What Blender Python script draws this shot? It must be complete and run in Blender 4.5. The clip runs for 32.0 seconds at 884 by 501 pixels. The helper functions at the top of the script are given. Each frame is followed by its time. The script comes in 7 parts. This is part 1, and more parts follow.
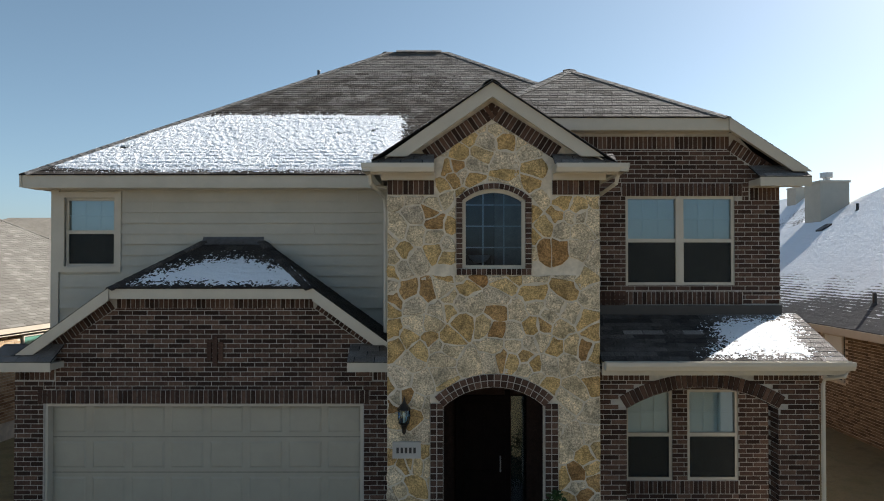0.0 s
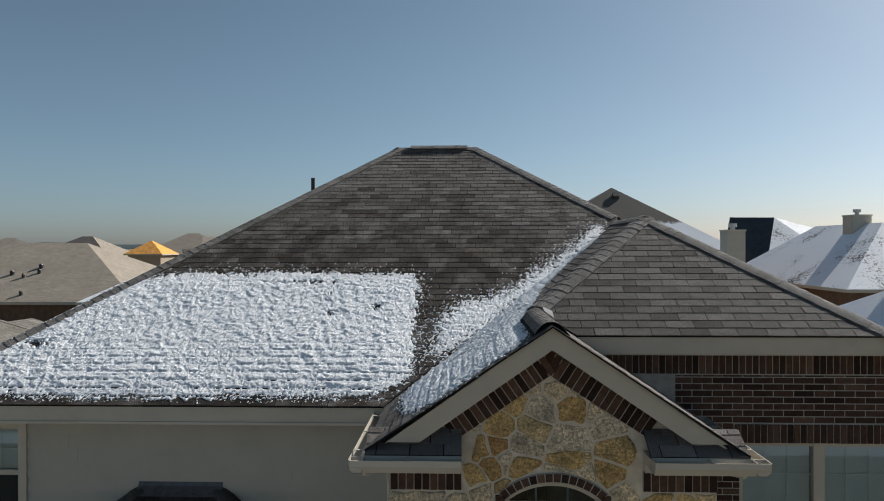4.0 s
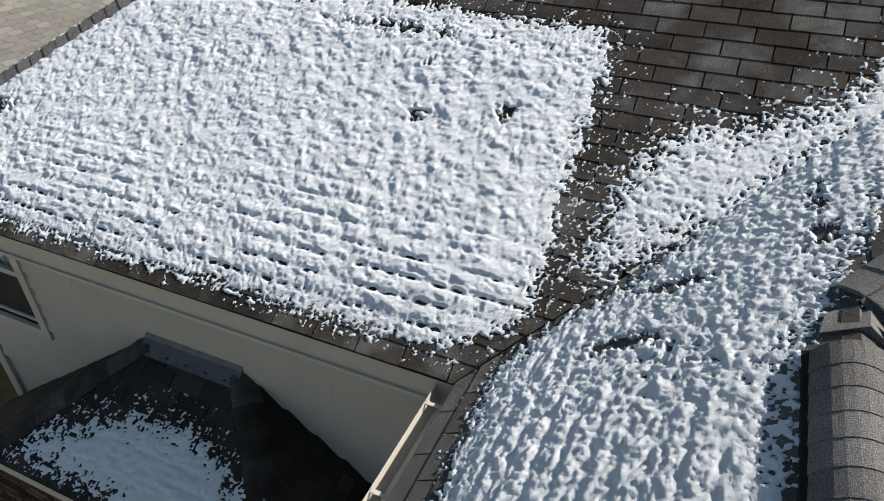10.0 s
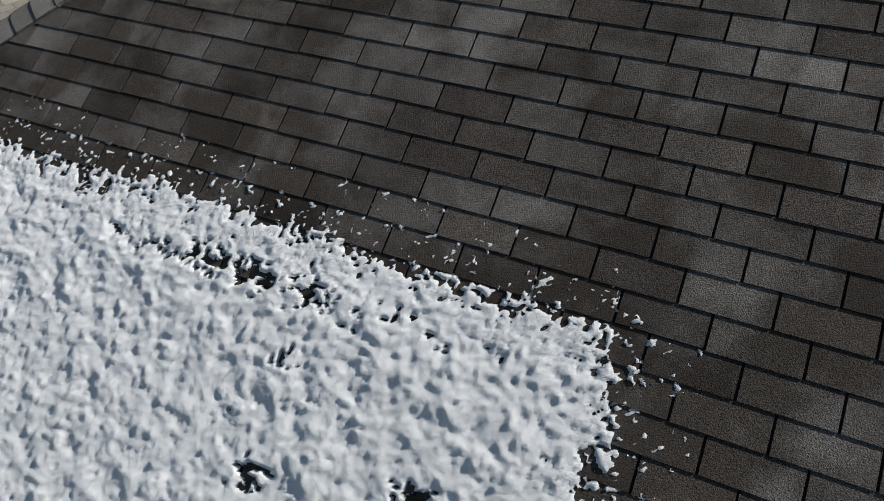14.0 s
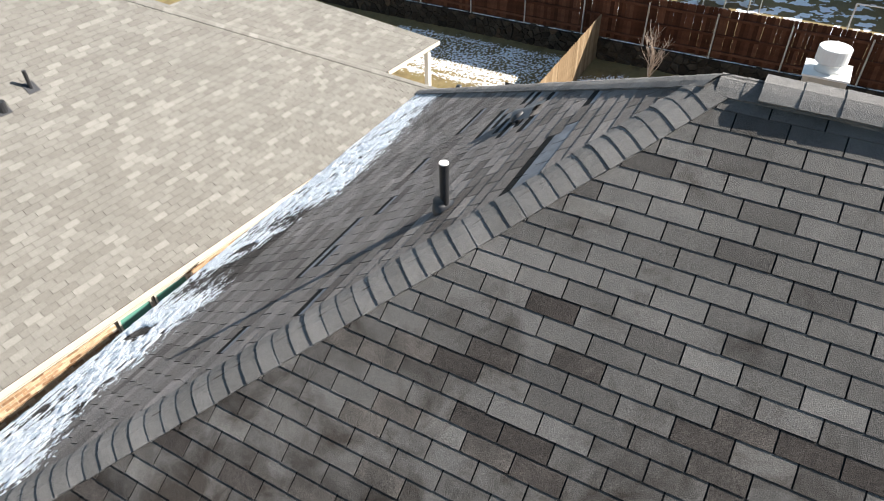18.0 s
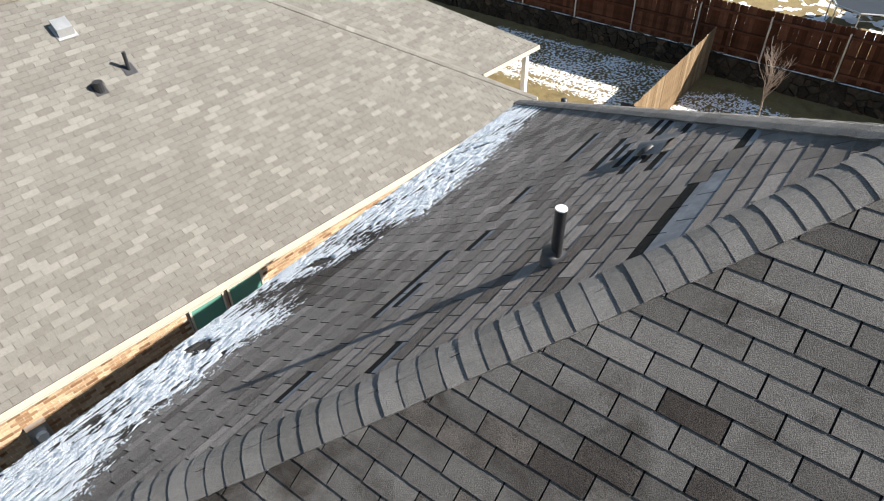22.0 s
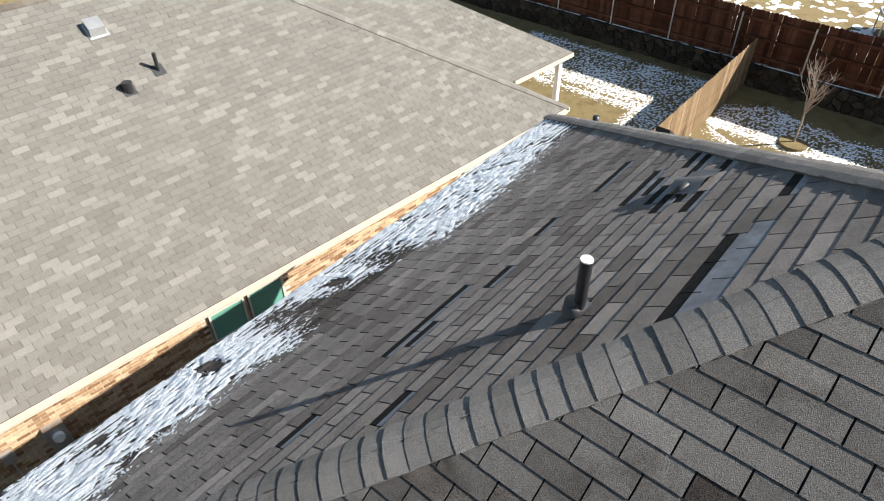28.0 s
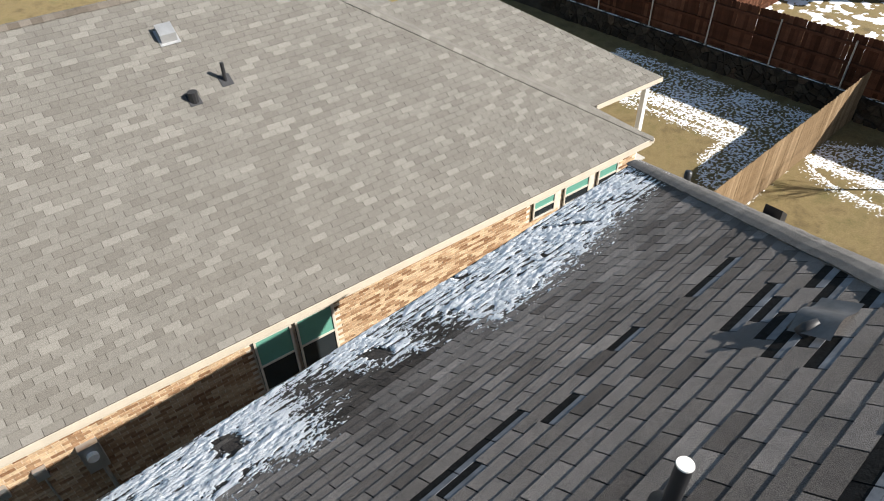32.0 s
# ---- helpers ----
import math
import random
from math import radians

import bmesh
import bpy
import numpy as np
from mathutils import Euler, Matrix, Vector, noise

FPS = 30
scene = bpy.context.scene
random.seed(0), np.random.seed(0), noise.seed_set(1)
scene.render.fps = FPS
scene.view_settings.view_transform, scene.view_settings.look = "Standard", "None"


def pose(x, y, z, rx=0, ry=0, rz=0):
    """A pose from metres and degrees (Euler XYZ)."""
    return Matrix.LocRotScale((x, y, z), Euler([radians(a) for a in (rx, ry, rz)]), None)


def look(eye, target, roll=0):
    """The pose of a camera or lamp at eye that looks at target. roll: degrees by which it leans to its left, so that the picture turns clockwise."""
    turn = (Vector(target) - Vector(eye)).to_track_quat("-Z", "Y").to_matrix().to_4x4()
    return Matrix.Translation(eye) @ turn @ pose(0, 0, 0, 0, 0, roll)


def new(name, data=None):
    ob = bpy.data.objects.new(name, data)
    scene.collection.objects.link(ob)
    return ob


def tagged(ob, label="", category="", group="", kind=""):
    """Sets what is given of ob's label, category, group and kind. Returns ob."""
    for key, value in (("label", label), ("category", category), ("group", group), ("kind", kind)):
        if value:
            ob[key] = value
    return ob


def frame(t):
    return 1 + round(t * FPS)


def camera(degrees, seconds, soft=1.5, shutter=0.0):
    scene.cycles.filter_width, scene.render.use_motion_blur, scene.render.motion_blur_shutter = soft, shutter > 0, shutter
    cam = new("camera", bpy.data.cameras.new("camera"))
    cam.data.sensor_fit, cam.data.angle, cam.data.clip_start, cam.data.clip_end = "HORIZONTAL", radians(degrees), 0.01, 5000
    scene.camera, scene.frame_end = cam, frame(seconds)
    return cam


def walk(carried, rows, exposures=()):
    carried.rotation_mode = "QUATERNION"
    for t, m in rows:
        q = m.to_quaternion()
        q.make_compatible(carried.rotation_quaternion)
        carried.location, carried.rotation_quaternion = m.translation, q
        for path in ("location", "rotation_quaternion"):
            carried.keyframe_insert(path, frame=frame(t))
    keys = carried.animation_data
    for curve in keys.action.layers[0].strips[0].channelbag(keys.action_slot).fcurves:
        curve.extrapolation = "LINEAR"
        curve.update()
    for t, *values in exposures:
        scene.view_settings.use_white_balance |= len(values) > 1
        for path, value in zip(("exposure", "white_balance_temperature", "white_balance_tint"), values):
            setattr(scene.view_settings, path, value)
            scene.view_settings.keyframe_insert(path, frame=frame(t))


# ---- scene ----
cam = camera(67.1, 32.0, soft=1.0)
METRES, EYE, TILT, LEAN, TURN = 19.2, 4.4, 0.85, 0.0, 0.0
EXPOSURES = [(0.0, 1.0), (3.0, 0.4), (6.0, 0.16), (7.0, 0.74), (8.0, 1.0), (9.0, 0.85), (11.0, 0.52), (12.0, 0.38), (13.0, 0.28), (14.0, 0.34), (15.0, 1.35), (17.5, 1.52), (18.0, 1.52), (19.0, 1.33), (24.0, 1.35), (28.0, 1.3), (29.0, 1.14), (32.0, 0.98)]
ROWS = [
    (0.0, 0.0, 0.0, 0.0, 0.0, 0.0, -0.0),
    (0.5, -0.0018, 0.0158, 0.0234, 0.08, -0.05, 0.0),
    (1.0, -0.005, 0.0341, 0.0556, 0.47, -0.05, 0.05),
    (1.5, -0.0066, 0.0566, 0.0921, 1.62, -0.11, 0.09),
    (2.0, -0.0069, 0.0809, 0.114, 2.05, -0.15, 0.1),
    (2.5, -0.0059, 0.1054, 0.1235, 2.01, -0.1, 0.11),
    (3.0, -0.0049, 0.1271, 0.1373, 2.03, -0.17, 0.15),
    (3.5, -0.0045, 0.1491, 0.1511, 1.97, -0.26, 0.15),
    (5.5, -0.0048, 0.2499, 0.2034, 1.62, -9.35, 0.18),
    (6.0, -0.0058, 0.2753, 0.2106, 1.6, -13.33, 0.23),
    (6.5, -0.0071, 0.2995, 0.2097, 1.54, -18.6, 0.22),
    (7.0, -0.0066, 0.3213, 0.2103, 1.54, -23.94, 0.39),
    (7.5, -0.005, 0.3434, 0.2095, 1.51, -28.05, 0.4),
    (8.0, -0.0012, 0.3662, 0.21, 1.46, -34.89, 0.57),
    (8.5, 0.0023, 0.3863, 0.2104, 1.49, -35.14, 0.59),
    (9.0, 0.0028, 0.4039, 0.2129, 11.16, -35.77, 0.62),
    (9.5, 0.0047, 0.4213, 0.212, 24.45, -35.39, 0.77),
    (10.0, 0.0036, 0.4385, 0.2113, 24.52, -35.71, 0.72),
    (10.5, 0.0032, 0.4579, 0.2117, 24.56, -40.3, 0.86),
    (11.0, 0.0014, 0.4754, 0.2134, 24.59, -40.36, 0.84),
    (11.5, -0.0027, 0.4929, 0.2142, 24.59, -40.43, 0.88),
    (12.0, -0.0087, 0.511, 0.214, 24.66, -40.5, 0.94),
    (12.5, -0.0144, 0.5306, 0.2148, 24.65, -40.64, 0.94),
    (13.0, -0.0194, 0.5515, 0.2177, 24.65, -40.77, 1.0),
    (13.5, -0.0267, 0.5701, 0.2201, 24.6, -40.77, 0.95),
    (14.0, -0.0345, 0.591, 0.2276, 24.62, -41.17, 1.03),
    (14.5, -0.0416, 0.6124, 0.2423, 24.75, -41.28, 1.04),
    (15.0, -0.0452, 0.6242, 0.2613, 26.6, -41.64, 1.13),
    (15.5, -0.0438, 0.6278, 0.2798, 29.49, -41.51, 1.19),
    (17.5, -0.0483, 0.646, 0.3475, 26.41, -41.31, 1.13),
    (18.0, -0.0526, 0.6499, 0.3588, 29.03, -41.4, 1.27),
    (18.5, -0.0559, 0.6536, 0.378, 37.02, -41.2, 1.51),
    (19.0, -0.0568, 0.6553, 0.3796, 37.31, -41.19, 1.5),
    (19.5, -0.058, 0.6561, 0.3793, 37.31, -41.24, 1.5),
    (20.0, -0.0624, 0.6576, 0.3789, 37.3, -41.29, 1.51),
    (20.5, -0.0687, 0.6645, 0.3775, 37.31, -41.3, 1.47),
    (21.0, -0.0768, 0.6716, 0.3632, 37.28, -41.32, 1.44),
    (21.5, -0.0829, 0.6783, 0.3477, 37.3, -41.31, 1.42),
    (22.0, -0.0834, 0.6807, 0.3453, 37.3, -41.33, 1.39),
    (22.5, -0.084, 0.6813, 0.345, 32.0, -41.4, 1.25),
    (23.0, -0.0855, 0.6808, 0.346, 27.27, -41.49, 1.02),
    (23.5, -0.0862, 0.6807, 0.3453, 27.2, -41.48, 1.0),
    (24.0, -0.0859, 0.6813, 0.3452, 27.14, -41.5, 1.01),
    (24.5, -0.088, 0.6829, 0.3459, 27.09, -41.51, 1.01),
    (25.0, -0.0896, 0.6852, 0.3459, 27.07, -41.5, 1.02),
    (25.5, -0.0918, 0.6892, 0.3457, 27.04, -41.47, 1.02),
    (27.5, -0.0914, 0.6982, 0.3452, 27.01, -41.47, 1.06),
    (28.0, -0.0927, 0.6978, 0.347, 40.38, -41.38, 1.36),
    (28.5, -0.093, 0.7012, 0.3448, 47.45, -41.12, 1.78),
    (29.0, -0.094, 0.7026, 0.3455, 47.49, -41.15, 1.78),
    (29.5, -0.0958, 0.7056, 0.3461, 47.51, -41.18, 1.77),
    (30.0, -0.0993, 0.7106, 0.3467, 47.53, -41.2, 1.75),
    (30.5, -0.1056, 0.718, 0.3472, 47.56, -41.24, 1.74),
    (31.0, -0.1139, 0.7266, 0.348, 47.56, -41.27, 1.71),
    (31.5, -0.124, 0.7364, 0.3464, 47.56, -41.24, 1.69),
    (32.0, -0.1299, 0.7434, 0.3444, 47.56, -41.23, 1.69),
]
WALK = [(t, pose(0, 0, EYE, TILT, LEAN, TURN) @ pose(METRES * x, METRES * y, METRES * z, 90 + pitch, roll, yaw)) for t, x, y, z, yaw, pitch, roll in ROWS]
walk(cam, WALK, exposures=EXPOSURES)

# ---- world and sun ----
SUN = Vector((0.640, 0.496, 0.590)).normalized()
world = bpy.data.worlds.new("sky")
scene.world = world
world.use_nodes = True
wn = world.node_tree.nodes
sky = wn.new("ShaderNodeTexSky")
sky.sky_type = "NISHITA"
sky.sun_disc = False
sky.sun_elevation = math.asin(SUN.z)
sky.sun_rotation = math.atan2(SUN.x, SUN.y)
sky.air_density, sky.dust_density, sky.ozone_density = 0.9, 2.4, 4.0
sky.altitude = 1200.0
wn["Background"].inputs["Strength"].default_value = 0.066
tone = wn.new("ShaderNodeHueSaturation")
tone.inputs["Hue"].default_value = 0.48
tone.inputs["Saturation"].default_value = 0.84
world.node_tree.links.new(sky.outputs[0], tone.inputs["Color"])
world.node_tree.links.new(tone.outputs[0], wn["Background"].inputs["Color"])
sun_data = bpy.data.lights.new("sun", "SUN")
sun_data.energy, sun_data.angle, sun_data.color = 5.0, radians(0.55), (1.0, 0.95, 0.87)
sun = new("sun", sun_data)
sun.matrix_world = look(SUN * 60, (0, 0, 0))


# ---- materials ----
def nodes(name, rough=0.8, metal=0.0):
    m = bpy.data.materials.new(name)
    m.use_nodes = True
    t = m.node_tree
    b = t.nodes["Principled BSDF"]
    b.inputs["Roughness"].default_value = rough
    b.inputs["Metallic"].default_value = metal
    return m, t, b


def coords(t):
    return t.nodes.new("ShaderNodeTexCoord").outputs["Object"]


def noise_tex(t, vec, scale, detail=4.0, rough=0.6, distort=0.0):
    n = t.nodes.new("ShaderNodeTexNoise")
    n.inputs["Scale"].default_value = scale
    n.inputs["Detail"].default_value = detail
    n.inputs["Roughness"].default_value = rough
    n.inputs["Distortion"].default_value = distort
    t.links.new(vec, n.inputs["Vector"])
    return n.outputs["Fac"]


def ramp(t, fac, stops):
    r = t.nodes.new("ShaderNodeValToRGB")
    e = r.color_ramp.elements
    while len(e) < len(stops):
        e.new(0.5)
    for k, (p, c) in enumerate(stops):
        e[k].position = p
        e[k].color = (*c, 1.0) if len(c) == 3 else c
    t.links.new(fac, r.inputs["Fac"])
    return r.outputs["Color"]


def mix(t, fac, a, b, kind="MIX"):
    m = t.nodes.new("ShaderNodeMix")
    m.data_type = "RGBA"
    m.blend_type = kind
    for sock, v in ((m.inputs["Factor"], fac), (m.inputs["A"], a), (m.inputs["B"], b)):
        if hasattr(v, "links"):
            t.links.new(v, sock)
        elif isinstance(v, (int, float)):
            sock.default_value = v
        else:
            sock.default_value = (*v, 1.0)
    return m.outputs["Result"]


def bump(t, b, height, strength=0.3, distance=0.01):
    n = t.nodes.new("ShaderNodeBump")
    n.inputs["Strength"].default_value = strength
    n.inputs["Distance"].default_value = distance
    t.links.new(height, n.inputs["Height"])
    t.links.new(n.outputs["Normal"], b.inputs["Normal"])


def piece_random(t):
    """A number that differs from piece to piece: between objects, and between islands of a joined mesh."""
    a = t.nodes.new("ShaderNodeObjectInfo").outputs["Random"]
    g = t.nodes.new("ShaderNodeNewGeometry").outputs["Random Per Island"]
    m = t.nodes.new("ShaderNodeMath")
    m.operation = "ADD"
    t.links.new(a, m.inputs[0])
    t.links.new(g, m.inputs[1])
    f = t.nodes.new("ShaderNodeMath")
    f.operation = "FRACT"
    t.links.new(m.outputs[0], f.inputs[0])
    return f.outputs[0]


def plain(name, colour, rough=0.7, metal=0.0, vary=0.15, scale=3.0, grain=60.0, relief=0.1):
    """A painted or cast surface: its colour with faint stains and a fine grain."""
    m, t, b = nodes(name, rough, metal)
    if rough >= 0.85:
        b.inputs["Specular IOR Level"].default_value = 0.12
    c = coords(t)
    big = noise_tex(t, c, scale, 5)
    fine = noise_tex(t, c, grain, 3)
    lo = tuple(v * (1 - vary) for v in colour)
    hi = tuple(min(v * (1 + vary), 0.95) for v in colour)
    t.links.new(ramp(t, big, [(0.3, lo), (0.7, hi)]), b.inputs["Base Color"])
    bump(t, b, fine, relief, 0.004)
    return m


def pieces(name, stops, rough=0.85, stain=0.35, grain=160.0, stain_scale=2.2, relief=0.5, speck=0.25, dist=0.004, damp=None):
    """Shingles, bricks or stones: each piece has its own tone, with granules and larger stains."""
    m, t, b = nodes(name, rough)
    b.inputs["Specular IOR Level"].default_value = 0.12
    c = coords(t)
    tone = ramp(t, piece_random(t), stops)
    big = noise_tex(t, c, stain_scale, 6, 0.65)
    fine = noise_tex(t, c, grain, 2, 0.7)
    tone = mix(t, stain, tone, ramp(t, big, [(0.32, (0.35, 0.35, 0.35)), (0.68, (1.25, 1.22, 1.2))]), "MULTIPLY")
    tone = mix(t, speck, tone, ramp(t, fine, [(0.38, (0.15, 0.15, 0.15)), (0.64, (2.2, 2.2, 2.2))]), "MULTIPLY")
    if damp:
        # soft blotches of meltwater, closer together towards the snow (from y = damp[0] up to damp[1])
        sep = t.nodes.new("ShaderNodeSeparateXYZ")
        t.links.new(c, sep.inputs[0])
        mr = t.nodes.new("ShaderNodeMapRange")
        t.links.new(sep.outputs["Y"], mr.inputs["Value"])
        mr.inputs["From Min"].default_value, mr.inputs["From Max"].default_value = damp[0], damp[1]
        mr.inputs["To Min"].default_value, mr.inputs["To Max"].default_value = damp[2], -damp[2]
        add = t.nodes.new("ShaderNodeMath")
        t.links.new(noise_tex(t, c, 2.6, 4, 0.6, 0.4), add.inputs[0])
        t.links.new(mr.outputs[0], add.inputs[1])
        f = ramp(t, add.outputs[0], [(0.44, (0, 0, 0)), (0.66, (1, 1, 1))])
        tone = mix(t, f, tone, mix(t, 1.0, tone, (0.40, 0.36, 0.33), "MULTIPLY"))
    t.links.new(tone, b.inputs["Base Color"])
    bump(t, b, fine, relief, dist)
    return m


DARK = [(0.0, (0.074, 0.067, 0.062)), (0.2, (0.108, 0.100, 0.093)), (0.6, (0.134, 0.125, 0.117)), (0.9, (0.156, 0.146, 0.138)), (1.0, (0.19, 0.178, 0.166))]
# Lit and shaded copies of one shingle; slope brightness is put into the colour.
WEATHERED_LIT = [(p, (c[0] * 1.42, c[1] * 1.39, c[2] * 1.40)) for p, c in DARK]
m_shingle = pieces("weathered_lit_shingle", WEATHERED_LIT, 0.85, 0.35, 210.0, speck=0.5, relief=1.0, dist=0.008)
SHADED_COPY = [(p, (c[0] * 0.90, c[1] * 0.91, c[2] * 0.92)) for p, c in DARK]
m_front = pieces("shaded_copy_shingle_with_meltwater", SHADED_COPY, 0.85, 0.3, 210.0, speck=0.5, relief=1.0, dist=0.008, damp=(13.1, 15.3, 0.13))
m_shaded_copy = pieces("shaded_copy_shingle", SHADED_COPY, 0.85, 0.3, 210.0, speck=0.5, relief=1.0, dist=0.008)
m_cap = pieces("cap_shingle", [(0.0, (0.138, 0.132, 0.127)), (1.0, (0.19, 0.182, 0.175))], 0.85, 0.3, 210.0, speck=0.5, relief=1.0, dist=0.008)
m_deck = plain("roof_felt", (0.014, 0.014, 0.015), 0.9, vary=0.4, grain=120.0, relief=0.4)
m_felt = plain("torn_felt", (0.15, 0.158, 0.175), 0.75, vary=0.35, scale=9.0, grain=140.0, relief=0.3)
m_tan = pieces("tan_shingle", [(0.0, (0.132, 0.123, 0.110)), (0.45, (0.150, 0.141, 0.127)), (0.80, (0.160, 0.151, 0.137)), (0.88, (0.176, 0.167, 0.151)), (1.0, (0.194, 0.184, 0.167))], 0.9, 0.12, 150.0, 0.8, 0.4, 0.3)
m_flash = plain("grey_flashing", (0.10, 0.10, 0.105), 0.45, 0.3, vary=0.3, scale=9.0)
m_gap = plain("bare_asphalt_strip", (0.012, 0.012, 0.012), 0.95, vary=0.5, scale=30.0, grain=90.0, relief=0.9)
m_far_dark_cap = pieces("ridge_cap_brown", [(0.0, (0.10, 0.085, 0.07)), (1.0, (0.16, 0.14, 0.12))])
m_tan_deck = plain("tan_felt", (0.085, 0.077, 0.067), 0.9, vary=0.2)
m_trim = plain("trim_paint", (0.48, 0.435, 0.36), 0.55, vary=0.06)
m_siding = plain("siding_paint", (0.41, 0.385, 0.325), 0.6, vary=0.06)
m_gutter = plain("gutter_paint", (0.50, 0.46, 0.395), 0.4, vary=0.05)
m_garage = plain("garage_door_paint", (0.36, 0.33, 0.265), 0.5, vary=0.05)
m_mortar = plain("mortar", (0.40, 0.375, 0.34), 0.95, vary=0.2, scale=8.0, relief=0.4)
m_mortar_tan = plain("stone_mortar", (0.60, 0.53, 0.43), 0.95, vary=0.2, scale=8.0, relief=0.5)
m_brick = pieces("dark_brick", [(0.0, (0.034, 0.021, 0.017)), (0.4, (0.068, 0.040, 0.031)), (0.8, (0.102, 0.060, 0.045)), (1.0, (0.15, 0.092, 0.069))], 0.9, 0.5, 90.0, 14.0, 0.4, 0.2)
m_tanbrick = pieces("tan_brick", [(0.0, (0.20, 0.11, 0.06)), (0.4, (0.38, 0.25, 0.15)), (1.0, (0.55, 0.42, 0.28))], 0.9, 0.4, 90.0, 14.0, 0.4, 0.2)
m_redbrick = pieces("warm_brown_brick", [(0.0, (0.11, 0.078, 0.050)), (0.5, (0.18, 0.130, 0.082)), (1.0, (0.25, 0.185, 0.122))], 0.9, 0.4, 90.0, 14.0, 0.4, 0.2)
m_stone = pieces("ashlar_stone", [(0.0, (0.34, 0.19, 0.08)), (0.1, (0.43, 0.28, 0.13)), (0.25, (0.52, 0.36, 0.16)), (0.4, (0.58, 0.43, 0.22)), (0.52, (0.58, 0.50, 0.38)), (0.66, (0.64, 0.53, 0.36)), (0.82, (0.50, 0.43, 0.33)), (1.0, (0.68, 0.57, 0.40))], 0.9, 0.8, 45.0, 7.0, 0.9, 0.4, 0.014)
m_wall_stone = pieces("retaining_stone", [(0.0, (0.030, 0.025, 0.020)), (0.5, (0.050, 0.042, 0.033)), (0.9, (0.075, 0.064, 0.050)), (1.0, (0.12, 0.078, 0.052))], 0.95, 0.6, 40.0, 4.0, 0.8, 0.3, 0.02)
m_fence = pieces("cedar_picket", [(0.0, (0.05, 0.019, 0.010)), (0.6, (0.085, 0.034, 0.019)), (1.0, (0.13, 0.058, 0.034))], 0.85, 0.5, 60.0, 3.0, 0.3, 0.2)
m_fence_pale = pieces("weathered_picket", [(0.0, (0.17, 0.115, 0.065)), (0.6, (0.23, 0.16, 0.095)), (1.0, (0.29, 0.21, 0.13))], 0.85, 0.4, 60.0, 3.0, 0.3, 0.2)
m_steel = plain("galvanised_steel", (0.5, 0.5, 0.5), 0.45, 0.8)
m_black = plain("black_paint", (0.018, 0.018, 0.02), 0.45, vary=0.2)
m_pipe = plain("painted_pipe", (0.022, 0.022, 0.024), 0.4, vary=0.3)
m_rubber = plain("boot_rubber", (0.03, 0.03, 0.033), 0.55, vary=0.3)
m_cream = plain("cream_fascia", (0.52, 0.46, 0.38), 0.5, vary=0.08)
m_white = plain("white_metal", (0.72, 0.71, 0.68), 0.45, vary=0.05)
# Near-black: puts the shade of unlit rooms into the colour; also plain black parts.
m_dark = plain("black_and_unlit_room", (0.012, 0.012, 0.012), 0.9, vary=0.2)
# Near black: the recessed doorway's shade is put into the colour.
m_door = plain("shaded_door", (0.010, 0.006, 0.005), 0.9, vary=0.3, scale=5.0)
m_blind = plain("blind", (0.68, 0.70, 0.68), 0.6, vary=0.03)
m_concrete = plain("concrete", (0.42, 0.40, 0.37), 0.9, vary=0.15, scale=1.5, relief=0.4)
m_osb = plain("sheathing", (0.75, 0.36, 0.10), 0.85, vary=0.25, scale=2.0)
m_bark = plain("bark", (0.36, 0.29, 0.24), 0.9, vary=0.3, scale=20.0, relief=0.5)
m_leaf = pieces("evergreen_leaf", [(0.0, (0.02, 0.045, 0.015)), (1.0, (0.05, 0.09, 0.03))], 0.6, 0.2)
m_brass = plain("lamp_bronze", (0.03, 0.022, 0.018), 0.4, 0.6, vary=0.2)


def make_glass(name, tint, rough=0.02, ior=2.0):
    m, t, b = nodes(name, rough)
    t.nodes.remove(b)
    out = t.nodes["Material Output"]
    gl = t.nodes.new("ShaderNodeBsdfGlossy")
    gl.inputs["Roughness"].default_value = rough
    gl.inputs["Color"].default_value = (0.72, 0.85, 1.0, 1)
    tr = t.nodes.new("ShaderNodeBsdfTransparent")
    tr.inputs["Color"].default_value = (*tint, 1)
    fr = t.nodes.new("ShaderNodeFresnel")
    fr.inputs["IOR"].default_value = ior
    mx = t.nodes.new("ShaderNodeMixShader")
    t.links.new(fr.outputs[0], mx.inputs[0])
    t.links.new(tr.outputs[0], mx.inputs[1])
    t.links.new(gl.outputs[0], mx.inputs[2])
    t.links.new(mx.outputs[0], out.inputs["Surface"])
    return m


m_glass = make_glass("window_glass", (0.75, 0.85, 0.85))
m_stair_glass = make_glass("stair_window_glass", (0.30, 0.36, 0.42), 0.01, 1.5)
m_green_glass = plain("green_glass", (0.12, 0.30, 0.24), 0.08, vary=0.05, relief=0.0)
m_dark_glass = plain("screened_glass", (0.02, 0.025, 0.028), 0.2, vary=0.1, relief=0.0)
m_asphalt = plain("asphalt", (0.06, 0.06, 0.06), 0.9, vary=0.2, grain=40.0, relief=0.5)
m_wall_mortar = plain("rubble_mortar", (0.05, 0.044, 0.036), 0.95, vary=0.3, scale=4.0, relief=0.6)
# Moist tabs, also used as painted shade on the garage and porch roofs.
m_moist_and_shade = pieces("moist_and_shaded_shingle", [(0.0, (0.045, 0.039, 0.036)), (0.6, (0.070, 0.062, 0.057)), (1.0, (0.105, 0.095, 0.087))], 0.9, 0.7, 230.0, 3.5, speck=0.85, relief=1.0, dist=0.009)
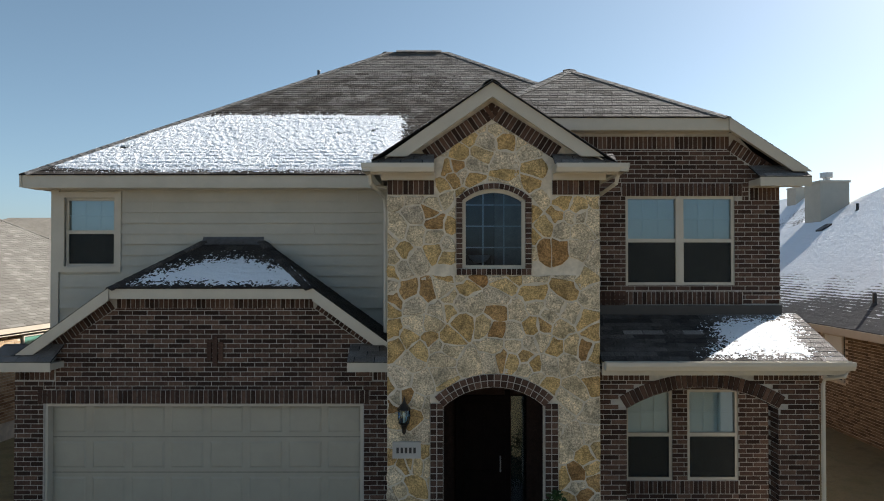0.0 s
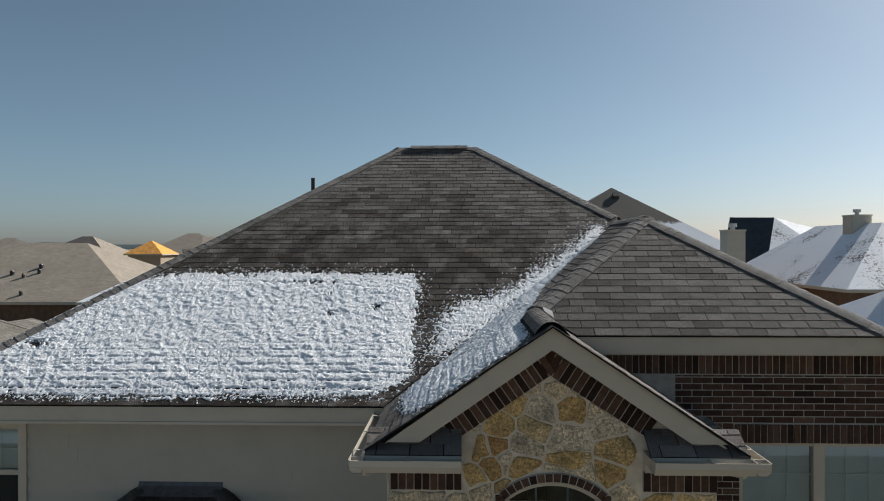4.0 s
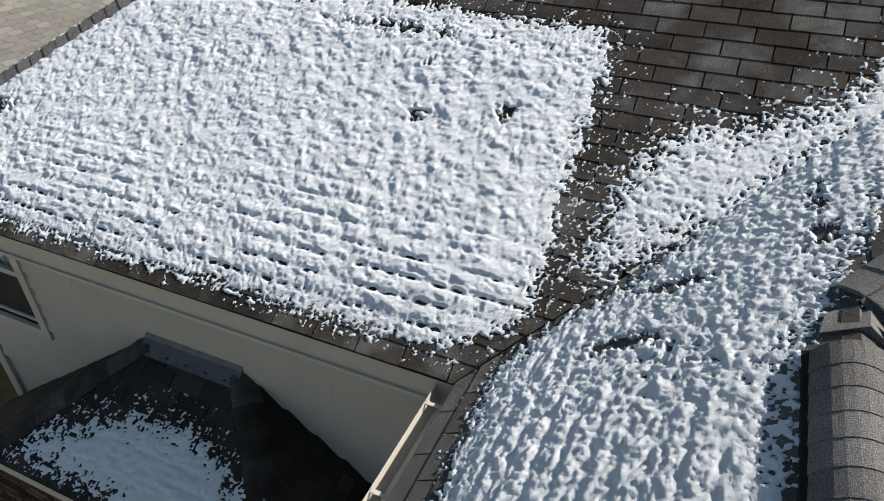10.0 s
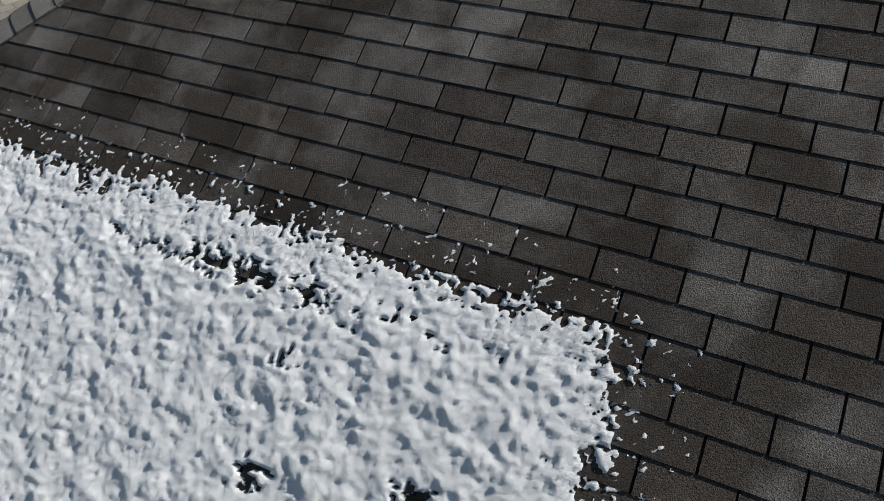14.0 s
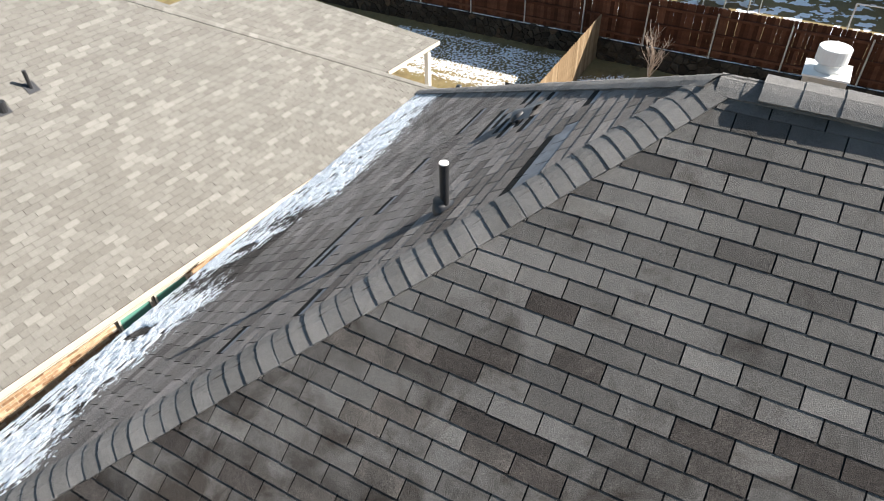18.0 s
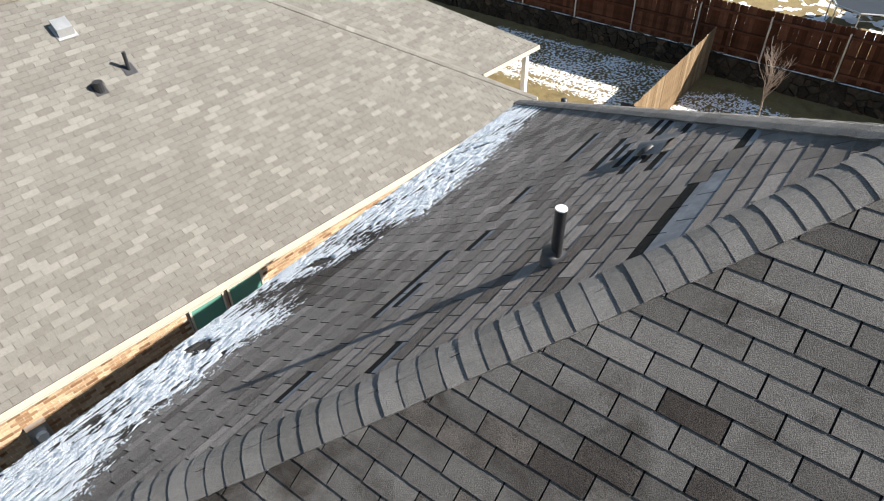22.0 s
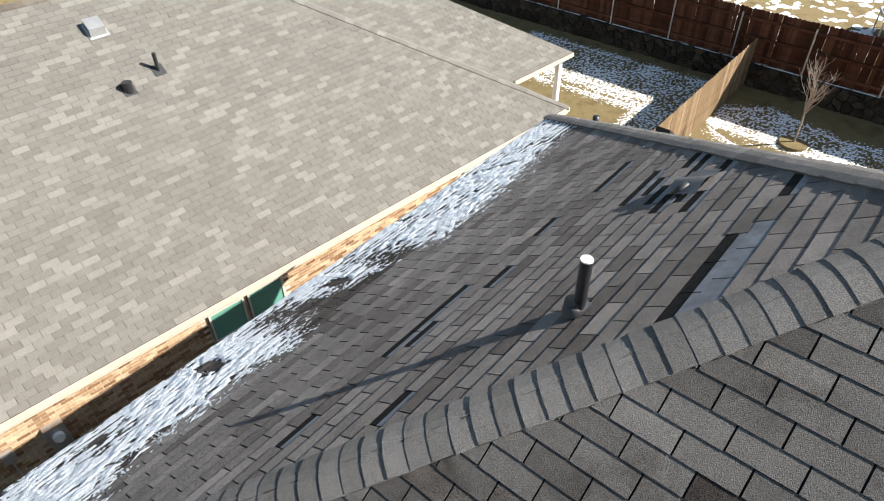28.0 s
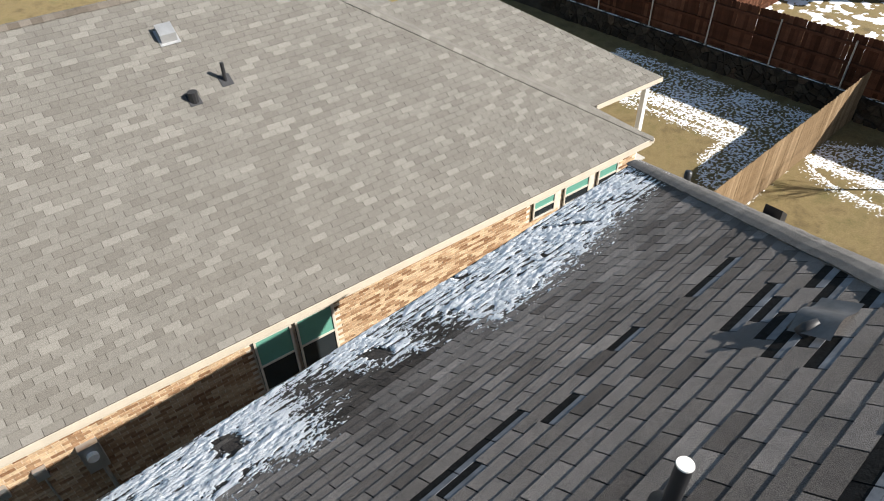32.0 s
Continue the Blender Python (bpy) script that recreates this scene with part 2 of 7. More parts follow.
# Garage roof only: the house's shade is put into this colour.
m_garage_shade = pieces("garage_shade_shingle", [(0.0, (0.028, 0.024, 0.022)), (0.6, (0.040, 0.035, 0.032)), (1.0, (0.056, 0.050, 0.045))], 0.7, 0.4, 230.0, speck=0.8, relief=1.0, dist=0.006)


def snow_material():
    m, t, b = nodes("snow", 0.7)
    c = coords(t)
    fine = noise_tex(t, c, 52.0, 8, 0.8)
    grit = noise_tex(t, c, 190.0, 5, 0.8)
    both = mix(t, 0.45, fine, grit)
    t.links.new(ramp(t, fine, [(0.25, (0.77, 0.81, 0.87)), (0.55, (0.905, 0.925, 0.955))]), b.inputs["Base Color"])
    bump(t, b, both, 1.0, 0.020)
    return m


m_snow = snow_material()


def snowy_roof(name, base, low, amount=0.55, scale=5.0):
    """A roof seen from far off: shingle courses under settled, broken snow."""
    m, t, b = nodes(name, 0.8)
    c = coords(t)
    n1 = noise_tex(t, c, scale, 6, 0.7)
    n2 = noise_tex(t, c, 0.35, 3, 0.5)
    add = t.nodes.new("ShaderNodeMath")
    add.operation = "MULTIPLY_ADD"
    t.links.new(n2, add.inputs[0])
    add.inputs[1].default_value = 0.8
    t.links.new(n1, add.inputs[2])
    f = ramp(t, add.outputs[0], [(amount, (0, 0, 0)), (amount + 0.1, (1, 1, 1))])
    t.links.new(mix(t, f, base, (0.84, 0.86, 0.9)), b.inputs["Base Color"])
    bump(t, b, n1, 0.6, 0.05)
    return m


m_far_snow = snowy_roof("far_snow_roof", (0.09, 0.085, 0.08), 0.0, 0.70, 6.0)


def half_snow():
    """A far roof slope whose upper part has thawed."""
    m, t, b = nodes("half_thawed_roof", 0.85)
    c = coords(t)
    n = noise_tex(t, c, 1.2, 6, 0.7)
    sx = t.nodes.new("ShaderNodeSeparateXYZ")
    t.links.new(c, sx.inputs[0])
    a = t.nodes.new("ShaderNodeMath")
    a.operation = "MULTIPLY_ADD"
    t.links.new(n, a.inputs[0])
    a.inputs[1].default_value = 1.0
    t.links.new(sx.outputs["Z"], a.inputs[2])
    r = t.nodes.new("ShaderNodeMapRange")
    r.inputs["From Min"].default_value, r.inputs["From Max"].default_value = 9.62, 9.82
    t.links.new(a.outputs[0], r.inputs["Value"])
    t.links.new(mix(t, r.outputs[0], (0.82, 0.84, 0.88), (0.085, 0.078, 0.07)), b.inputs["Base Color"])
    bump(t, b, n, 0.4, 0.05)
    return m


m_far_half = half_snow()


def eave_bare():
    """A snowy slope whose lowest courses have thawed, with the courses showing through."""
    m, t, b = nodes("snowy_roof_bare_eave", 0.85)
    c = coords(t)
    n = noise_tex(t, c, 5.0, 6, 0.7)
    n2 = noise_tex(t, c, 0.7, 4, 0.6)
    sx = t.nodes.new("ShaderNodeSeparateXYZ")
    t.links.new(c, sx.inputs[0])
    def madd(x, k, y):
        a = t.nodes.new("ShaderNodeMath")
        a.operation = "MULTIPLY_ADD"
        t.links.new(x, a.inputs[0])
        a.inputs[1].default_value = k
        t.links.new(y, a.inputs[2]) if not isinstance(y, float) else None
        if isinstance(y, float):
            a.inputs[2].default_value = y
        return a.outputs[0]
    w = t.nodes.new("ShaderNodeMath")
    w.operation = "FRACT"
    t.links.new(madd(sx.outputs["Z"], 13.5, 0.0), w.inputs[0])
    h = madd(n2, 1.6, madd(n, 1.3, sx.outputs["Z"]))
    h = madd(w.outputs[0], 0.75, h)
    r = t.nodes.new("ShaderNodeMapRange")
    r.inputs["From Min"].default_value, r.inputs["From Max"].default_value = 5.2, 5.32
    t.links.new(h, r.inputs["Value"])
    t.links.new(mix(t, r.outputs[0], (0.075, 0.07, 0.07), (0.84, 0.86, 0.9)), b.inputs["Base Color"])
    bump(t, b, madd(w.outputs[0], 0.8, n), 0.7, 0.05)
    return m


m_eave_bare = eave_bare()


def far_roof(name, a, b2):
    m, t, b = nodes(name, 0.9)
    c = coords(t)
    br = t.nodes.new("ShaderNodeTexBrick")
    br.inputs["Scale"].default_value = 1.0
    br.inputs["Brick Width"].default_value = 0.3
    br.inputs["Row Height"].default_value = 0.14
    br.inputs["Mortar Size"].default_value = 0.006
    br.inputs["Color1"].default_value = (*a, 1)
    br.inputs["Color2"].default_value = (*b2, 1)
    br.inputs["Mortar"].default_value = (*[v * 0.6 for v in a], 1)
    t.links.new(c, br.inputs["Vector"])
    n = noise_tex(t, c, 0.8, 5)
    t.links.new(mix(t, 0.3, br.outputs["Color"], ramp(t, n, [(0.3, (0.6, 0.6, 0.6)), (0.7, (1.2, 1.2, 1.2))]), "MULTIPLY"), b.inputs["Base Color"])
    return m


m_far_tan = far_roof("far_tan_roof", (0.26, 0.225, 0.18), (0.33, 0.29, 0.24))
m_far_dark = far_roof("far_dark_roof", (0.085, 0.078, 0.07), (0.12, 0.11, 0.1))
# Blue-black copy of the dark roof; the steep slope's shade is in the colour.
m_shaded_roof = far_roof("far_shaded_roof", (0.030, 0.034, 0.042), (0.045, 0.05, 0.06))
m_far_brick = plain("far_brick", (0.17, 0.11, 0.075), 0.9, vary=0.25, scale=4.0)
m_far_wall = plain("far_stucco", (0.34, 0.29, 0.23), 0.9, vary=0.1)


def ground_material():
    """Dormant lawn with snow left lying where the shade of walls has kept it."""
    m, t, b = nodes("winter_lawn", 0.95)
    c = coords(t)
    n = noise_tex(t, c, 1.3, 6, 0.65)
    f = noise_tex(t, c, 30.0, 4, 0.7)
    grass = ramp(t, n, [(0.3, (0.12, 0.088, 0.036)), (0.5, (0.21, 0.155, 0.07)), (0.7, (0.145, 0.118, 0.045))])
    grass = mix(t, 0.5, grass, ramp(t, f, [(0.3, (0.4, 0.4, 0.4)), (0.7, (1.5, 1.5, 1.4))]), "MULTIPLY")
    t.links.new(grass, b.inputs["Base Color"])
    bump(t, b, f, 0.8, 0.03)
    return m


m_lawn = ground_material()
# Pale blue-grey: distance haze is put into the hills' colour.
m_hazy_hill = plain("hazy_far_hill", (0.42, 0.50, 0.58), 0.95, vary=0.2, scale=0.01)


# ---- building helpers ----
class Shape:
    """Collects the corners and faces of one mesh."""

    def __init__(self):
        self.v, self.f = [], []

    def face(self, pts):
        k = len(self.v)
        self.v += [tuple(p) for p in pts]
        self.f.append(tuple(range(k, k + len(pts))))
        return self

    def box(self, x0, x1, y0, y1, z0, z1):
        return self.prism([(x0, y0, z0), (x1, y0, z0), (x1, y1, z0), (x0, y1, z0)], (0, 0, z1 - z0))

    def prism(self, ring, vec):
        k, n = len(self.v), len(ring)
        top = [tuple(a + b for a, b in zip(p, vec)) for p in ring]
        self.v += [tuple(p) for p in ring] + top
        self.f.append(tuple(range(k + n - 1, k - 1, -1)))
        self.f.append(tuple(range(k + n, k + 2 * n)))
        self.f += [(k + i, k + (i + 1) % n, k + n + (i + 1) % n, k + n + i) for i in range(n)]
        return self

    def tube(self, path, radii, sides=10, caps=True):
        """A round tube along a path, with a radius for each of its points."""
        k0 = len(self.v)
        path = [Vector(p) for p in path]
        for i, p in enumerate(path):
            d = (path[min(i + 1, len(path) - 1)] - path[max(i - 1, 0)]).normalized()
            a = d.orthogonal().normalized() if abs(d.z) < 0.95 else Vector((1, 0, 0))
            a = (a - d * a.dot(d)).normalized()
            b = d.cross(a)
            r = radii[i] if hasattr(radii, "__len__") else radii
            self.v += [tuple(p + r * (a * math.cos(6.28319 * j / sides) + b * math.sin(6.28319 * j / sides))) for j in range(sides)]
        for i in range(len(path) - 1):
            for j in range(sides):
                q, w = k0 + i * sides, (j + 1) % sides
                self.f.append((q + j, q + w, q + sides + w, q + sides + j))
        if caps:
            self.f.append(tuple(range(k0 + sides - 1, k0 - 1, -1)))
            self.f.append(tuple(range(len(self.v) - sides, len(self.v))))
        return self


def part(name, shape, material, parent=None, label="", smooth=False):
    """Links a Shape as one mesh object under a thing or under a part."""
    me = bpy.data.meshes.new(name)
    me.from_pydata(shape.v, [], shape.f)
    me.materials.append(material)
    if smooth:
        me.polygons.foreach_set("use_smooth", [True] * len(me.polygons))
    ob = new(name, me)
    if parent is not None:
        adopt(ob, parent)
    return tagged(ob, label)


BASE = {}


def adopt(ob, parent):
    ob.parent = parent
    ob.matrix_parent_inverse = BASE.get(parent.name, Matrix.Identity(4)).inverted()


def thing(name, at, label, category, group="", kind=""):
    ob = new(name)
    ob.empty_display_size = 0.2
    ob.location = at
    BASE[ob.name] = Matrix.Translation(at)
    return tagged(ob, label, category, group, kind)


def clip(poly, nx, ny, d):
    """The part of a 2D polygon where nx * x + ny * y <= d."""
    out = []
    for (a, b) in zip(poly, poly[1:] + poly[:1]):
        da, db = nx * a[0] + ny * a[1] - d, nx * b[0] + ny * b[1] - d
        if da <= 0:
            out.append(a)
        if (da < 0 < db) or (db < 0 < da):
            s = da / (da - db)
            out.append((a[0] + s * (b[0] - a[0]), a[1] + s * (b[1] - a[1])))
    return out


def inside(poly, x, y):
    hit = False
    for (a, b) in zip(poly, poly[1:] + poly[:1]):
        if (a[1] > y) != (b[1] > y) and x < a[0] + (y - a[1]) / (b[1] - a[1]) * (b[0] - a[0]):
            hit = not hit
    return hit


def area(poly):
    return 0.5 * abs(sum(a[0] * b[1] - b[0] * a[1] for a, b in zip(poly, poly[1:] + poly[:1])))


class Plane:
    """A roof plane z = a + bx * x + by * y, with u along its courses and v up its slope."""

    def __init__(self, a, bx, by, plan):
        self.a, self.bx, self.by, self.plan = a, bx, by, plan
        g = math.hypot(bx, by)
        self.V = Vector((bx / g, by / g, g)).normalized()
        self.U = Vector((by / g, -bx / g, 0.0))
        self.N = self.U.cross(self.V)
        x, y = plan[0]
        self.O = Vector((x, y, self.z(x, y)))
        self.uv = [self.to_uv(x, y) for x, y in plan]
        self.v_low = min(p[1] for p in self.uv)

    def z(self, x, y):
        return self.a + self.bx * x + self.by * y

    def to_uv(self, x, y):
        d = Vector((x, y, self.z(x, y))) - self.O
        return (d.dot(self.U), d.dot(self.V))

    def at(self, u, v, h=0.0):
        return self.O + self.U * u + self.V * v + self.N * h

    def deck(self, thick=0.014, drop=0.004):
        s = Shape()
        s.prism([tuple(self.at(u, v, -drop)) for u, v in self.uv], tuple(Vector((0, 0, -thick))))
        return s


TAB, COURSE = 0.305, 0.1304


def tab_shape(plane, poly, v0, v1, gap_low=0.0062, gap_high=0.0015, under=0.0):
    """One shingle tab: its lower edge stands proud, its upper edge goes under the next course."""
    s = Shape()
    top = [plane.at(u, v, gap_high + (gap_low - gap_high) * (v1 - v) / (v1 - v0)) for u, v in poly]
    low = [plane.at(u, v, -0.003) for u, v in poly]
    n = len(poly)
    s.v = [tuple(p) for p in top + low]
    s.f = [tuple(range(n))] + [(i, n + i, n + (i + 1) % n, (i + 1) % n) for i in range(n)]
    return s


def tabs_of(plane, missing=(), shift=0.0, tab=TAB, course=COURSE, skip=None):
    """All tabs of a roof plane as (course, column, polygon, v0, v1)."""
    us, vs = [p[0] for p in plane.uv], [p[1] for p in plane.uv]
    out, rnd = [], random.Random(7)
    v_start = min(vs)
    for r in range(int((max(vs) - v_start) / course) + 1):
        v0, v1 = v_start + r * course, v_start + (r + 1) * course
        band = clip(clip(plane.uv, 0, -1, -v0), 0, 1, v1)
        if len(band) < 3:
            continue
        off = shift - 0.4125 * tab * r + rnd.uniform(-0.004, 0.004)
        lo, hi = min(p[0] for p in band), max(p[0] for p in band)
        for c in range(int((lo - off) // tab), int((hi - off) // tab) + 1):
            if (r, c) in missing:
                continue
            u0, u1 = off + c * tab + 0.005, off + (c + 1) * tab - 0.005
            p = clip(clip(band, -1, 0, -u0), 1, 0, u1)
            if len(p) >= 3 and area(p) > 0.0008:
                dv = rnd.uniform(-0.003, 0.003)
                p = [(u, v + (dv if v < v0 + 0.02 else 0.0)) for u, v in p]
                out.append((r, c, p, v0, v1))
    return out


def snow_sheet(plane, outline, name, parent=None, step=0.03, thick=0.03, rag=0.06, seed=0.0, cover=0.55, lumps=9.0, dents=0.5, bits=0.5, fringe=0.3, rows=True, patchy=0.0, low_dents=0.0, taper=0.07, grain=0.2, stretch=(1.0, 1.0), rough=(0.6, 0.5, 0.35), pits=9.0, bare=(), bridge=0, label=""):
    """Settled snow on a plane: a lumpy sheet with a ragged outline, holes where the shingles show and loose bits round it."""
    us, vs = [p[0] for p in outline], [p[1] for p in outline]
    pad = fringe + 0.05
    u0, u1, v0, v1 = min(us) - pad, max(us) + pad, min(vs) - pad, max(vs) + pad
    nu, nv = int((u1 - u0) / step) + 1, int((v1 - v0) / step) + 1
    U, V = np.meshgrid(u0 + step * np.arange(nu), v0 + step * np.arange(nv), indexing="ij")
    D = np.full(U.shape, 1e9)
    ins = np.zeros(U.shape, bool)
    for (a, b) in zip(outline, outline[1:] + outline[:1]):
        ex, ey = b[0] - a[0], b[1] - a[1]
        s = np.clip(((U - a[0]) * ex + (V - a[1]) * ey) / (ex * ex + ey * ey), 0, 1)
        D = np.minimum(D, np.hypot(U - a[0] - s * ex, V - a[1] - s * ey))
        ins ^= ((a[1] > V) != (b[1] > V)) & (U < a[0] + (V - a[1]) / ((b[1] - a[1]) or 1e-9) * ex)
    D = np.where(ins, D, -D)
    on_roof = np.zeros(U.shape, bool)
    for (a, b) in zip(plane.uv, plane.uv[1:] + plane.uv[:1]):
        on_roof ^= ((a[1] > V - 0.02) != (b[1] > V - 0.02)) & (U < a[0] + (V - 0.02 - a[1]) / ((b[1] - a[1]) or 1e-9) * (b[0] - a[0]))
    for _ in range(bridge):
        on_roof |= np.roll(on_roof, 1, 0) | np.roll(on_roof, -1, 0) | np.roll(on_roof, 1, 1) | np.roll(on_roof, -1, 1)
    X, Y = plane.O.x + plane.U.x * U + plane.V.x * V, plane.O.y + plane.U.y * U + plane.V.y * V
    gap = np.full(U.shape, 9.0)
    for x, y, rx, ry in bare:
        gap = np.minimum(gap, (np.hypot((X - x) / rx, (Y - y) / ry) - 1.0) * min(rx, ry))
    D = np.where(on_roof, D, -9.0)
    n1, n2, n3, n4 = (np.zeros(U.shape) for _ in range(4))
    for i, j in zip(*np.nonzero(D > -fringe)):
        p = Vector((U[i, j], V[i, j], seed))
        n1[i, j] = noise.noise(Vector((p.x * stretch[0], p.y * stretch[1], p.z)) * lumps)
        n2[i, j] = noise.noise(Vector((p.x * stretch[0], p.y * stretch[1], p.z)) * lumps * 2.3 + Vector((3, 1, 0)))
        n4[i, j] = noise.noise(p * 48.0 + Vector((1, 7, 0)))
        n3[i, j] = noise.noise(p * 1.5 + Vector((9, 4, 0)))
    saw = ((V - plane.v_low) / COURSE) % 1.0
    dent = np.exp(-((saw - 0.05) / 0.13) ** 2) + np.exp(-((saw - 1.05) / 0.13) ** 2) if rows else 0.0
    edge = np.clip((D + rag * (0.9 * n1 + 1.1 * n2 + 1.5 * n4 + 0.8 * n3)) / taper, -1.5, 1)
    low_edge = np.clip(0.32 + np.clip(D, 0, 9) / 0.4, 0.32, 1.0)
    H = thick * (cover + 0.45 * edge - 0.35 + rough[0] * n1 + rough[1] * n2 + rough[2] * n4 + 0.3 * n3 - dents * dent * (0.55 + 0.9 * n3 + 0.6 * n2) - patchy * np.clip(n3 + 0.1, 0, 1) * 4.0)
    H = H - thick * low_dents * dent * np.clip(1.0 - (V - min(vs)) / 1.0, 0, 1) * np.clip(2.4 * n2 + 1.2 * n1 + 0.6 * n3, 0, 2)
    H = np.where(gap + 0.035 * n1 + 0.05 * n2 + 0.06 * n4 + 0.015 * n3 < 0.0, -1.0, H)
    crumbs = np.random.RandomState(int(seed * 7) + 3).uniform(-1, 1, H.shape)
    H = H + thick * grain * crumbs * (0.35 + 2.2 * np.clip(1.0 - edge, 0, 1))
    H = np.where(H > 0, H * low_edge, H)
    H = np.where(edge < -0.2, -1.0, H)
    H = np.where(0.7 * n2 - 0.5 * n1 - 0.7 * n3 + 0.25 * n4 > pits, -1.0, H)
    loose = thick * 0.7 * (0.6 * n2 + 0.65 * n4 + 0.42 * crumbs - (1.0 - bits) - np.clip(-D, 0, 9) / fringe * 0.45)
    H = np.maximum(H, np.where((D < 0.06) & (D > -fringe), loose, -1.0))
    low = -0.004
    keep = H > low
    grow = keep.copy()
    for du, dv in ((1, 0), (-1, 0), (0, 1), (0, -1)):
        grow |= np.roll(np.roll(keep, du, 0), dv, 1)
    verts, faces, index = [], [], -np.ones(U.shape, int)
    for i, j in zip(*np.nonzero(grow[:-1, :-1] & grow[1:, :-1] & grow[1:, 1:] & grow[:-1, 1:])):
        if not (keep[i, j] or keep[i + 1, j] or keep[i + 1, j + 1] or keep[i, j + 1]):
            continue
        ring = []
        for a, b in ((i, j), (i + 1, j), (i + 1, j + 1), (i, j + 1)):
            if index[a, b] < 0:
                index[a, b] = len(verts)
                verts.append(tuple(plane.at(U[a, b], V[a, b], 0.006 + max(H[a, b], -0.012))))
            ring.append(int(index[a, b]))
        faces.append(tuple(ring))
    s = Shape()
    s.v, s.f = verts, faces
    return part(name, s, m_snow, parent, label, smooth=True)

# ---- ground ----
def ground_height(x, y):
    if y > 35.5:
        return 1.55 + 0.012 * (y - 35.6) if y < 120 else 2.3
    return max(0.0, 0.148 * (y - 30.0))


def make_ground():
    s = Shape()
    xs = [-4000, -600, -150, -60, -30, -12, 0, 12, 30, 60, 150, 600, 4000]
    ys = [-400, -60, -12, 0, 12, 24, 30, 35.45, 35.55, 60, 120, 400, 1500, 4500]
    k = len(ys)
    for x in xs:
        for y in ys:
            s.v.append((x, y, ground_height(x, y)))
    for i in range(len(xs) - 1):
        for j in range(k - 1):
            s.f.append((i * k + j, (i + 1) * k + j, (i + 1) * k + j + 1, i * k + j + 1))
    ob = part("ground", s, m_lawn)
    return tagged(ob, "tan winter lawn with thin leftover snow", "ground", kind="structure")


make_ground()

# ---- the house: roof planes ----
S = 0.66
P_front = Plane(-1.33, 0, S, [(-6.873, 10.8017), (-1.0, 10.8017), (-0.79, 11.02), (2.42, 14.18), (2.42, 14.29), (0.152, 16.55), (-1.372, 16.55)])
P_left = Plane(10.54, 0.69, 0, [(-6.60, 21.55), (-6.873, 10.8017), (-1.372, 16.55)])
SB = 0.7214
P_back = Plane(9.593 + SB * 16.55, 0, -SB, [(5.70, 21.62), (-6.60, 21.55), (-1.372, 16.55), (0.152, 16.55)])
P_right = Plane(9.70, -S, 0, [(5.70, 14.30), (5.70, 21.62), (0.152, 16.55), (2.42, 14.29)])
P_valley = Plane(6.44, S, 0, [(-0.98, 11.0), (-0.98, 9.22), (0.705, 9.22), (0.705, 10.87), (2.42, 12.66), (2.42, 14.18), (-0.79, 11.02)])
SH = 0.6244
P_hipf = Plane(8.04 - SH * 12.66, 0, SH, [(1.12, 10.45), (4.52, 10.45), (2.42, 12.66), (0.705, 10.87)])
P_hipr = Plane(9.63, -0.657, 0, [(5.75, 10.45), (5.75, 14.3), (2.42, 14.3), (2.42, 12.66), (4.52, 10.45)])
P_towr = Plane(7.3706, -S, 0, [(2.44, 9.22), (2.44, 10.72), (1.05, 10.60), (0.705, 10.86), (0.705, 9.22)])
GS, GK, GY = 0.66, 0.72, 10.03
P_gf = Plane(3.99 - GS * GY, 0, GS, [(-5.02, GY), (-1.95, GY), (-3.01, 11.18), (-3.97, 11.18)])
P_gl = Plane(3.99 + GK * 5.02, GK, 0, [(-6.80, 11.18), (-6.80, GY), (-5.02, GY), (-3.97, 11.18)])
P_gr = Plane(3.99 - GK * 1.95, -GK, 0, [(-0.79, GY), (-0.79, 11.18), (-3.01, 11.18), (-1.95, GY)])
P_porch = Plane(2.99 - 0.4 * 9.36, 0, 0.4, [(2.25, 9.36), (5.70, 9.36), (5.70, 10.73), (2.25, 10.73)])

house = thing("house", (-0.5, 11.0, 0.0), "two-storey brick and stone house with snow on its roof", "house")
ROOFS = [
    ("front_roof", P_front, 0.045), ("side_roof", P_left, 0.1), ("back_roof", P_back, 0.0), ("far_side_roof", P_right, 0.05),
    ("valley_roof", P_valley, 0.12), ("hip_roof", P_hipf, 0.2), ("hip_side_roof", P_hipr, 0.0), ("gable_roof", P_towr, 0.07),
    ("garage_roof", P_gf, 0.02), ("garage_side_roof", P_gl, 0.1), ("garage_far_roof", P_gr, 0.0), ("porch_roof", P_porch, 0.04),
]
roof_part = {}
for rname, plane, shift in ROOFS:
    roof_part[rname] = part(rname, plane.deck(), m_deck, house)


# ---- the house: walls ----
def wall_faces(s, outline, y0, y1):
    """A wall standing in a plane of constant y, from a list of (x, z) corners."""
    s.prism([(x, y0, z) for x, z in outline], (0, y1 - y0, 0))
    return s


def slab(s, x0, x1, z0, z1, y0, y1):
    return s.box(x0, x1, y0, y1, z0, z1)


Y_SIDING, Y_GAR, Y_TOW, Y_UP, Y_POR = 11.18, 10.30, 9.51, 10.75, 9.66
X_LEFT, X_RIGHT, X_T0, X_T1 = -6.52, 5.45, -0.78, 2.25

# siding wall over the garage, with its window opening
WL = (-6.32, -5.47, 4.30, 5.45)
s = Shape()
slab(s, X_LEFT, WL[0], 2.4, 5.80, Y_SIDING, Y_SIDING + 0.2)
slab(s, WL[1], 0.9, 2.4, 5.80, Y_SIDING, Y_SIDING + 0.2)
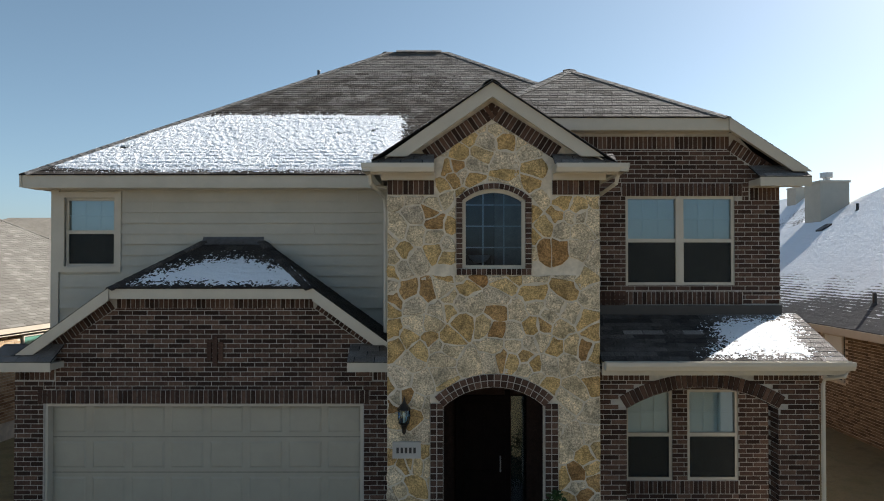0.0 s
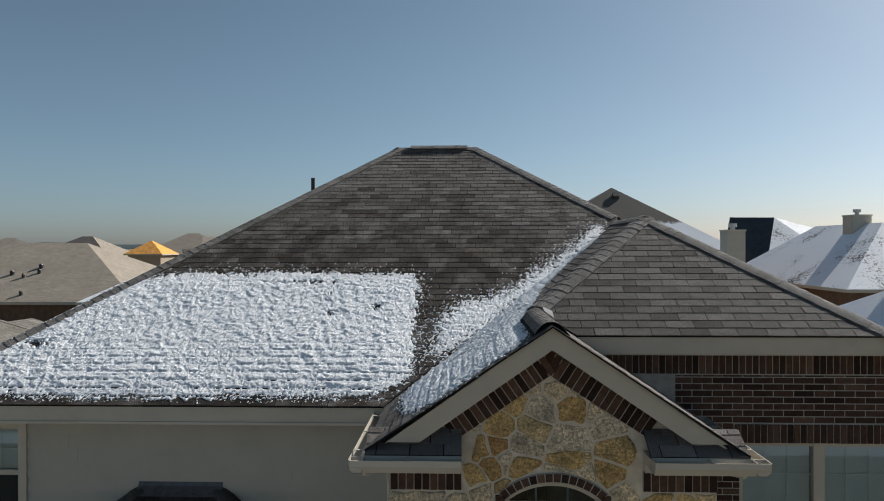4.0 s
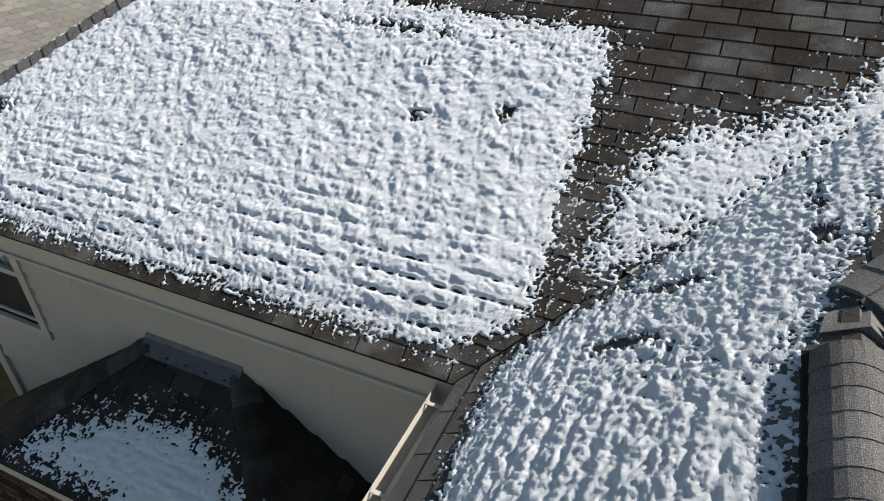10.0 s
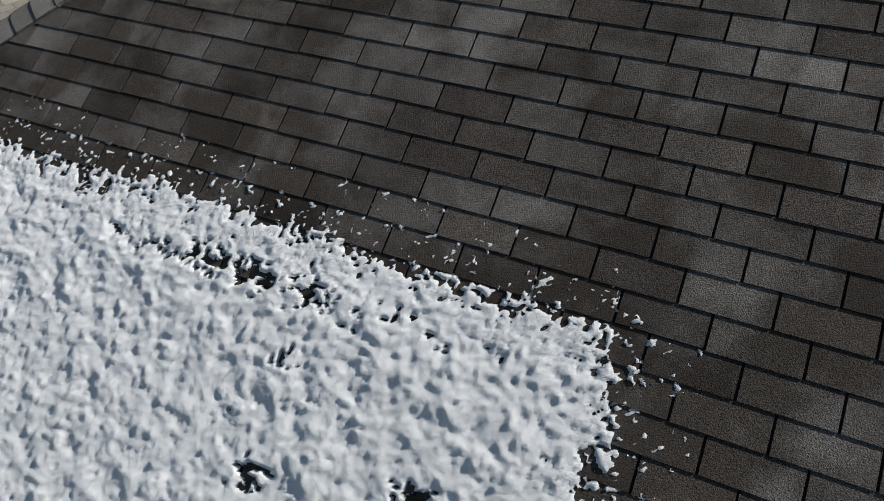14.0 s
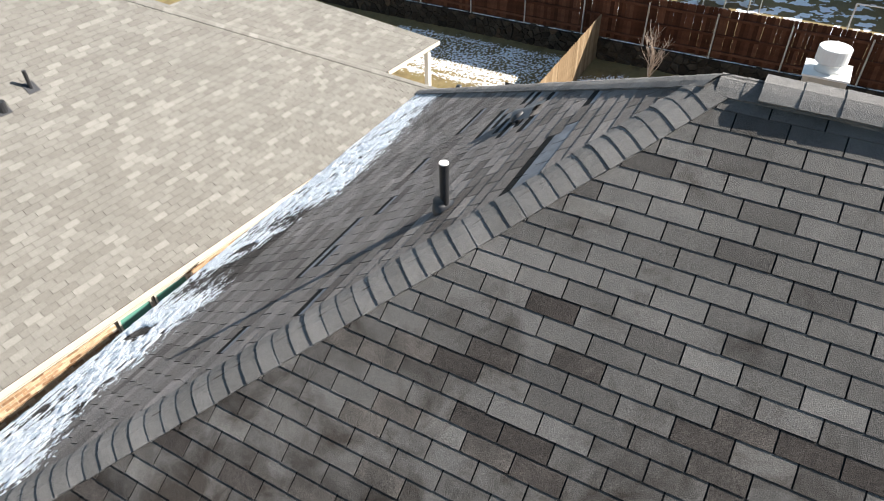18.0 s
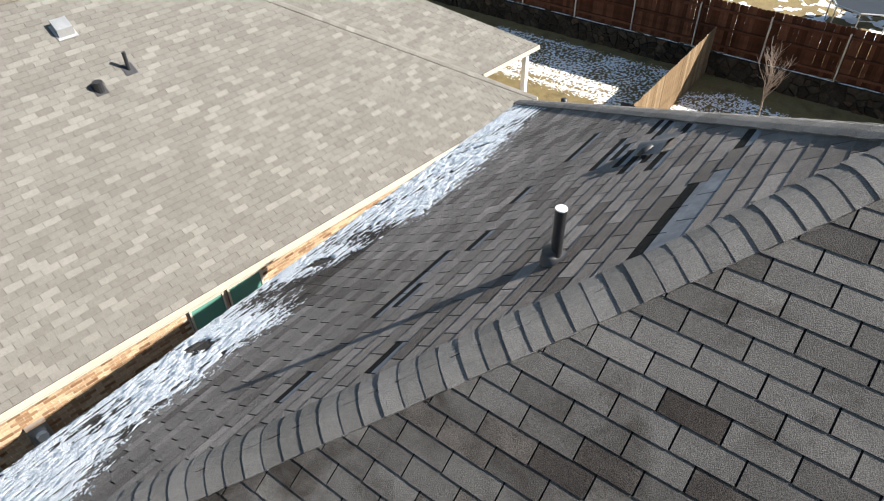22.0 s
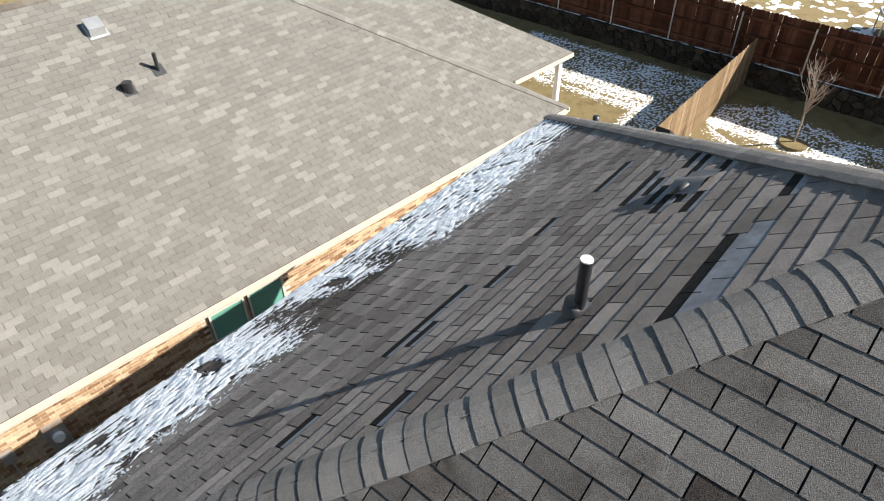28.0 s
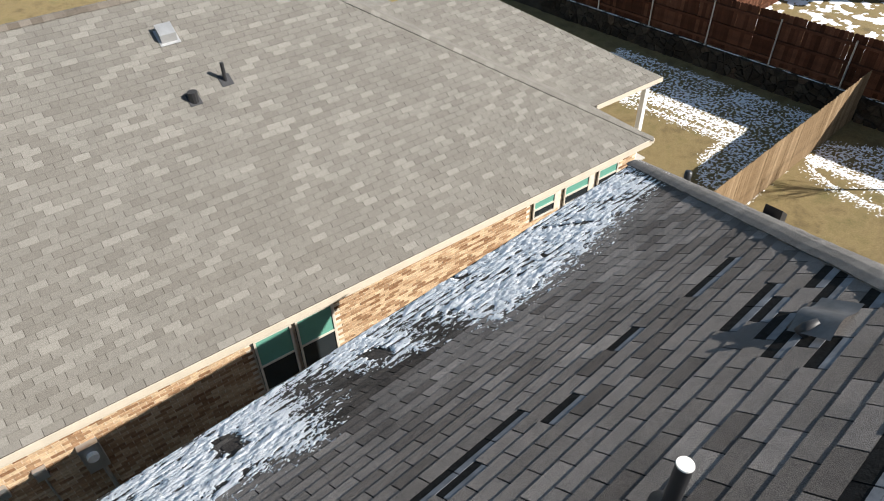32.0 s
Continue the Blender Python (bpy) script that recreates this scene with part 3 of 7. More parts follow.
slab(s, WL[0], WL[1], 2.4, WL[2], Y_SIDING, Y_SIDING + 0.2)
slab(s, WL[0], WL[1], WL[3], 5.80, Y_SIDING, Y_SIDING + 0.2)
siding_wall = part("siding_wall", s, m_siding, house, "cream lap siding wall")
# side and back walls
s = Shape()
s.prism([(X_LEFT, Y_SIDING + 0.2, 0), (X_LEFT + 0.2, Y_SIDING + 0.2, 0), (-6.15, 21.2, 0), (-6.35, 21.2, 0)], (0, 0, 5.7))
s.box(-6.15, 5.45, 21.0, 21.2, 0, 5.7)
s.box(X_RIGHT - 0.2, X_RIGHT, Y_UP + 0.2, 21.6, 0, 5.8)
part("side_wall", s, m_far_brick, house, "brick side and back walls")

# lap siding boards with shadowed lower edges
LAP = 0.178
z = 3.6
row = 0
rnd = random.Random(3)
boards = []
while z < 5.78:
    cuts = [X_LEFT + 0.12, -0.79]
    inner = sorted(rnd.uniform(X_LEFT + 0.6, -1.4) for _ in range(1))
    pts = [cuts[0]] + inner + [cuts[1]]
    for a, b in zip(pts, pts[1:]):
        spans = [(a, b)]
        if z + LAP > WL[2] - 0.1 and z < WL[3] + 0.1:
            spans = [(p, q) for p, q in ((a, min(b, WL[0] - 0.1)), (max(a, WL[1] + 0.1), b)) if q - p > 0.05]
        for p, q in spans:
            boards.append((p + 0.0015, q - 0.0015, z, min(z + LAP + 0.02, 5.79)))
    z += LAP
for p, q, z0, z1 in boards:
    s = Shape()
    k = [(p, Y_SIDING - 0.034, z0), (q, Y_SIDING - 0.034, z0), (q, Y_SIDING - 0.004, z1), (p, Y_SIDING - 0.004, z1)]
    s.v = k + [(x, Y_SIDING + 0.003, zz) for x, _, zz in k]
    s.f = [(0, 1, 2, 3), (0, 4, 5, 1), (1, 5, 6, 2), (3, 2, 6, 7), (0, 3, 7, 4)]
    part("siding_board", s, m_siding, siding_wall)
s = Shape()
s.box(X_LEFT - 0.02, X_LEFT + 0.11, Y_SIDING - 0.04, Y_SIDING + 0.22, 2.4, 5.8)
part("corner_board", s, m_trim, house)

# garage front
GD = (-6.12, -1.22, 0.0, 2.19)
GTOP = 3.87
s = Shape()
wall_faces(s, [(-6.58, 0.0), (GD[0], 0.0), (GD[0], GD[3]), (GD[1], GD[3]), (GD[1], 0.0), (X_T0, 0.0), (X_T0, 2.95), (-1.95, GTOP), (-5.04, GTOP), (-6.58, 2.80)], Y_GAR, Y_GAR + 0.25)
garage_wall = part("garage_wall", s, m_mortar, house, "dark brown brick garage front")
s = Shape()
s.box(-6.58, -6.38, Y_GAR + 0.25, Y_SIDING, 0.0, 2.7)
part("garage_side_wall", s, m_far_brick, house)
garage_door = part("garage_door", Shape().box(GD[0], GD[1], Y_GAR + 0.16, Y_GAR + 0.2, 0.0, GD[3]), m_garage, house, "cream raised-panel garage door, closed")
NP = 8
pw = (GD[1] - GD[0]) / NP
for i in range(NP):
    for j in range(4):
        x0, z0 = GD[0] + i * pw, j * GD[3] / 4
        s = Shape()
        a, b, c, d = x0 + 0.05, x0 + pw - 0.05, z0 + 0.07, z0 + GD[3] / 4 - 0.07
        y = Y_GAR + 0.16
        s.v = [(a, y, c), (b, y, c), (b, y, d), (a, y, d), (a + 0.03, y - 0.012, c + 0.03), (b - 0.03, y - 0.012, c + 0.03), (b - 0.03, y - 0.012, d - 0.03), (a + 0.03, y - 0.012, d - 0.03)]
        s.f = [(4, 5, 6, 7), (0, 1, 5, 4), (1, 2, 6, 5), (2, 3, 7, 6), (3, 0, 4, 7)]
        part("door_panel", s, m_garage, garage_door)
for j in range(1, 4):
    part("door_seam", Shape().box(GD[0], GD[1], Y_GAR + 0.1585, Y_GAR + 0.1595, j * GD[3] / 4 - 0.004, j * GD[3] / 4 + 0.004), m_dark, garage_door)
s = Shape()
s.box(GD[0], GD[0] + 0.04, Y_GAR + 0.02, Y_GAR + 0.16, 0, GD[3])
s.box(GD[1] - 0.04, GD[1], Y_GAR + 0.02, Y_GAR + 0.16, 0, GD[3])
s.box(GD[0] + 0.04, GD[1] - 0.04, Y_GAR + 0.02, Y_GAR + 0.16, GD[3] - 0.04, GD[3])
part("garage_door_trim", s, m_trim, house)

# stone tower: a core with an arched doorway and a window opening
AW = (0.29, 1.19, 4.28, 5.25, 5.42)      # arched window: x0, x1, sill, spring, crown
AD = (0.02, 1.46, 0.0, 2.32, 2.60)       # arched doorway
DOOR_Y = 10.9


def arc(x0, x1, spring, crown, n=12):
    """Points of a flat arch from x0 to x1."""
    w, h = (x1 - x0) / 2, crown - spring
    r = (w * w + h * h) / (2 * h)
    a = math.asin(w / r)
    return [((x0 + x1) / 2 + r * math.sin(-a + 2 * a * k / n), crown - r + r * math.cos(-a + 2 * a * k / n)) for k in range(n + 1)]


CX = 0.73
s = Shape()
d_arc, w_arc = arc(AD[0], AD[1], AD[3], AD[4]), arc(AW[0], AW[1], AW[3], AW[4])
yt0, yt1 = Y_TOW, Y_TOW + 0.2
wall_faces(s, [(X_T0, 0), (AD[0], 0), (AD[0], AD[3]), (X_T0, AD[3])], yt0, yt1)
wall_faces(s, [(AD[1], 0), (X_T1, 0), (X_T1, AD[3]), (AD[1], AD[3])], yt0, yt1)
for (a, za), (b, zb) in zip(d_arc, d_arc[1:]):
    wall_faces(s, [(a, za), (b, zb), (b, 3.0), (a, 3.0)], yt0, yt1)
wall_faces(s, [(X_T0, AD[3]), (AD[0], AD[3]), (AD[0], 3.0), (X_T0, 3.0)], yt0, yt1)
wall_faces(s, [(AD[1], AD[3]), (X_T1, AD[3]), (X_T1, 3.0), (AD[1], 3.0)], yt0, yt1)
wall_faces(s, [(X_T0, 3.0), (X_T1, 3.0), (X_T1, AW[2]), (X_T0, AW[2])], yt0, yt1)
wall_faces(s, [(X_T0, AW[2]), (AW[0], AW[2]), (AW[0], AW[3]), (X_T0, AW[3])], yt0, yt1)
wall_faces(s, [(AW[1], AW[2]), (X_T1, AW[2]), (X_T1, AW[3]), (AW[1], AW[3])], yt0, yt1)
for (a, za), (b, zb) in zip(w_arc, w_arc[1:]):
    wall_faces(s, [(a, za), (b, zb), (b, 5.62), (a, 5.62)], yt0, yt1)
wall_faces(s, [(X_T0, AW[3]), (AW[0], AW[3]), (AW[0], 5.62), (X_T0, 5.62)], yt0, yt1)
wall_faces(s, [(AW[1], AW[3]), (X_T1, AW[3]), (X_T1, 5.62), (AW[1], 5.62)], yt0, yt1)
wall_faces(s, [(X_T0, 5.62), (X_T1, 5.62), (X_T1 - 0.02, 5.74), (CX, 6.80), (X_T0 + 0.02, 5.74)], yt0, yt1)
s.box(X_T0, X_T0 + 0.2, yt1, Y_SIDING, 0, 5.62)
s.box(X_T1 - 0.2, X_T1, yt1, Y_UP + 0.2, 0, 5.62)
tower_wall = part("stone_wall", s, m_mortar_tan, house, "tan and gold random stone entrance front")
s = Shape()
s.box(X_T0 + 0.2, X_T1 - 0.2, DOOR_Y, DOOR_Y + 0.15, 0, 3.2)
s.box(X_T0 + 0.2, X_T1 - 0.2, yt1, DOOR_Y, 3.0, 3.1)
part("entry_back_wall", s, m_brick, house)
for a, b in ((X_T0 + 0.2, X_T0 + 0.23), (X_T1 - 0.23, X_T1 - 0.2)):
    part("entry_side_wall", Shape().box(a, b, yt1, DOOR_Y, 0.12, 3.0), m_brick, house)
s = Shape()
s.box(X_T0, X_T1, 8.6, DOOR_Y, -0.02, 0.12)
part("entry_step", s, m_concrete, house)

# upper brick wall with the twin window
W2 = (2.96, 4.72, 4.0, 5.44)
s = Shape()
yu0, yu1 = Y_UP, Y_UP + 0.2
wall_faces(s, [(X_T1 - 1.4, 3.2), (W2[0], 3.2), (W2[0], 6.5), (X_T1 - 1.4, 6.5)], yu0, yu1)
wall_faces(s, [(W2[1], 3.2), (X_RIGHT, 3.2), (X_RIGHT, 5.70), (4.72, 6.47), (W2[1], 6.47)], yu0, yu1)
wall_faces(s, [(W2[0], 3.2), (W2[1], 3.2), (W2[1], W2[2]), (W2[0], W2[2])], yu0, yu1)
wall_faces(s, [(W2[0], W2[3]), (W2[1], W2[3]), (W2[1], 6.46), (W2[0], 6.5)], yu0, yu1)
upper_wall = part("upper_wall", s, m_mortar, house, "dark brown brick upper wall")

# porch front with its wide arch, and the recessed ground-floor wall
PA = (2.66, 4.86, 0.0, 2.26, 2.57)
s = Shape()
yp0, yp1 = Y_POR, Y_POR + 0.3
wall_faces(s, [(X_T1, 0), (PA[0], 0), (PA[0], PA[3]), (X_T1, PA[3])], yp0, yp1)
wall_faces(s, [(PA[1], 0), (X_RIGHT, 0), (X_RIGHT, PA[3]), (PA[1], PA[3])], yp0, yp1)
p_arc = arc(PA[0], PA[1], PA[3], PA[4])
for (a, za), (b, zb) in zip(p_arc, p_arc[1:]):
    wall_faces(s, [(a, za), (b, zb), (b, 2.88), (a, 2.88)], yp0, yp1)
wall_faces(s, [(X_T1, PA[3]), (PA[0], PA[3]), (PA[0], 2.88), (X_T1, 2.88)], yp0, yp1)
wall_faces(s, [(PA[1], PA[3]), (X_RIGHT, PA[3]), (X_RIGHT, 2.88), (PA[1], 2.88)], yp0, yp1)
porch_wall = part("porch_wall", s, m_mortar, house, "dark brown brick porch front with a flat arch")
W3 = [(2.95, 3.70), (3.94, 4.76)]
WZ = (0.87, 2.32)
s = Shape()
slab(s, X_T1, W3[0][0], 0, 3.2, Y_UP, Y_UP + 0.2)
slab(s, W3[0][1], W3[1][0], 0, 3.2, Y_UP, Y_UP + 0.2)
slab(s, W3[1][1], X_RIGHT, 0, 3.2, Y_UP, Y_UP + 0.2)
for a, b in W3:
    slab(s, a, b, 0, WZ[0], Y_UP, Y_UP + 0.2)
    slab(s, a, b, WZ[1], 3.2, Y_UP, Y_UP + 0.2)
lower_wall = part("lower_wall", s, m_mortar, house, "dark brown brick wall behind the porch")
part("porch_ceiling", Shape().box(X_T1, X_RIGHT, yp1, Y_UP, 2.88, 2.92), m_trim, house)
part("porch_floor", Shape().box(X_T1, X_RIGHT, yp0, Y_UP, -0.02, 0.12), m_concrete, house)


# ---- the house: windows ----
def window(x0, x1, z0, z1, y, cols, rows, blinds=True, inset=0.05, lamp=False):
    """A single-hung window: frame, two sashes, muntins in the upper one, a screen on the lower one and near-black
    sheets for the unlit room behind.
    """
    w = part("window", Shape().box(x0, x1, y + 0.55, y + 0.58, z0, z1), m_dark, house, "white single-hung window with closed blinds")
    f, yy = 0.045, y + inset
    s = Shape()
    s.box(x0, x0 + f, yy - 0.03, yy + 0.05, z0, z1)
    s.box(x1 - f, x1, yy - 0.03, yy + 0.05, z0, z1)
    s.box(x0 + f, x1 - f, yy - 0.03, yy + 0.05, z0, z0 + f)
    s.box(x0 + f, x1 - f, yy - 0.03, yy + 0.05, z1 - f, z1)
    part("window_frame", s, m_trim, w)
    zm = (z0 + z1) / 2
    part("meeting_rail", Shape().box(x0 + f, x1 - f, yy - 0.025, yy + 0.03, zm - 0.03, zm + 0.03), m_trim, w)
    for a, b in ((z0 + f, zm - 0.03), (zm + 0.03, z1 - f)):
        g = part("pane", Shape().face([(x0 + f, yy + 0.01, a), (x1 - f, yy + 0.01, a), (x1 - f, yy + 0.01, b), (x0 + f, yy + 0.01, b)]), m_glass, w)
        g.visible_shadow = False
        for c in range(1, cols):
            x = x0 + f + c * (x1 - x0 - 2 * f) / cols
            part("muntin", Shape().box(x - 0.008, x + 0.008, yy + 0.016, yy + 0.026, a, b), m_blind, w)
        for r in range(1, rows):
            zz = a + r * (b - a) / rows
            part("muntin", Shape().box(x0 + f, x1 - f, yy + 0.014, yy + 0.028, zz - 0.008, zz + 0.008), m_blind, w)
    part("insect_screen", Shape().box(x0 + f, x1 - f, yy - 0.012, yy - 0.008, z0 + f, zm - 0.03), m_screen_mesh, w)
    if blinds:
        s = Shape()
        z = z0 + f + 0.02
        while z < z1 - f:
            s.prism([(x0 + f, yy + 0.05, z), (x0 + f, yy + 0.062, z + 0.042), (x0 + f, yy + 0.064, z + 0.042), (x0 + f, yy + 0.052, z)], (x1 - x0 - 2 * f, 0, 0))
            z += 0.04
        part("blind", s, m_blind, w, "white slatted blind, lowered")
    # Near-black sides stand in for the shade inside the room.
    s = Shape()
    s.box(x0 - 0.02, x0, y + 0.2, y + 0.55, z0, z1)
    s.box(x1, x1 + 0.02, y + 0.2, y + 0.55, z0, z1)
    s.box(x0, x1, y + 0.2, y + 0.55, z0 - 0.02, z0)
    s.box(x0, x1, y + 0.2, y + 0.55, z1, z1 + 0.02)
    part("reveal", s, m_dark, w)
    return w


def screen_mesh_material():
    m, t, b = nodes("screen_mesh", 0.7)
    b.inputs["Base Color"].default_value = (0.010, 0.013, 0.012, 1)
    out = t.nodes["Material Output"]
    tr = t.nodes.new("ShaderNodeBsdfTransparent")
    mx = t.nodes.new("ShaderNodeMixShader")
    mx.inputs[0].default_value = 0.72
    t.links.new(tr.outputs[0], mx.inputs[1])
    t.links.new(b.outputs[0], mx.inputs[2])
    t.links.new(mx.outputs[0], out.inputs["Surface"])
    return m


m_screen_mesh = screen_mesh_material()
window(*WL, Y_SIDING, 3, 2)
window(W2[0], (W2[0] + W2[1]) / 2 - 0.02, W2[2], W2[3], Y_UP, 3, 2)
window((W2[0] + W2[1]) / 2 + 0.02, W2[1], W2[2], W2[3], Y_UP, 3, 2)
part("mullion", Shape().box((W2[0] + W2[1]) / 2 - 0.06, (W2[0] + W2[1]) / 2 + 0.06, Y_UP + 0.01, Y_UP + 0.11, W2[2], W2[3]), m_trim, house)
for a, b in W3:
    window(a, b, *WZ, Y_UP, 3, 2)
# trim round the siding window
s = Shape()
s.box(WL[0] - 0.1, WL[0], Y_SIDING - 0.045, Y_SIDING + 0.05, WL[2] - 0.1, WL[3] + 0.1)
s.box(WL[1], WL[1] + 0.1, Y_SIDING - 0.045, Y_SIDING + 0.05, WL[2] - 0.1, WL[3] + 0.1)
s.box(WL[0], WL[1], Y_SIDING - 0.045, Y_SIDING + 0.05, WL[2] - 0.1, WL[2])
s.box(WL[0], WL[1], Y_SIDING - 0.045, Y_SIDING + 0.05, WL[3], WL[3] + 0.1)
part("window_casing", s, m_trim, house)

# arched window of the tower
aw = part("arched_window", Shape().box(AW[0], AW[1], Y_TOW + 1.3, Y_TOW + 1.33, AW[2] - 0.2, AW[4] + 0.2), m_dark, house, "arched window with a grid of muntins")
ring = [(AW[0], AW[2]), (AW[1], AW[2])] + list(reversed(w_arc))
inner_arc = arc(AW[0] + 0.05, AW[1] - 0.05, AW[3] - 0.01, AW[4] - 0.05)
s = Shape()
yy = Y_TOW + 0.03
for a, b in ((AW[0], AW[0] + 0.05), (AW[1] - 0.05, AW[1])):
    s.box(a, b, yy, yy + 0.07, AW[2], AW[3])
s.box(AW[0] + 0.05, AW[1] - 0.05, yy, yy + 0.07, AW[2], AW[2] + 0.05)
for (a, za), (b, zb), (c, zc), (d, zd) in zip(w_arc, w_arc[1:], inner_arc, inner_arc[1:]):
    s.prism([(a, yy, za), (c, yy, zc), (d, yy, zd), (b, yy, zb)], (0, 0.07, 0))
part("window_frame", s, m_trim, aw)
g = part("pane", Shape().face([(x, yy + 0.04, z) for x, z in [(AW[0] + 0.05, AW[2] + 0.05), (AW[1] - 0.05, AW[2] + 0.05)] + list(reversed(inner_arc))]), m_stair_glass, aw)
g.visible_shadow = False
for c in (1, 2):
    x = AW[0] + c * (AW[1] - AW[0]) / 3
    part("muntin", Shape().box(x - 0.009, x + 0.009, yy + 0.045, yy + 0.06, AW[2] + 0.05, AW[4] - 0.06), m_blind, aw)
for r in (1, 2, 3):
    z = AW[2] + r * (AW[3] - AW[2] + 0.1) / 3.5
    part("muntin", Shape().box(AW[0] + 0.05, AW[1] - 0.05, yy + 0.043, yy + 0.062, z - 0.009, z + 0.009), m_blind, aw)

# ---- fascia boards, soffits and gutters ----
def board(p, q, drop, thick, out, lift=0.0):
    """A board along an eave or a rake from p to q; out points away from the wall."""
    s = Shape()
    o = Vector(out) * thick
    p, q = Vector(p) + Vector((0, 0, lift)), Vector(q) + Vector((0, 0, lift))
    d = Vector((0, 0, -drop))
    ring = [p, q, q + d, p + d]
    s.prism([tuple(k) for k in ring], tuple(o))
    return s


def on(plane, x, y, dz=0.0):
    return (x, y, plane.z(x, y) + dz)


FD = 0.19
def fascia(plane, a, b, out, name="fascia", drop=FD, lift=-0.019):
    return part(name, board(Vector(on(plane, *a, lift)) - Vector(out) * 0.04, Vector(on(plane, *b, lift)) - Vector(out) * 0.04, drop, 0.03, out), m_trim, house)


fascia(P_front, (-6.873, 10.81), (-0.95, 10.81), (0, -1, 0))
fascia(P_left, (-6.873, 10.8017), (-6.60, 21.55), (-1, 0, 0))
fascia(P_right, (5.70, 14.3), (5.70, 21.62), (1, 0, 0))
def rake(plane, apex, low_z, y, drop, thick=0.035, g=None):
    """A rake board from the apex (x) down to a level cut at low_z."""
    g = g or plane.bx
    y += 0.02
    za = plane.z(apex, y) - 0.008
    x_top, x_low = apex + (low_z - za) / g, apex + (low_z - za + drop) / g
    s = Shape()
    s.prism([(apex, y, za), (x_top, y, low_z), (x_low, y, low_z), (apex, y, za - drop)], (0, -thick, 0))
    return part("rake_board", s, m_trim, house)


rake(P_valley, 0.705, 5.85, 9.275, 0.212, g=0.70)
rake(P_towr, 0.705, 5.85, 9.275, 0.212, g=-0.675)
fascia(P_hipf, (1.14, 10.46), (4.52, 10.46), (0, -1, 0))
rake(P_hipr, 4.52, 5.80, 10.46, FD)
fascia(P_hipr, (5.75, 10.46), (5.75, 14.3), (1, 0, 0))
fascia(P_gf, (-5.02, GY + 0.01), (-1.95, GY + 0.01), (0, -1, 0), drop=0.17, lift=-0.008)
rake(P_gl, -5.02, 2.98, GY + 0.01, FD)
rake(P_gr, -1.95, 3.13, GY + 0.01, FD)
fascia(P_porch, (2.25, 9.37), (5.70, 9.37), (0, -1, 0))
fascia(P_porch, (5.70, 9.37), (5.70, 10.73), (1, 0, 0), "rake_board", 0.12)
for k in ((-6.80, -0.9, 10.80, Y_SIDING, 5.58, 5.61), (1.2, 4.6, 10.48, Y_UP, 6.45, 6.48), (2.27, 5.66, 9.4, Y_POR, 2.80, 2.83)):
    part("soffit", Shape().box(*k), m_trim, house)
for pl, x0, x1, y0, y1 in ((P_valley, -0.8, 0.705, 9.30, Y_TOW), (P_towr, 0.705, 2.26, 9.30, Y_TOW), (P_gl, -6.6, -5.02, GY + 0.02, Y_GAR), (P_gr, -1.95, -0.8, GY + 0.02, Y_GAR), (P_hipr, 4.52, 5.6, 10.47, Y_UP)):
    part("rake_soffit", Shape().prism([(x0, y0, pl.z(x0, 0) - 0.07), (x1, y0, pl.z(x1, 0) - 0.07), (x1, y1, pl.z(x1, 0) - 0.07), (x0, y1, pl.z(x0, 0) - 0.07)], (0, 0, -0.02)), m_trim, house)

# ---- neighbouring houses ----
def hip_house(name, label, cx, cy, turn, half_u, half_v, eave, slope, z0, roof_mats, wall_mat, over=0.4, ridge_dir="u", ridge_cut=1.0):
    """A hip-roofed house round (cx, cy): local u and v axes, turned by degrees; roof_mats for the planes -v, +u, +v, -u."""
    h = thing(name, (cx, cy, z0), label, "house", "neighbouring houses")
    c, sn = math.cos(radians(turn)), math.sin(radians(turn))
    w = lambda u, v, z: (cx + c * u - sn * v, cy + sn * u + c * v, z)
    a, b = half_u, half_v
    rise = slope * min(a, b)
    if a >= b:
        r1, r2 = (-(a - b), 0), (a - b, 0)
    else:
        r1, r2 = (0, -(b - a)), (0, b - a)
    zr = eave + rise
    q = [(-a, -b), (a, -b), (a, b), (-a, b)]
    if a >= b:
        planes = [[q[0], q[1], r2, r1], [q[1], q[2], r2], [q[2], q[3], r1, r2], [q[3], q[0], r1]]
    else:
        planes = [[q[0], q[1], r1], [q[1], q[2], r2, r1], [q[2], q[3], r2], [q[3], q[0], r1, r2]]
    for poly, mat in zip(planes, roof_mats):
        s = Shape()
        s.prism([w(u, v, (zr if (u, v) in (r1, r2) else eave)) for u, v in poly], (0, 0, -0.12))
        part("roof", s, mat, h)
    a, b = half_u - over, half_v - over
    s = Shape()
    s.prism([w(-a, -b, z0 - 0.5), w(a, -b, z0 - 0.5), w(a, b, z0 - 0.5), w(-a, b, z0 - 0.5)], (0, 0, eave - 0.12 - z0 + 0.5))
    part("wall", s, wall_mat, h)
    for p, r in ((q[0], q[1]), (q[1], q[2]), (q[2], q[3]), (q[3], q[0])):
        s = Shape()
        d = (Vector((r[0] - p[0], r[1] - p[1], 0)).normalized())
        n = Vector((d.y, -d.x, 0)) * 0.03
        s.prism([w(p[0], p[1], eave - 0.02), w(r[0], r[1], eave - 0.02), w(r[0] + n.x, r[1] + n.y, eave - 0.02), w(p[0] + n.x, p[1] + n.y, eave - 0.02)], (0, 0, -0.18))
        part("fascia", s, m_trim, h)
    return h, w


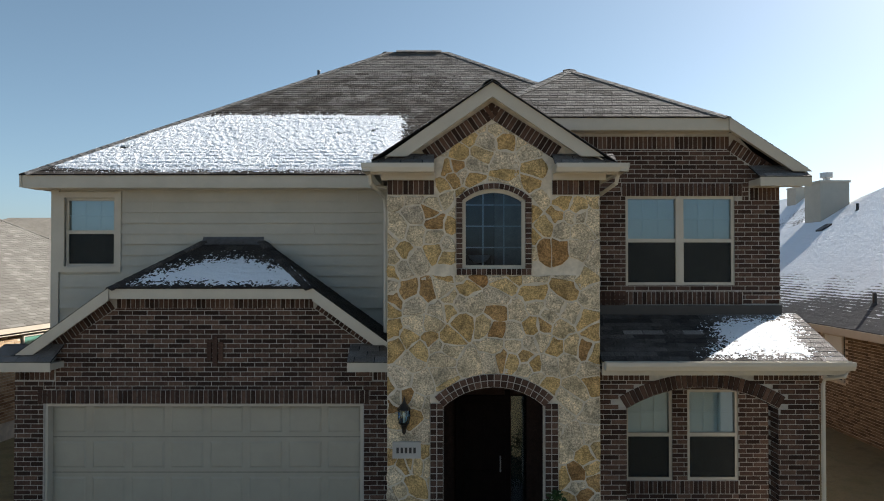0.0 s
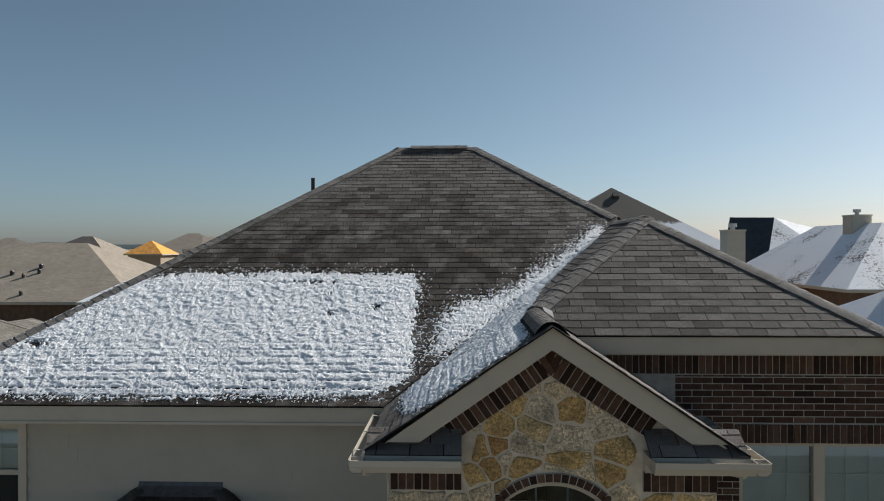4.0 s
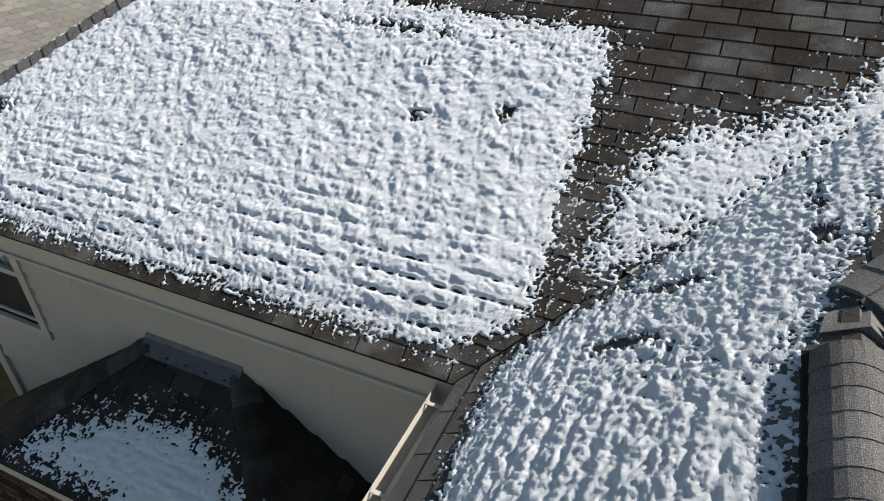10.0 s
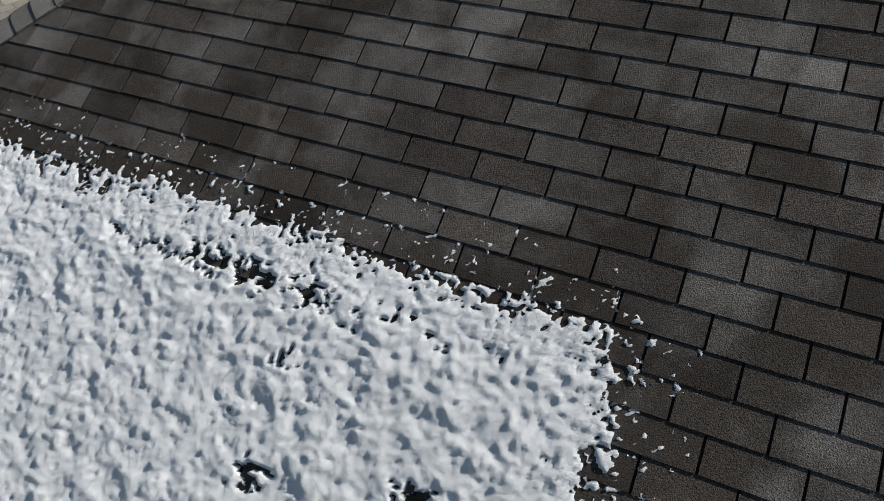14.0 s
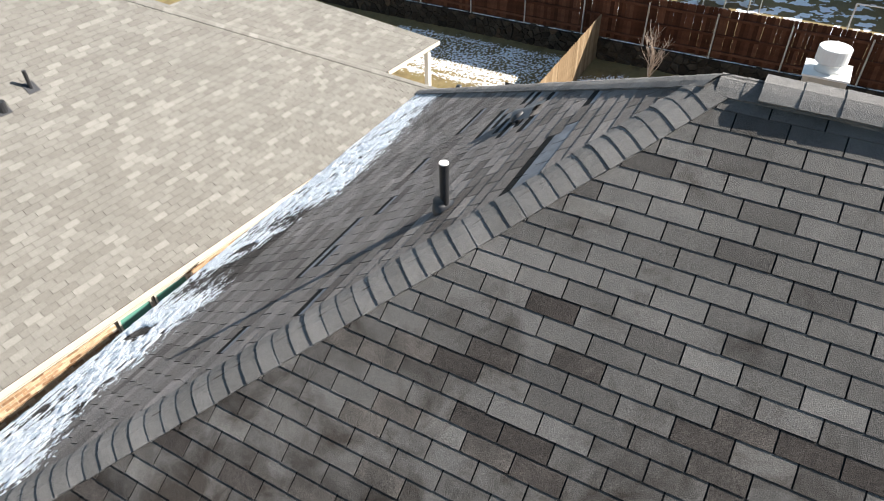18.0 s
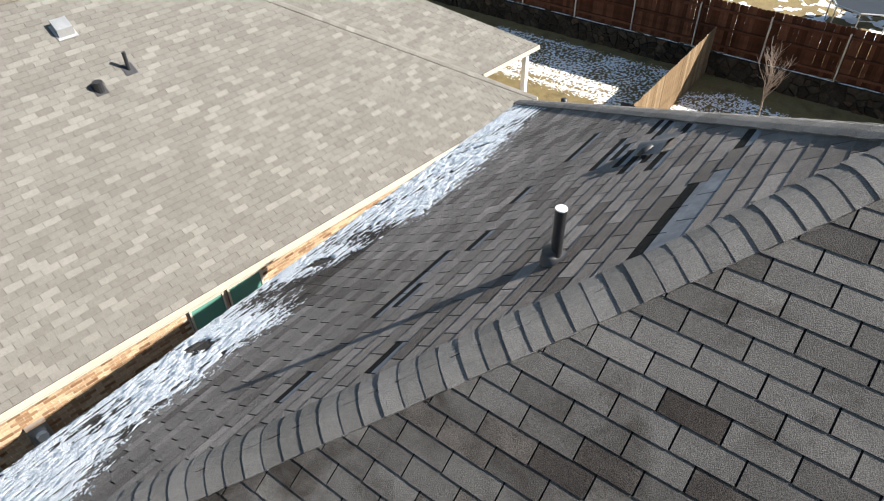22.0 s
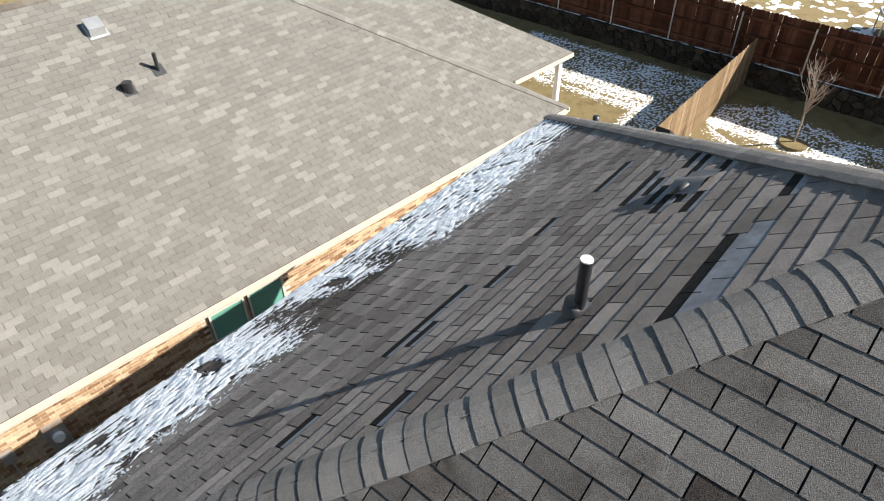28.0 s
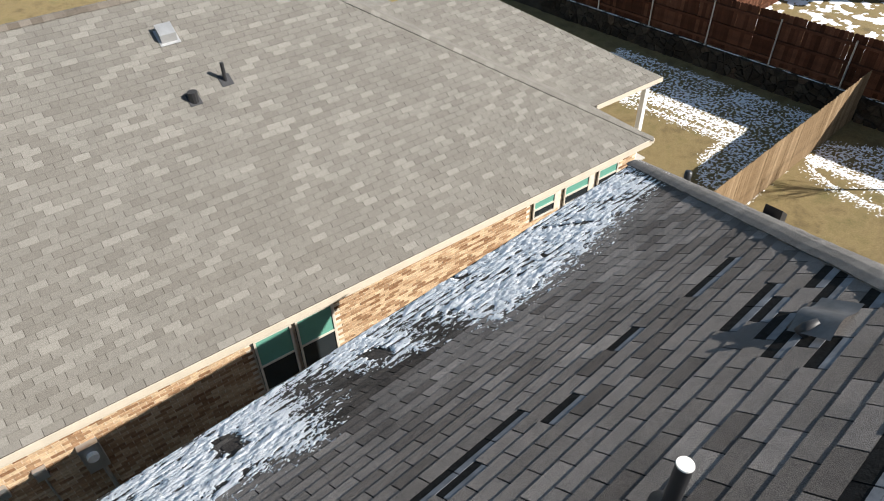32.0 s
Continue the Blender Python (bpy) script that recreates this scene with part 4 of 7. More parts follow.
# right-hand neighbour
right_house, _ = hip_house("brick_house", "brick house with snow over its hip roof and bare lower courses", 17.2, 21.8, 0, 7.4, 11.4, 2.75, 0.61, 0.0, [m_eave_bare] * 4, m_mortar_tan)
RX = 10.2
w = part("window", Shape().box(RX - 0.02, RX - 0.004, 16.9, 17.8, 1.3, 2.5), m_dark, right_house, "white window with lowered blinds")
for a, b, c, d in ((16.9, 16.95, 1.3, 2.5), (17.75, 17.8, 1.3, 2.5), (16.95, 17.75, 1.3, 1.35), (16.95, 17.75, 2.45, 2.5), (16.95, 17.75, 1.88, 1.92)):
    part("frame_bar", Shape().box(RX - 0.06, RX - 0.02, a, b, c, d), m_trim, w)
part("blind", Shape().box(RX - 0.03, RX - 0.022, 16.95, 17.75, 1.92, 2.45), m_blind, w)
s = Shape()
rnd = random.Random(31)
for r in range(0, 36):
    z0, z1 = r * 0.0725 + 0.006, (r + 1) * 0.0725 - 0.006
    if z1 > 2.6:
        break
    for c in range(0, 46):
        a = 11.0 + (r % 2) * 0.11 + c * 0.222
        b = a + 0.21
        if b > 16.87 and a < 17.83 and z1 > 1.27 and z0 < 2.53:
            continue
        x = RX - 0.008 - rnd.uniform(0, 0.004)
        k = len(s.v)
        s.v += [(x, a, z0), (x, b, z0), (x, b, z1), (x, a, z1), (RX, a, z0), (RX, b, z0), (RX, b, z1), (RX, a, z1)]
        s.f += [tuple(k + i for i in f) for f in ((0, 3, 2, 1), (0, 1, 5, 4), (1, 2, 6, 5), (2, 3, 7, 6), (3, 0, 4, 7))]
tagged(part("bricks", s, m_redbrick, right_house, "warm brown brick"), kind="stuff")
# houses behind
peaked = thing("brick_house", (9.0, 51, 1.0), "house with a snow-covered lower roof and a dark peak", "house", "neighbouring houses")
part("wall", Shape().box(0.2, 16.8, 43.8, 58.0, 0.5, 5.3), m_far_brick, peaked)
part("end_wall", Shape().prism([(16.5, 43.8, 5.3), (16.5, 58.2, 5.3), (16.5, 56.0, 7.4), (16.5, 46.0, 7.4)], (0.3, 0, 0)), m_far_brick, peaked)
PK = [(-0.6, 43.4, 5.4), (17.0, 43.4, 5.4), (17.0, 45.96, 7.56), (10.4, 51.0, 11.8), (17.0, 56.04, 7.56), (17.0, 58.6, 5.4), (-0.6, 58.6, 5.4)]
for ids, m_ in (((0, 1, 2, 3), m_far_half), ((2, 4, 3), m_far_dark), ((3, 4, 5, 6), m_far_dark), ((6, 0, 3), m_far_dark)):
    part("roof", Shape().prism([PK[i] for i in ids], (0, 0, -0.12)), m_, peaked)
part("fascia", Shape().box(-0.6, 17.0, 43.36, 43.40, 5.2, 5.38), m_trim, peaked)
part("roof_vent", Shape().prism([(10.3, 49.9, 10.9), (10.7, 49.9, 10.9), (10.7, 50.3, 11.2), (10.3, 50.3, 11.2)], (0, 0, 0.22)), m_black, peaked)
hip_house("brick_house", "house with a bright snow-covered roof", 26.3, 50.2, 0, 5.0, 9.0, 5.2, 0.78, 1.0, [m_far_snow, m_far_snow, m_far_dark, m_far_snow], m_far_brick)
steep = thing("brick_house", (27.5, 61, 1.0), "two-storey house wing with shade in the colour of its dark steep roof slope", "house", "neighbouring houses")
part("wall", Shape().box(24.4, 31.0, 57.8, 66.0, 0.5, 5.2), m_far_brick, steep)
k_ = [(23.0, 62.4, 5.2), (23.9, 57.2, 5.2), (27.3, 63.0, 10.15), (24.6, 66.0, 10.3), (31.5, 57.2, 5.2), (31.5, 63.0, 9.0), (31.5, 68.0, 5.2), (24.6, 68.0, 5.2)]
for ids, m_ in (((0, 1, 2, 3), m_shaded_roof), ((1, 4, 5, 2), m_far_snow), ((0, 3, 7), m_far_dark), ((3, 2, 5, 6, 7), m_far_dark)):
    part("roof", Shape().prism([k_[i] for i in ids], (0, 0, -0.12)), m_, steep)
patio_house, _ = hip_house("brick_house", "house with a snow-covered patio roof", -16.4, 50.0, 0, 7.2, 7.0, 4.3, 0.586, 1.0, [m_far_snow, m_far_tan, m_far_tan, m_far_snow], m_far_wall)
for k in range(4):
    x = -22.9 + 1.5 * k
    w = part("window", Shape().box(x, x + 1.2, 43.33, 43.39, 1.9, 3.9), m_dark, patio_house, "dark patio window")
    part("frame_bar", Shape().box(x - 0.12, x, 43.30, 43.39, 1.2, 4.1), m_white, w)
wing = thing("brick_house", (-13.5, 47, 1.0), "house wing with stepped tan shingle roof slopes", "house", "neighbouring houses")
part("wall", Shape().box(-16.6, -10.0, 45.3, 52.6, 0.5, 5.7), m_far_wall, wing)
for a, b, c, d in (((-18.3, 49.3, 8.36), (-9.8, 49.3, 8.36), (-9.8, 47.0, 7.53), (-17.5, 47.0, 7.53)), ((-18.8, 47.0, 7.50), (-9.8, 47.0, 7.50), (-9.8, 45.0, 5.77), (-17.06, 45.0, 5.77)), ((-18.3, 49.3, 8.36), (-16.8, 52.9, 5.9), (-9.8, 52.9, 5.9), (-9.8, 49.3, 8.36))):
    part("roof", Shape().prism([a, b, c, d], (0, 0, -0.12)), m_far_tan, wing)
for x, z in ((-15.9, 7.9), (-13.9, 7.4)):
    part("vent", Shape().tube([(x, 48.0, z - 0.3), (x, 48.0, z + 0.35)], 0.09, 8), m_cream, wing)
tan_far, _ = hip_house("brick_house", "house with a plain tan shingle roof", -33.4, 56.0, 0, 11.0, 8.0, 3.9, 0.51, 0.8, [m_far_tan] * 4, m_far_brick)
for x, y, r in ((-34.6, 51.2, 0.13), (-33.4, 51.4, 0.16), (-32.3, 51.0, 0.11), (-31.5, 51.6, 0.12), (-31.8, 52.3, 0.16), (-31.0, 48.8, 0.12)):
    z = 3.9 + 0.51 * (y - 48.0)
    part("vent", Shape().tube([(x, y, z - 0.1), (x, y, z + 0.22), (x, y, z + 0.3)], [r, r, r * 0.7], 8), m_black, tan_far)
hip_house("brick_house", "house under construction with orange roof sheathing", -46.0, 100.0, 0, 2.8, 2.8, 6.7, 0.70, 1.2, [m_osb] * 4, m_far_wall)


def far_chimney(x, y, z0, z1, w, label):
    c = thing("chimney", (x, y, z0), label, "chimney")
    part("chase", Shape().box(x - w / 2, x + w / 2, y - w / 2, y + w / 2, z0, z1), m_siding, c)
    part("chase_trim", Shape().box(x - w / 2 - 0.04, x + w / 2 + 0.04, y - w / 2 - 0.04, y + w / 2 + 0.04, z1, z1 + 0.08), m_trim, c)
    part("flue_cap", Shape().tube([(x, y, z1 + 0.08), (x, y, z1 + 0.25), (x, y, z1 + 0.25), (x, y, z1 + 0.45)], [0.13, 0.13, 0.24, 0.24], 12), m_steel, c)


far_chimney(15.65, 42.85, 1.2, 8.5, 1.05, "tall cream chimney beside a snowy roof")
far_chimney(26.0, 48.4, 6.0, 9.6, 1.2, "cream chimney on a snowy roof")
far_chimney(15.6, 27.0, 5.0, 7.5, 1.15, "cream siding chimney with a dark cap on the snowy roof")
for x, y, z in ((15.6, 25.0, 6.2), (10.7, 16.5, 3.25)):
    rv = thing("vent_pipe", (x, y, z), "short dark vent pipe on the snowy roof", "vent pipe")
    part("pipe", Shape().tube([(x, y, z - 0.2), (x, y, z + 0.34)], 0.05, 8), m_pipe, rv)
    part("boot", Shape().tube([(x, y, z - 0.12), (x, y, z + 0.1)], [0.16, 0.06], 10), m_rubber, rv)
rv = thing("box_vent", (14.5, 25.3, 5.6), "dark box vent on the snowy roof", "roof vent")
part("cowl", Shape().prism([(14.3, 25.1, 5.40), (14.7, 25.1, 5.64), (14.7, 25.5, 5.64), (14.3, 25.5, 5.40)], (0, 0, 0.16)), m_black, rv)
for k, (x, y, a, b, e) in enumerate([(-48, 120, 7, 6, 6.5), (-28, 112, 8, 7, 6.8), (-14, 120, 7, 6, 7.0), (2, 130, 8, 6, 6.5), (30, 118, 8, 7, 7.0), (48, 105, 8, 7, 6.8), (64, 96, 8, 8, 6.6), (-70, 125, 8, 7, 5.5), (-95, 140, 8, 7, 5.5)]):
    hip_house("distant_house", "distant house with a dark hip roof", x, y, 0, a, b, e, 0.6, 1.3, [m_far_dark, m_far_tan, m_far_dark, m_far_dark] if k % 2 else [m_far_tan, m_far_dark, m_far_dark, m_far_dark], m_far_wall)


# left-hand neighbour: big tan roof, turned a little
TH = radians(5.8)
EU = Vector((math.sin(TH), math.cos(TH), 0))
EV = Vector((-math.cos(TH), math.sin(TH), 0))
E0 = Vector((-10.88, 13.1, 2.75))


def nb(u, v, z):
    p = E0 + EU * u + EV * v
    return (p.x, p.y, z)


NS, NEND, NSTART, NV = 0.6, 14.17, -9.0, 6.3
tan_house = thing("brick_house", nb(3, 5, 0.0), "single-storey tan brick house with a tan shingle roof", "house", "neighbouring houses")


def nb_plane(pts):
    """A roof plane of the tan house from three (u, v, z) corners and its outline in plan."""
    w = [Vector(nb(*p)) for p in pts]
    n = (w[1] - w[0]).cross(w[2] - w[0])
    bx, by = -n.x / n.z, -n.y / n.z
    return Plane(w[0].z - bx * w[0].x - by * w[0].y, bx, by, [(p.x, p.y) for p in w])


zr = 2.75 + NS * NV
N_right = nb_plane([(NSTART, 0, 2.75), (NEND, 0, 2.75), (NEND - NV, NV, zr), (NSTART + NV, NV, zr)])
N_back = nb_plane([(NEND, 0, 2.75), (NEND, 2 * NV, 2.75), (NEND - NV, NV, zr)])
N_left = nb_plane([(NEND, 2 * NV, 2.75), (NSTART, 2 * NV, 2.75), (NSTART + NV, NV, zr), (NEND - NV, NV, zr)])
N_front = nb_plane([(NSTART, 2 * NV, 2.75), (NSTART, 0, 2.75), (NSTART + NV, NV, zr)])
nb_roof = {}
for nm, pl in (("side_roof", N_right), ("back_roof", N_back), ("far_side_roof", N_left), ("front_roof", N_front)):
    nb_roof[nm] = part(nm, pl.deck(), m_tan_deck, tan_house)
# ---- distant hills ----
s = Shape()
n = 90
for k in range(n + 1):
    a = -1.5 + 3.0 * k / n
    r = 2600
    h = 20 + 16 * noise.noise(Vector((a * 6, 0.3, 0))) + 8 * noise.noise(Vector((a * 21, 1.3, 0)))
    x, y = r * math.sin(a), r * math.cos(a)
    s.v += [(x, y, -30), (x, y, max(h, 3)), (x * 1.3, y * 1.3, -30)]
for k in range(n):
    i = 3 * k
    s.f += [(i, i + 3, i + 4, i + 1), (i + 1, i + 4, i + 5, i + 2)]
tagged(part("backdrop", s, m_hazy_hill), "low hills on the horizon, blue-grey haze in their colour", "hills", kind="structure")

# ---- cornice returns and gutters ----
def return_roof(x0, x1, y0, y1, z0, rise, side):
    """A boxed eave return with a small shingled slope on top."""
    part("eave_return", Shape().box(x0, x1, y0 + 0.02, y1, z0 - 0.10, z0), m_trim, house)
    part("return_fascia", Shape().box(x0, x1, y0, y0 + 0.02, z0 - 0.12, z0 + 0.02), m_trim, house)
    pl = Plane(z0 + 0.03 - rise / (y1 - y0) * y0, 0, rise / (y1 - y0), [(x0, y0), (x1, y0), (x1, y1), (x0, y1)])
    r = part("return_roof", pl.deck(0.02), m_deck, house)
    for _, _, p, v0, v1 in tabs_of(pl, shift=0.1):
        part("shingle", tab_shape(pl, p, v0, v1), m_shingle, r)


return_roof(-0.98, -0.11, 9.22, 9.50, 5.72, 0.17, -1)
return_roof(1.57, 2.44, 9.22, 9.50, 5.72, 0.17, 1)
return_roof(-6.75, -5.82, 9.92, 10.29, 2.86, 0.22, -1)
return_roof(-1.41, -0.80, 9.92, 10.29, 2.86, 0.22, 1)
return_roof(4.95, 5.75, 10.34, 10.74, 5.68, 0.22, 1)
for x0, x1 in ((-0.86, -0.11), (1.57, 2.32)):
    part("frieze_board", Shape().box(x0, x1, Y_TOW - 0.10, Y_TOW - 0.004, 5.54, 5.62), m_trim, house)


def gutter(p, q, out, hang=True):
    """An open ogee gutter from p to q; out points away from the eave."""
    p, q, o = Vector(p), Vector(q), Vector(out)
    prof = [(0.0, 0.0), (0.0, -0.11), (0.085, -0.11), (0.115, -0.05), (0.115, 0.0), (0.122, 0.0), (0.122, -0.054), (0.09, -0.117), (-0.006, -0.117), (-0.006, 0.0)]
    s = Shape()
    n = len(prof)
    for e in (p, q):
        s.v += [tuple(e + o * a + Vector((0, 0, b))) for a, b in prof]
    s.f = [(i, (i + 1) % n, n + (i + 1) % n, n + i) for i in range(n)]
    s.face([tuple(p + o * a + Vector((0, 0, b))) for a, b in prof[:5]])
    s.face([tuple(q + o * a + Vector((0, 0, b))) for a, b in prof[:5]])
    g = part("gutter", s, m_gutter, house, "cream painted metal gutter")
    d = q - p
    k = max(1, int(d.length / 0.6))
    for i in range(k):
        c = p + d * ((i + 0.5) / k)
        e = d.normalized() * 0.012
        s = Shape()
        s.prism([tuple(c - e), tuple(c + e), tuple(c + e + o * 0.118), tuple(c - e + o * 0.118)], (0, 0, -0.006))
        part("hanger", s, m_gutter, g)
    return g


gutter((-0.99, 9.10, 5.735), (-0.99, 10.98, 5.735), (-1, 0, 0))
gutter((-1.10, 9.21, 5.735), (-0.11, 9.21, 5.735), (0, -1, 0))
gutter((2.45, 9.10, 5.735), (2.45, 10.70, 5.735), (1, 0, 0))
gutter((1.57, 9.21, 5.735), (2.56, 9.21, 5.735), (0, -1, 0))
gutter((2.27, 9.335, 2.99), (5.72, 9.335, 2.99), (0, -1, 0))


def downspout(pts):
    s = Shape().tube(pts, 0.03, 8)
    part("downspout", s, m_gutter, house)


downspout([(-1.03, 9.45, 5.62), (-1.02, 9.47, 5.50), (-0.88, 10.1, 5.36), (-0.865, 10.2, 5.2), (-0.865, 10.2, 3.3)])
downspout([(2.50, 9.45, 5.62), (2.48, 9.47, 5.50), (2.36, 10.2, 5.36), (2.31, 10.3, 5.2), (2.31, 10.3, 3.55)])
downspout([(5.66, 9.30, 2.88), (5.62, 9.32, 2.78), (5.50, 9.60, 2.70), (5.49, 9.63, 2.6), (5.49, 9.63, 0.05)])
# flashing at the top of the garage and porch roofs
af = part("flashing", Shape().prism([(-4.00, 11.03, P_gf.z(0, 11.03) + 0.014), (-4.00, 11.14, P_gf.z(0, 11.14) + 0.03), (-4.00, 11.165, P_gf.z(0, 11.16) + 0.06), (-4.00, 11.165, P_gf.z(0, 11.03))], (1.02, 0, 0)), m_flash, house, "grey metal apron flashing")
for k in range(5):
    x = -3.90 + 0.20 * k
    part("nail_head", Shape().tube([(x, 11.06, P_gf.z(0, 11.06) + 0.018), (x, 11.06, P_gf.z(0, 11.06) + 0.026)], 0.014, 8), m_rubber, af)
part("flashing", Shape().box(2.27, 5.45, 10.70, 10.745, 3.50, 3.68), m_pipe, house)


# ---- ridge and hip caps ----
def cap_run(low, high, pa, pb, lift=0.0, step=0.140, half=0.160, parent=None, mat=None, first=0.0, shrink=0.0):
    """Bent cap shingles along a hip or a ridge from its low end to its high end, between two planes."""
    low, high = Vector(low), Vector(high)
    d = (high - low).normalized()
    sides = []
    for pl, other in ((pa, pb), (pb, pa)):
        a = pl.N.cross(d)
        mid = (low + high) / 2 + a
        if pl.z(mid.x, mid.y) > other.z(mid.x, mid.y):
            a = -a
        sides.append((a.normalized(), pl.N))
    up = (pa.N + pb.N).normalized()
    n = max(1, int((high - low).length / step))
    st = step if first else (high - low).length / n
    at = lambda k: low + d * (first + k * st - shrink * max(0.0, k - 40) ** 2)
    n += bool(shrink)
    rnd = random.Random(int(abs(low.x * 100 + low.y * 10)))
    run = part("cap_base", Shape().tube([tuple(low - up * 0.014), tuple(high - up * 0.014)], 0.012, 6), m_deck, parent or house)
    for k in range(n):
        s = Shape()
        lo_h, hi_h = 0.020 + rnd.uniform(-0.002, 0.003), 0.015
        for e, h in ((at(k) - d * 0.012, lo_h), (at(k + 1) + d * 0.01, hi_h)):
            (a, na), (b, nb_) = sides
            w = half + rnd.uniform(-0.006, 0.006)
            s.v += [tuple(e + a * w + na * (h + lift)), tuple(e + a * w * 0.6 + na * (h + lift + 0.005)), tuple(e + a * w * 0.22 + na * (h + lift + 0.001)), tuple(e + b * w * 0.22 + nb_ * (h + lift + 0.001)), tuple(e + b * w * 0.6 + nb_ * (h + lift + 0.005)), tuple(e + b * w + nb_ * (h + lift))]
        e = at(k) - d * 0.012
        s.v += [tuple(e + a * w + na * (lift - 0.002)), tuple(e + a * w * 0.5 + na * (lift - 0.002)), tuple(e + up * (lift - 0.004)), tuple(e + up * (lift - 0.004)), tuple(e + b * w * 0.5 + nb_ * (lift - 0.002)), tuple(e + b * w + nb_ * (lift - 0.002))]
        e = at(k + 1)
        s.v += [tuple(e + a * w + na * (lift - 0.002)), tuple(e + b * w + nb_ * (lift - 0.002))]
        s.f = [(i, i + 1, i + 7, i + 6) for i in range(5)] + [(12 + i, 13 + i, i + 1, i) for i in range(5)] + [(0, 6, 18, 12), (5, 17, 19, 11)]
        part("cap_shingle", s, mat or m_cap, run)
    return run


def top(pl, x, y):
    return (x, y, pl.z(x, y))


cap_run(top(P_front, -6.873, 10.8017), top(P_front, -1.372, 16.55), P_front, P_left, step=0.129, first=0.077, shrink=0.000306)
cap_run(top(P_left, -6.60, 21.55), top(P_left, -1.372, 16.55), P_left, P_back)
cap_run(top(P_front, 2.42, 14.29), top(P_front, 0.152, 16.55), P_front, P_right)
cap_run(top(P_hipf, 0.74, 10.89), top(P_hipf, 2.42, 12.66), P_hipf, P_valley)
cap_run(top(P_hipf, 4.52, 10.45), top(P_hipf, 2.42, 12.66), P_hipf, P_hipr)
cap_run((2.42, 14.2, P_valley.z(2.42, 0)), (2.42, 12.60, P_valley.z(2.42, 0)), P_hipr, P_valley)
# Garage caps carry the painted shade too.
cap_run(top(P_gf, -5.02, GY), top(P_gf, -3.97, 11.18), P_gf, P_gl, half=0.12, mat=m_moist_and_shade)
cap_run(top(P_gf, -1.95, GY), top(P_gf, -3.01, 11.18), P_gf, P_gr, half=0.12, mat=m_moist_and_shade)
ZR = 9.593
cap_run((-1.372, 16.55, ZR), (0.15, 16.55, ZR), P_front, P_back)
cap_run((-1.12, 16.55, ZR), (-0.02, 16.55, ZR), P_front, P_back, lift=0.04, step=0.22)
# the raised vent under the ridge caps
def vent_body(p, q, pa, pb, half, h):
    p, q = Vector(p), Vector(q)
    up = Vector((0, 0, 1))
    s = Shape()
    d = (q - p).normalized()
    a = d.cross(up).normalized()
    drop = half * 0.66 * 0.83
    ring = [p + a * half * 0.83 - up * drop, p + a * half * 0.83 - up * (drop - h), p + up * (h - 0.022), p - a * half * 0.83 - up * (drop - h), p - a * half * 0.83 - up * drop, p]
    s.prism([tuple(k) for k in ring], tuple(q - p))
    return part("ridge_vent", s, m_black, house, "black ridge vent under cap shingles")


vent_body((-1.12, 16.55, ZR), (-0.02, 16.55, ZR), P_front, P_back, 0.145, 0.042)
ZT = P_valley.z(0.705, 0)
VX, VW, VZ = 0.70, 0.152, ZT - 0.084
vb = part("ridge_vent", Shape().prism([(VX - VW - 0.016, 9.32, VZ - 0.05), (VX - VW - 0.016, 9.32, VZ - 0.002), (VX, 9.32, VZ + 0.100), (VX + VW + 0.016, 9.32, VZ - 0.002), (VX + VW + 0.016, 9.32, VZ - 0.05), (VX, 9.32, VZ + 0.03)], (0, 1.28, 0)), m_dark, house, "black louvred ridge vent under rolled cap shingles")
for k in range(11):
    y0, y1 = 9.285 + 0.118 * k, 9.285 + 0.118 * (k + 1) + 0.012
    s = Shape()
    arch_ = [(VX + VW * math.sin(a) / math.sin(0.85), VZ + 0.112 * (math.cos(a) - math.cos(0.85)) / (1 - math.cos(0.85))) for a in (0.85 * i / 5 for i in range(-5, 6))]
    s.v = [(x, y0, z + 0.008) for x, z in arch_] + [(x, y1, z + 0.004) for x, z in arch_] + [(x, y0, z) for x, z in arch_] + [(x, y1, z) for x, z in arch_]
    s.f = [(i, i + 1, 12 + i, 11 + i) for i in range(10)] + [(22 + i, 23 + i, i + 1, i) for i in range(10)] + [(0, 11, 33, 22), (10, 32, 43, 21)]
    part("cap_shingle", s, m_cap, vb, smooth=False)
part("metal_flap", Shape().prism([(0.80, 10.70, ZT - 0.01), (0.92, 10.70, ZT - 0.10), (0.90, 10.80, ZT - 0.02), (0.79, 10.77, ZT + 0.03)], (0.004, 0.0, 0.006)), m_felt, house, "bent grey metal flashing flap")
s = Shape()
for x, y in ((0.58, 10.70), (0.73, 10.70), (0.88, 10.70), (0.93, 10.82), (0.75, 10.91), (0.60, 10.82)):
    s.v.append((x, y, min(P_valley.z(x, y), P_towr.z(x, y)) + 0.025 + (0.02 if x == 0.73 else 0.0)))
s.f = [(0, 1, 4, 5), (1, 2, 3, 4)]
s.v += [(x, y, z - 0.045) for x, y, z in s.v]
s.f += [(0, 6, 7, 1), (1, 7, 8, 2), (2, 8, 9, 3), (5, 11, 6, 0)]
part("end_cap", s, m_cap, house)

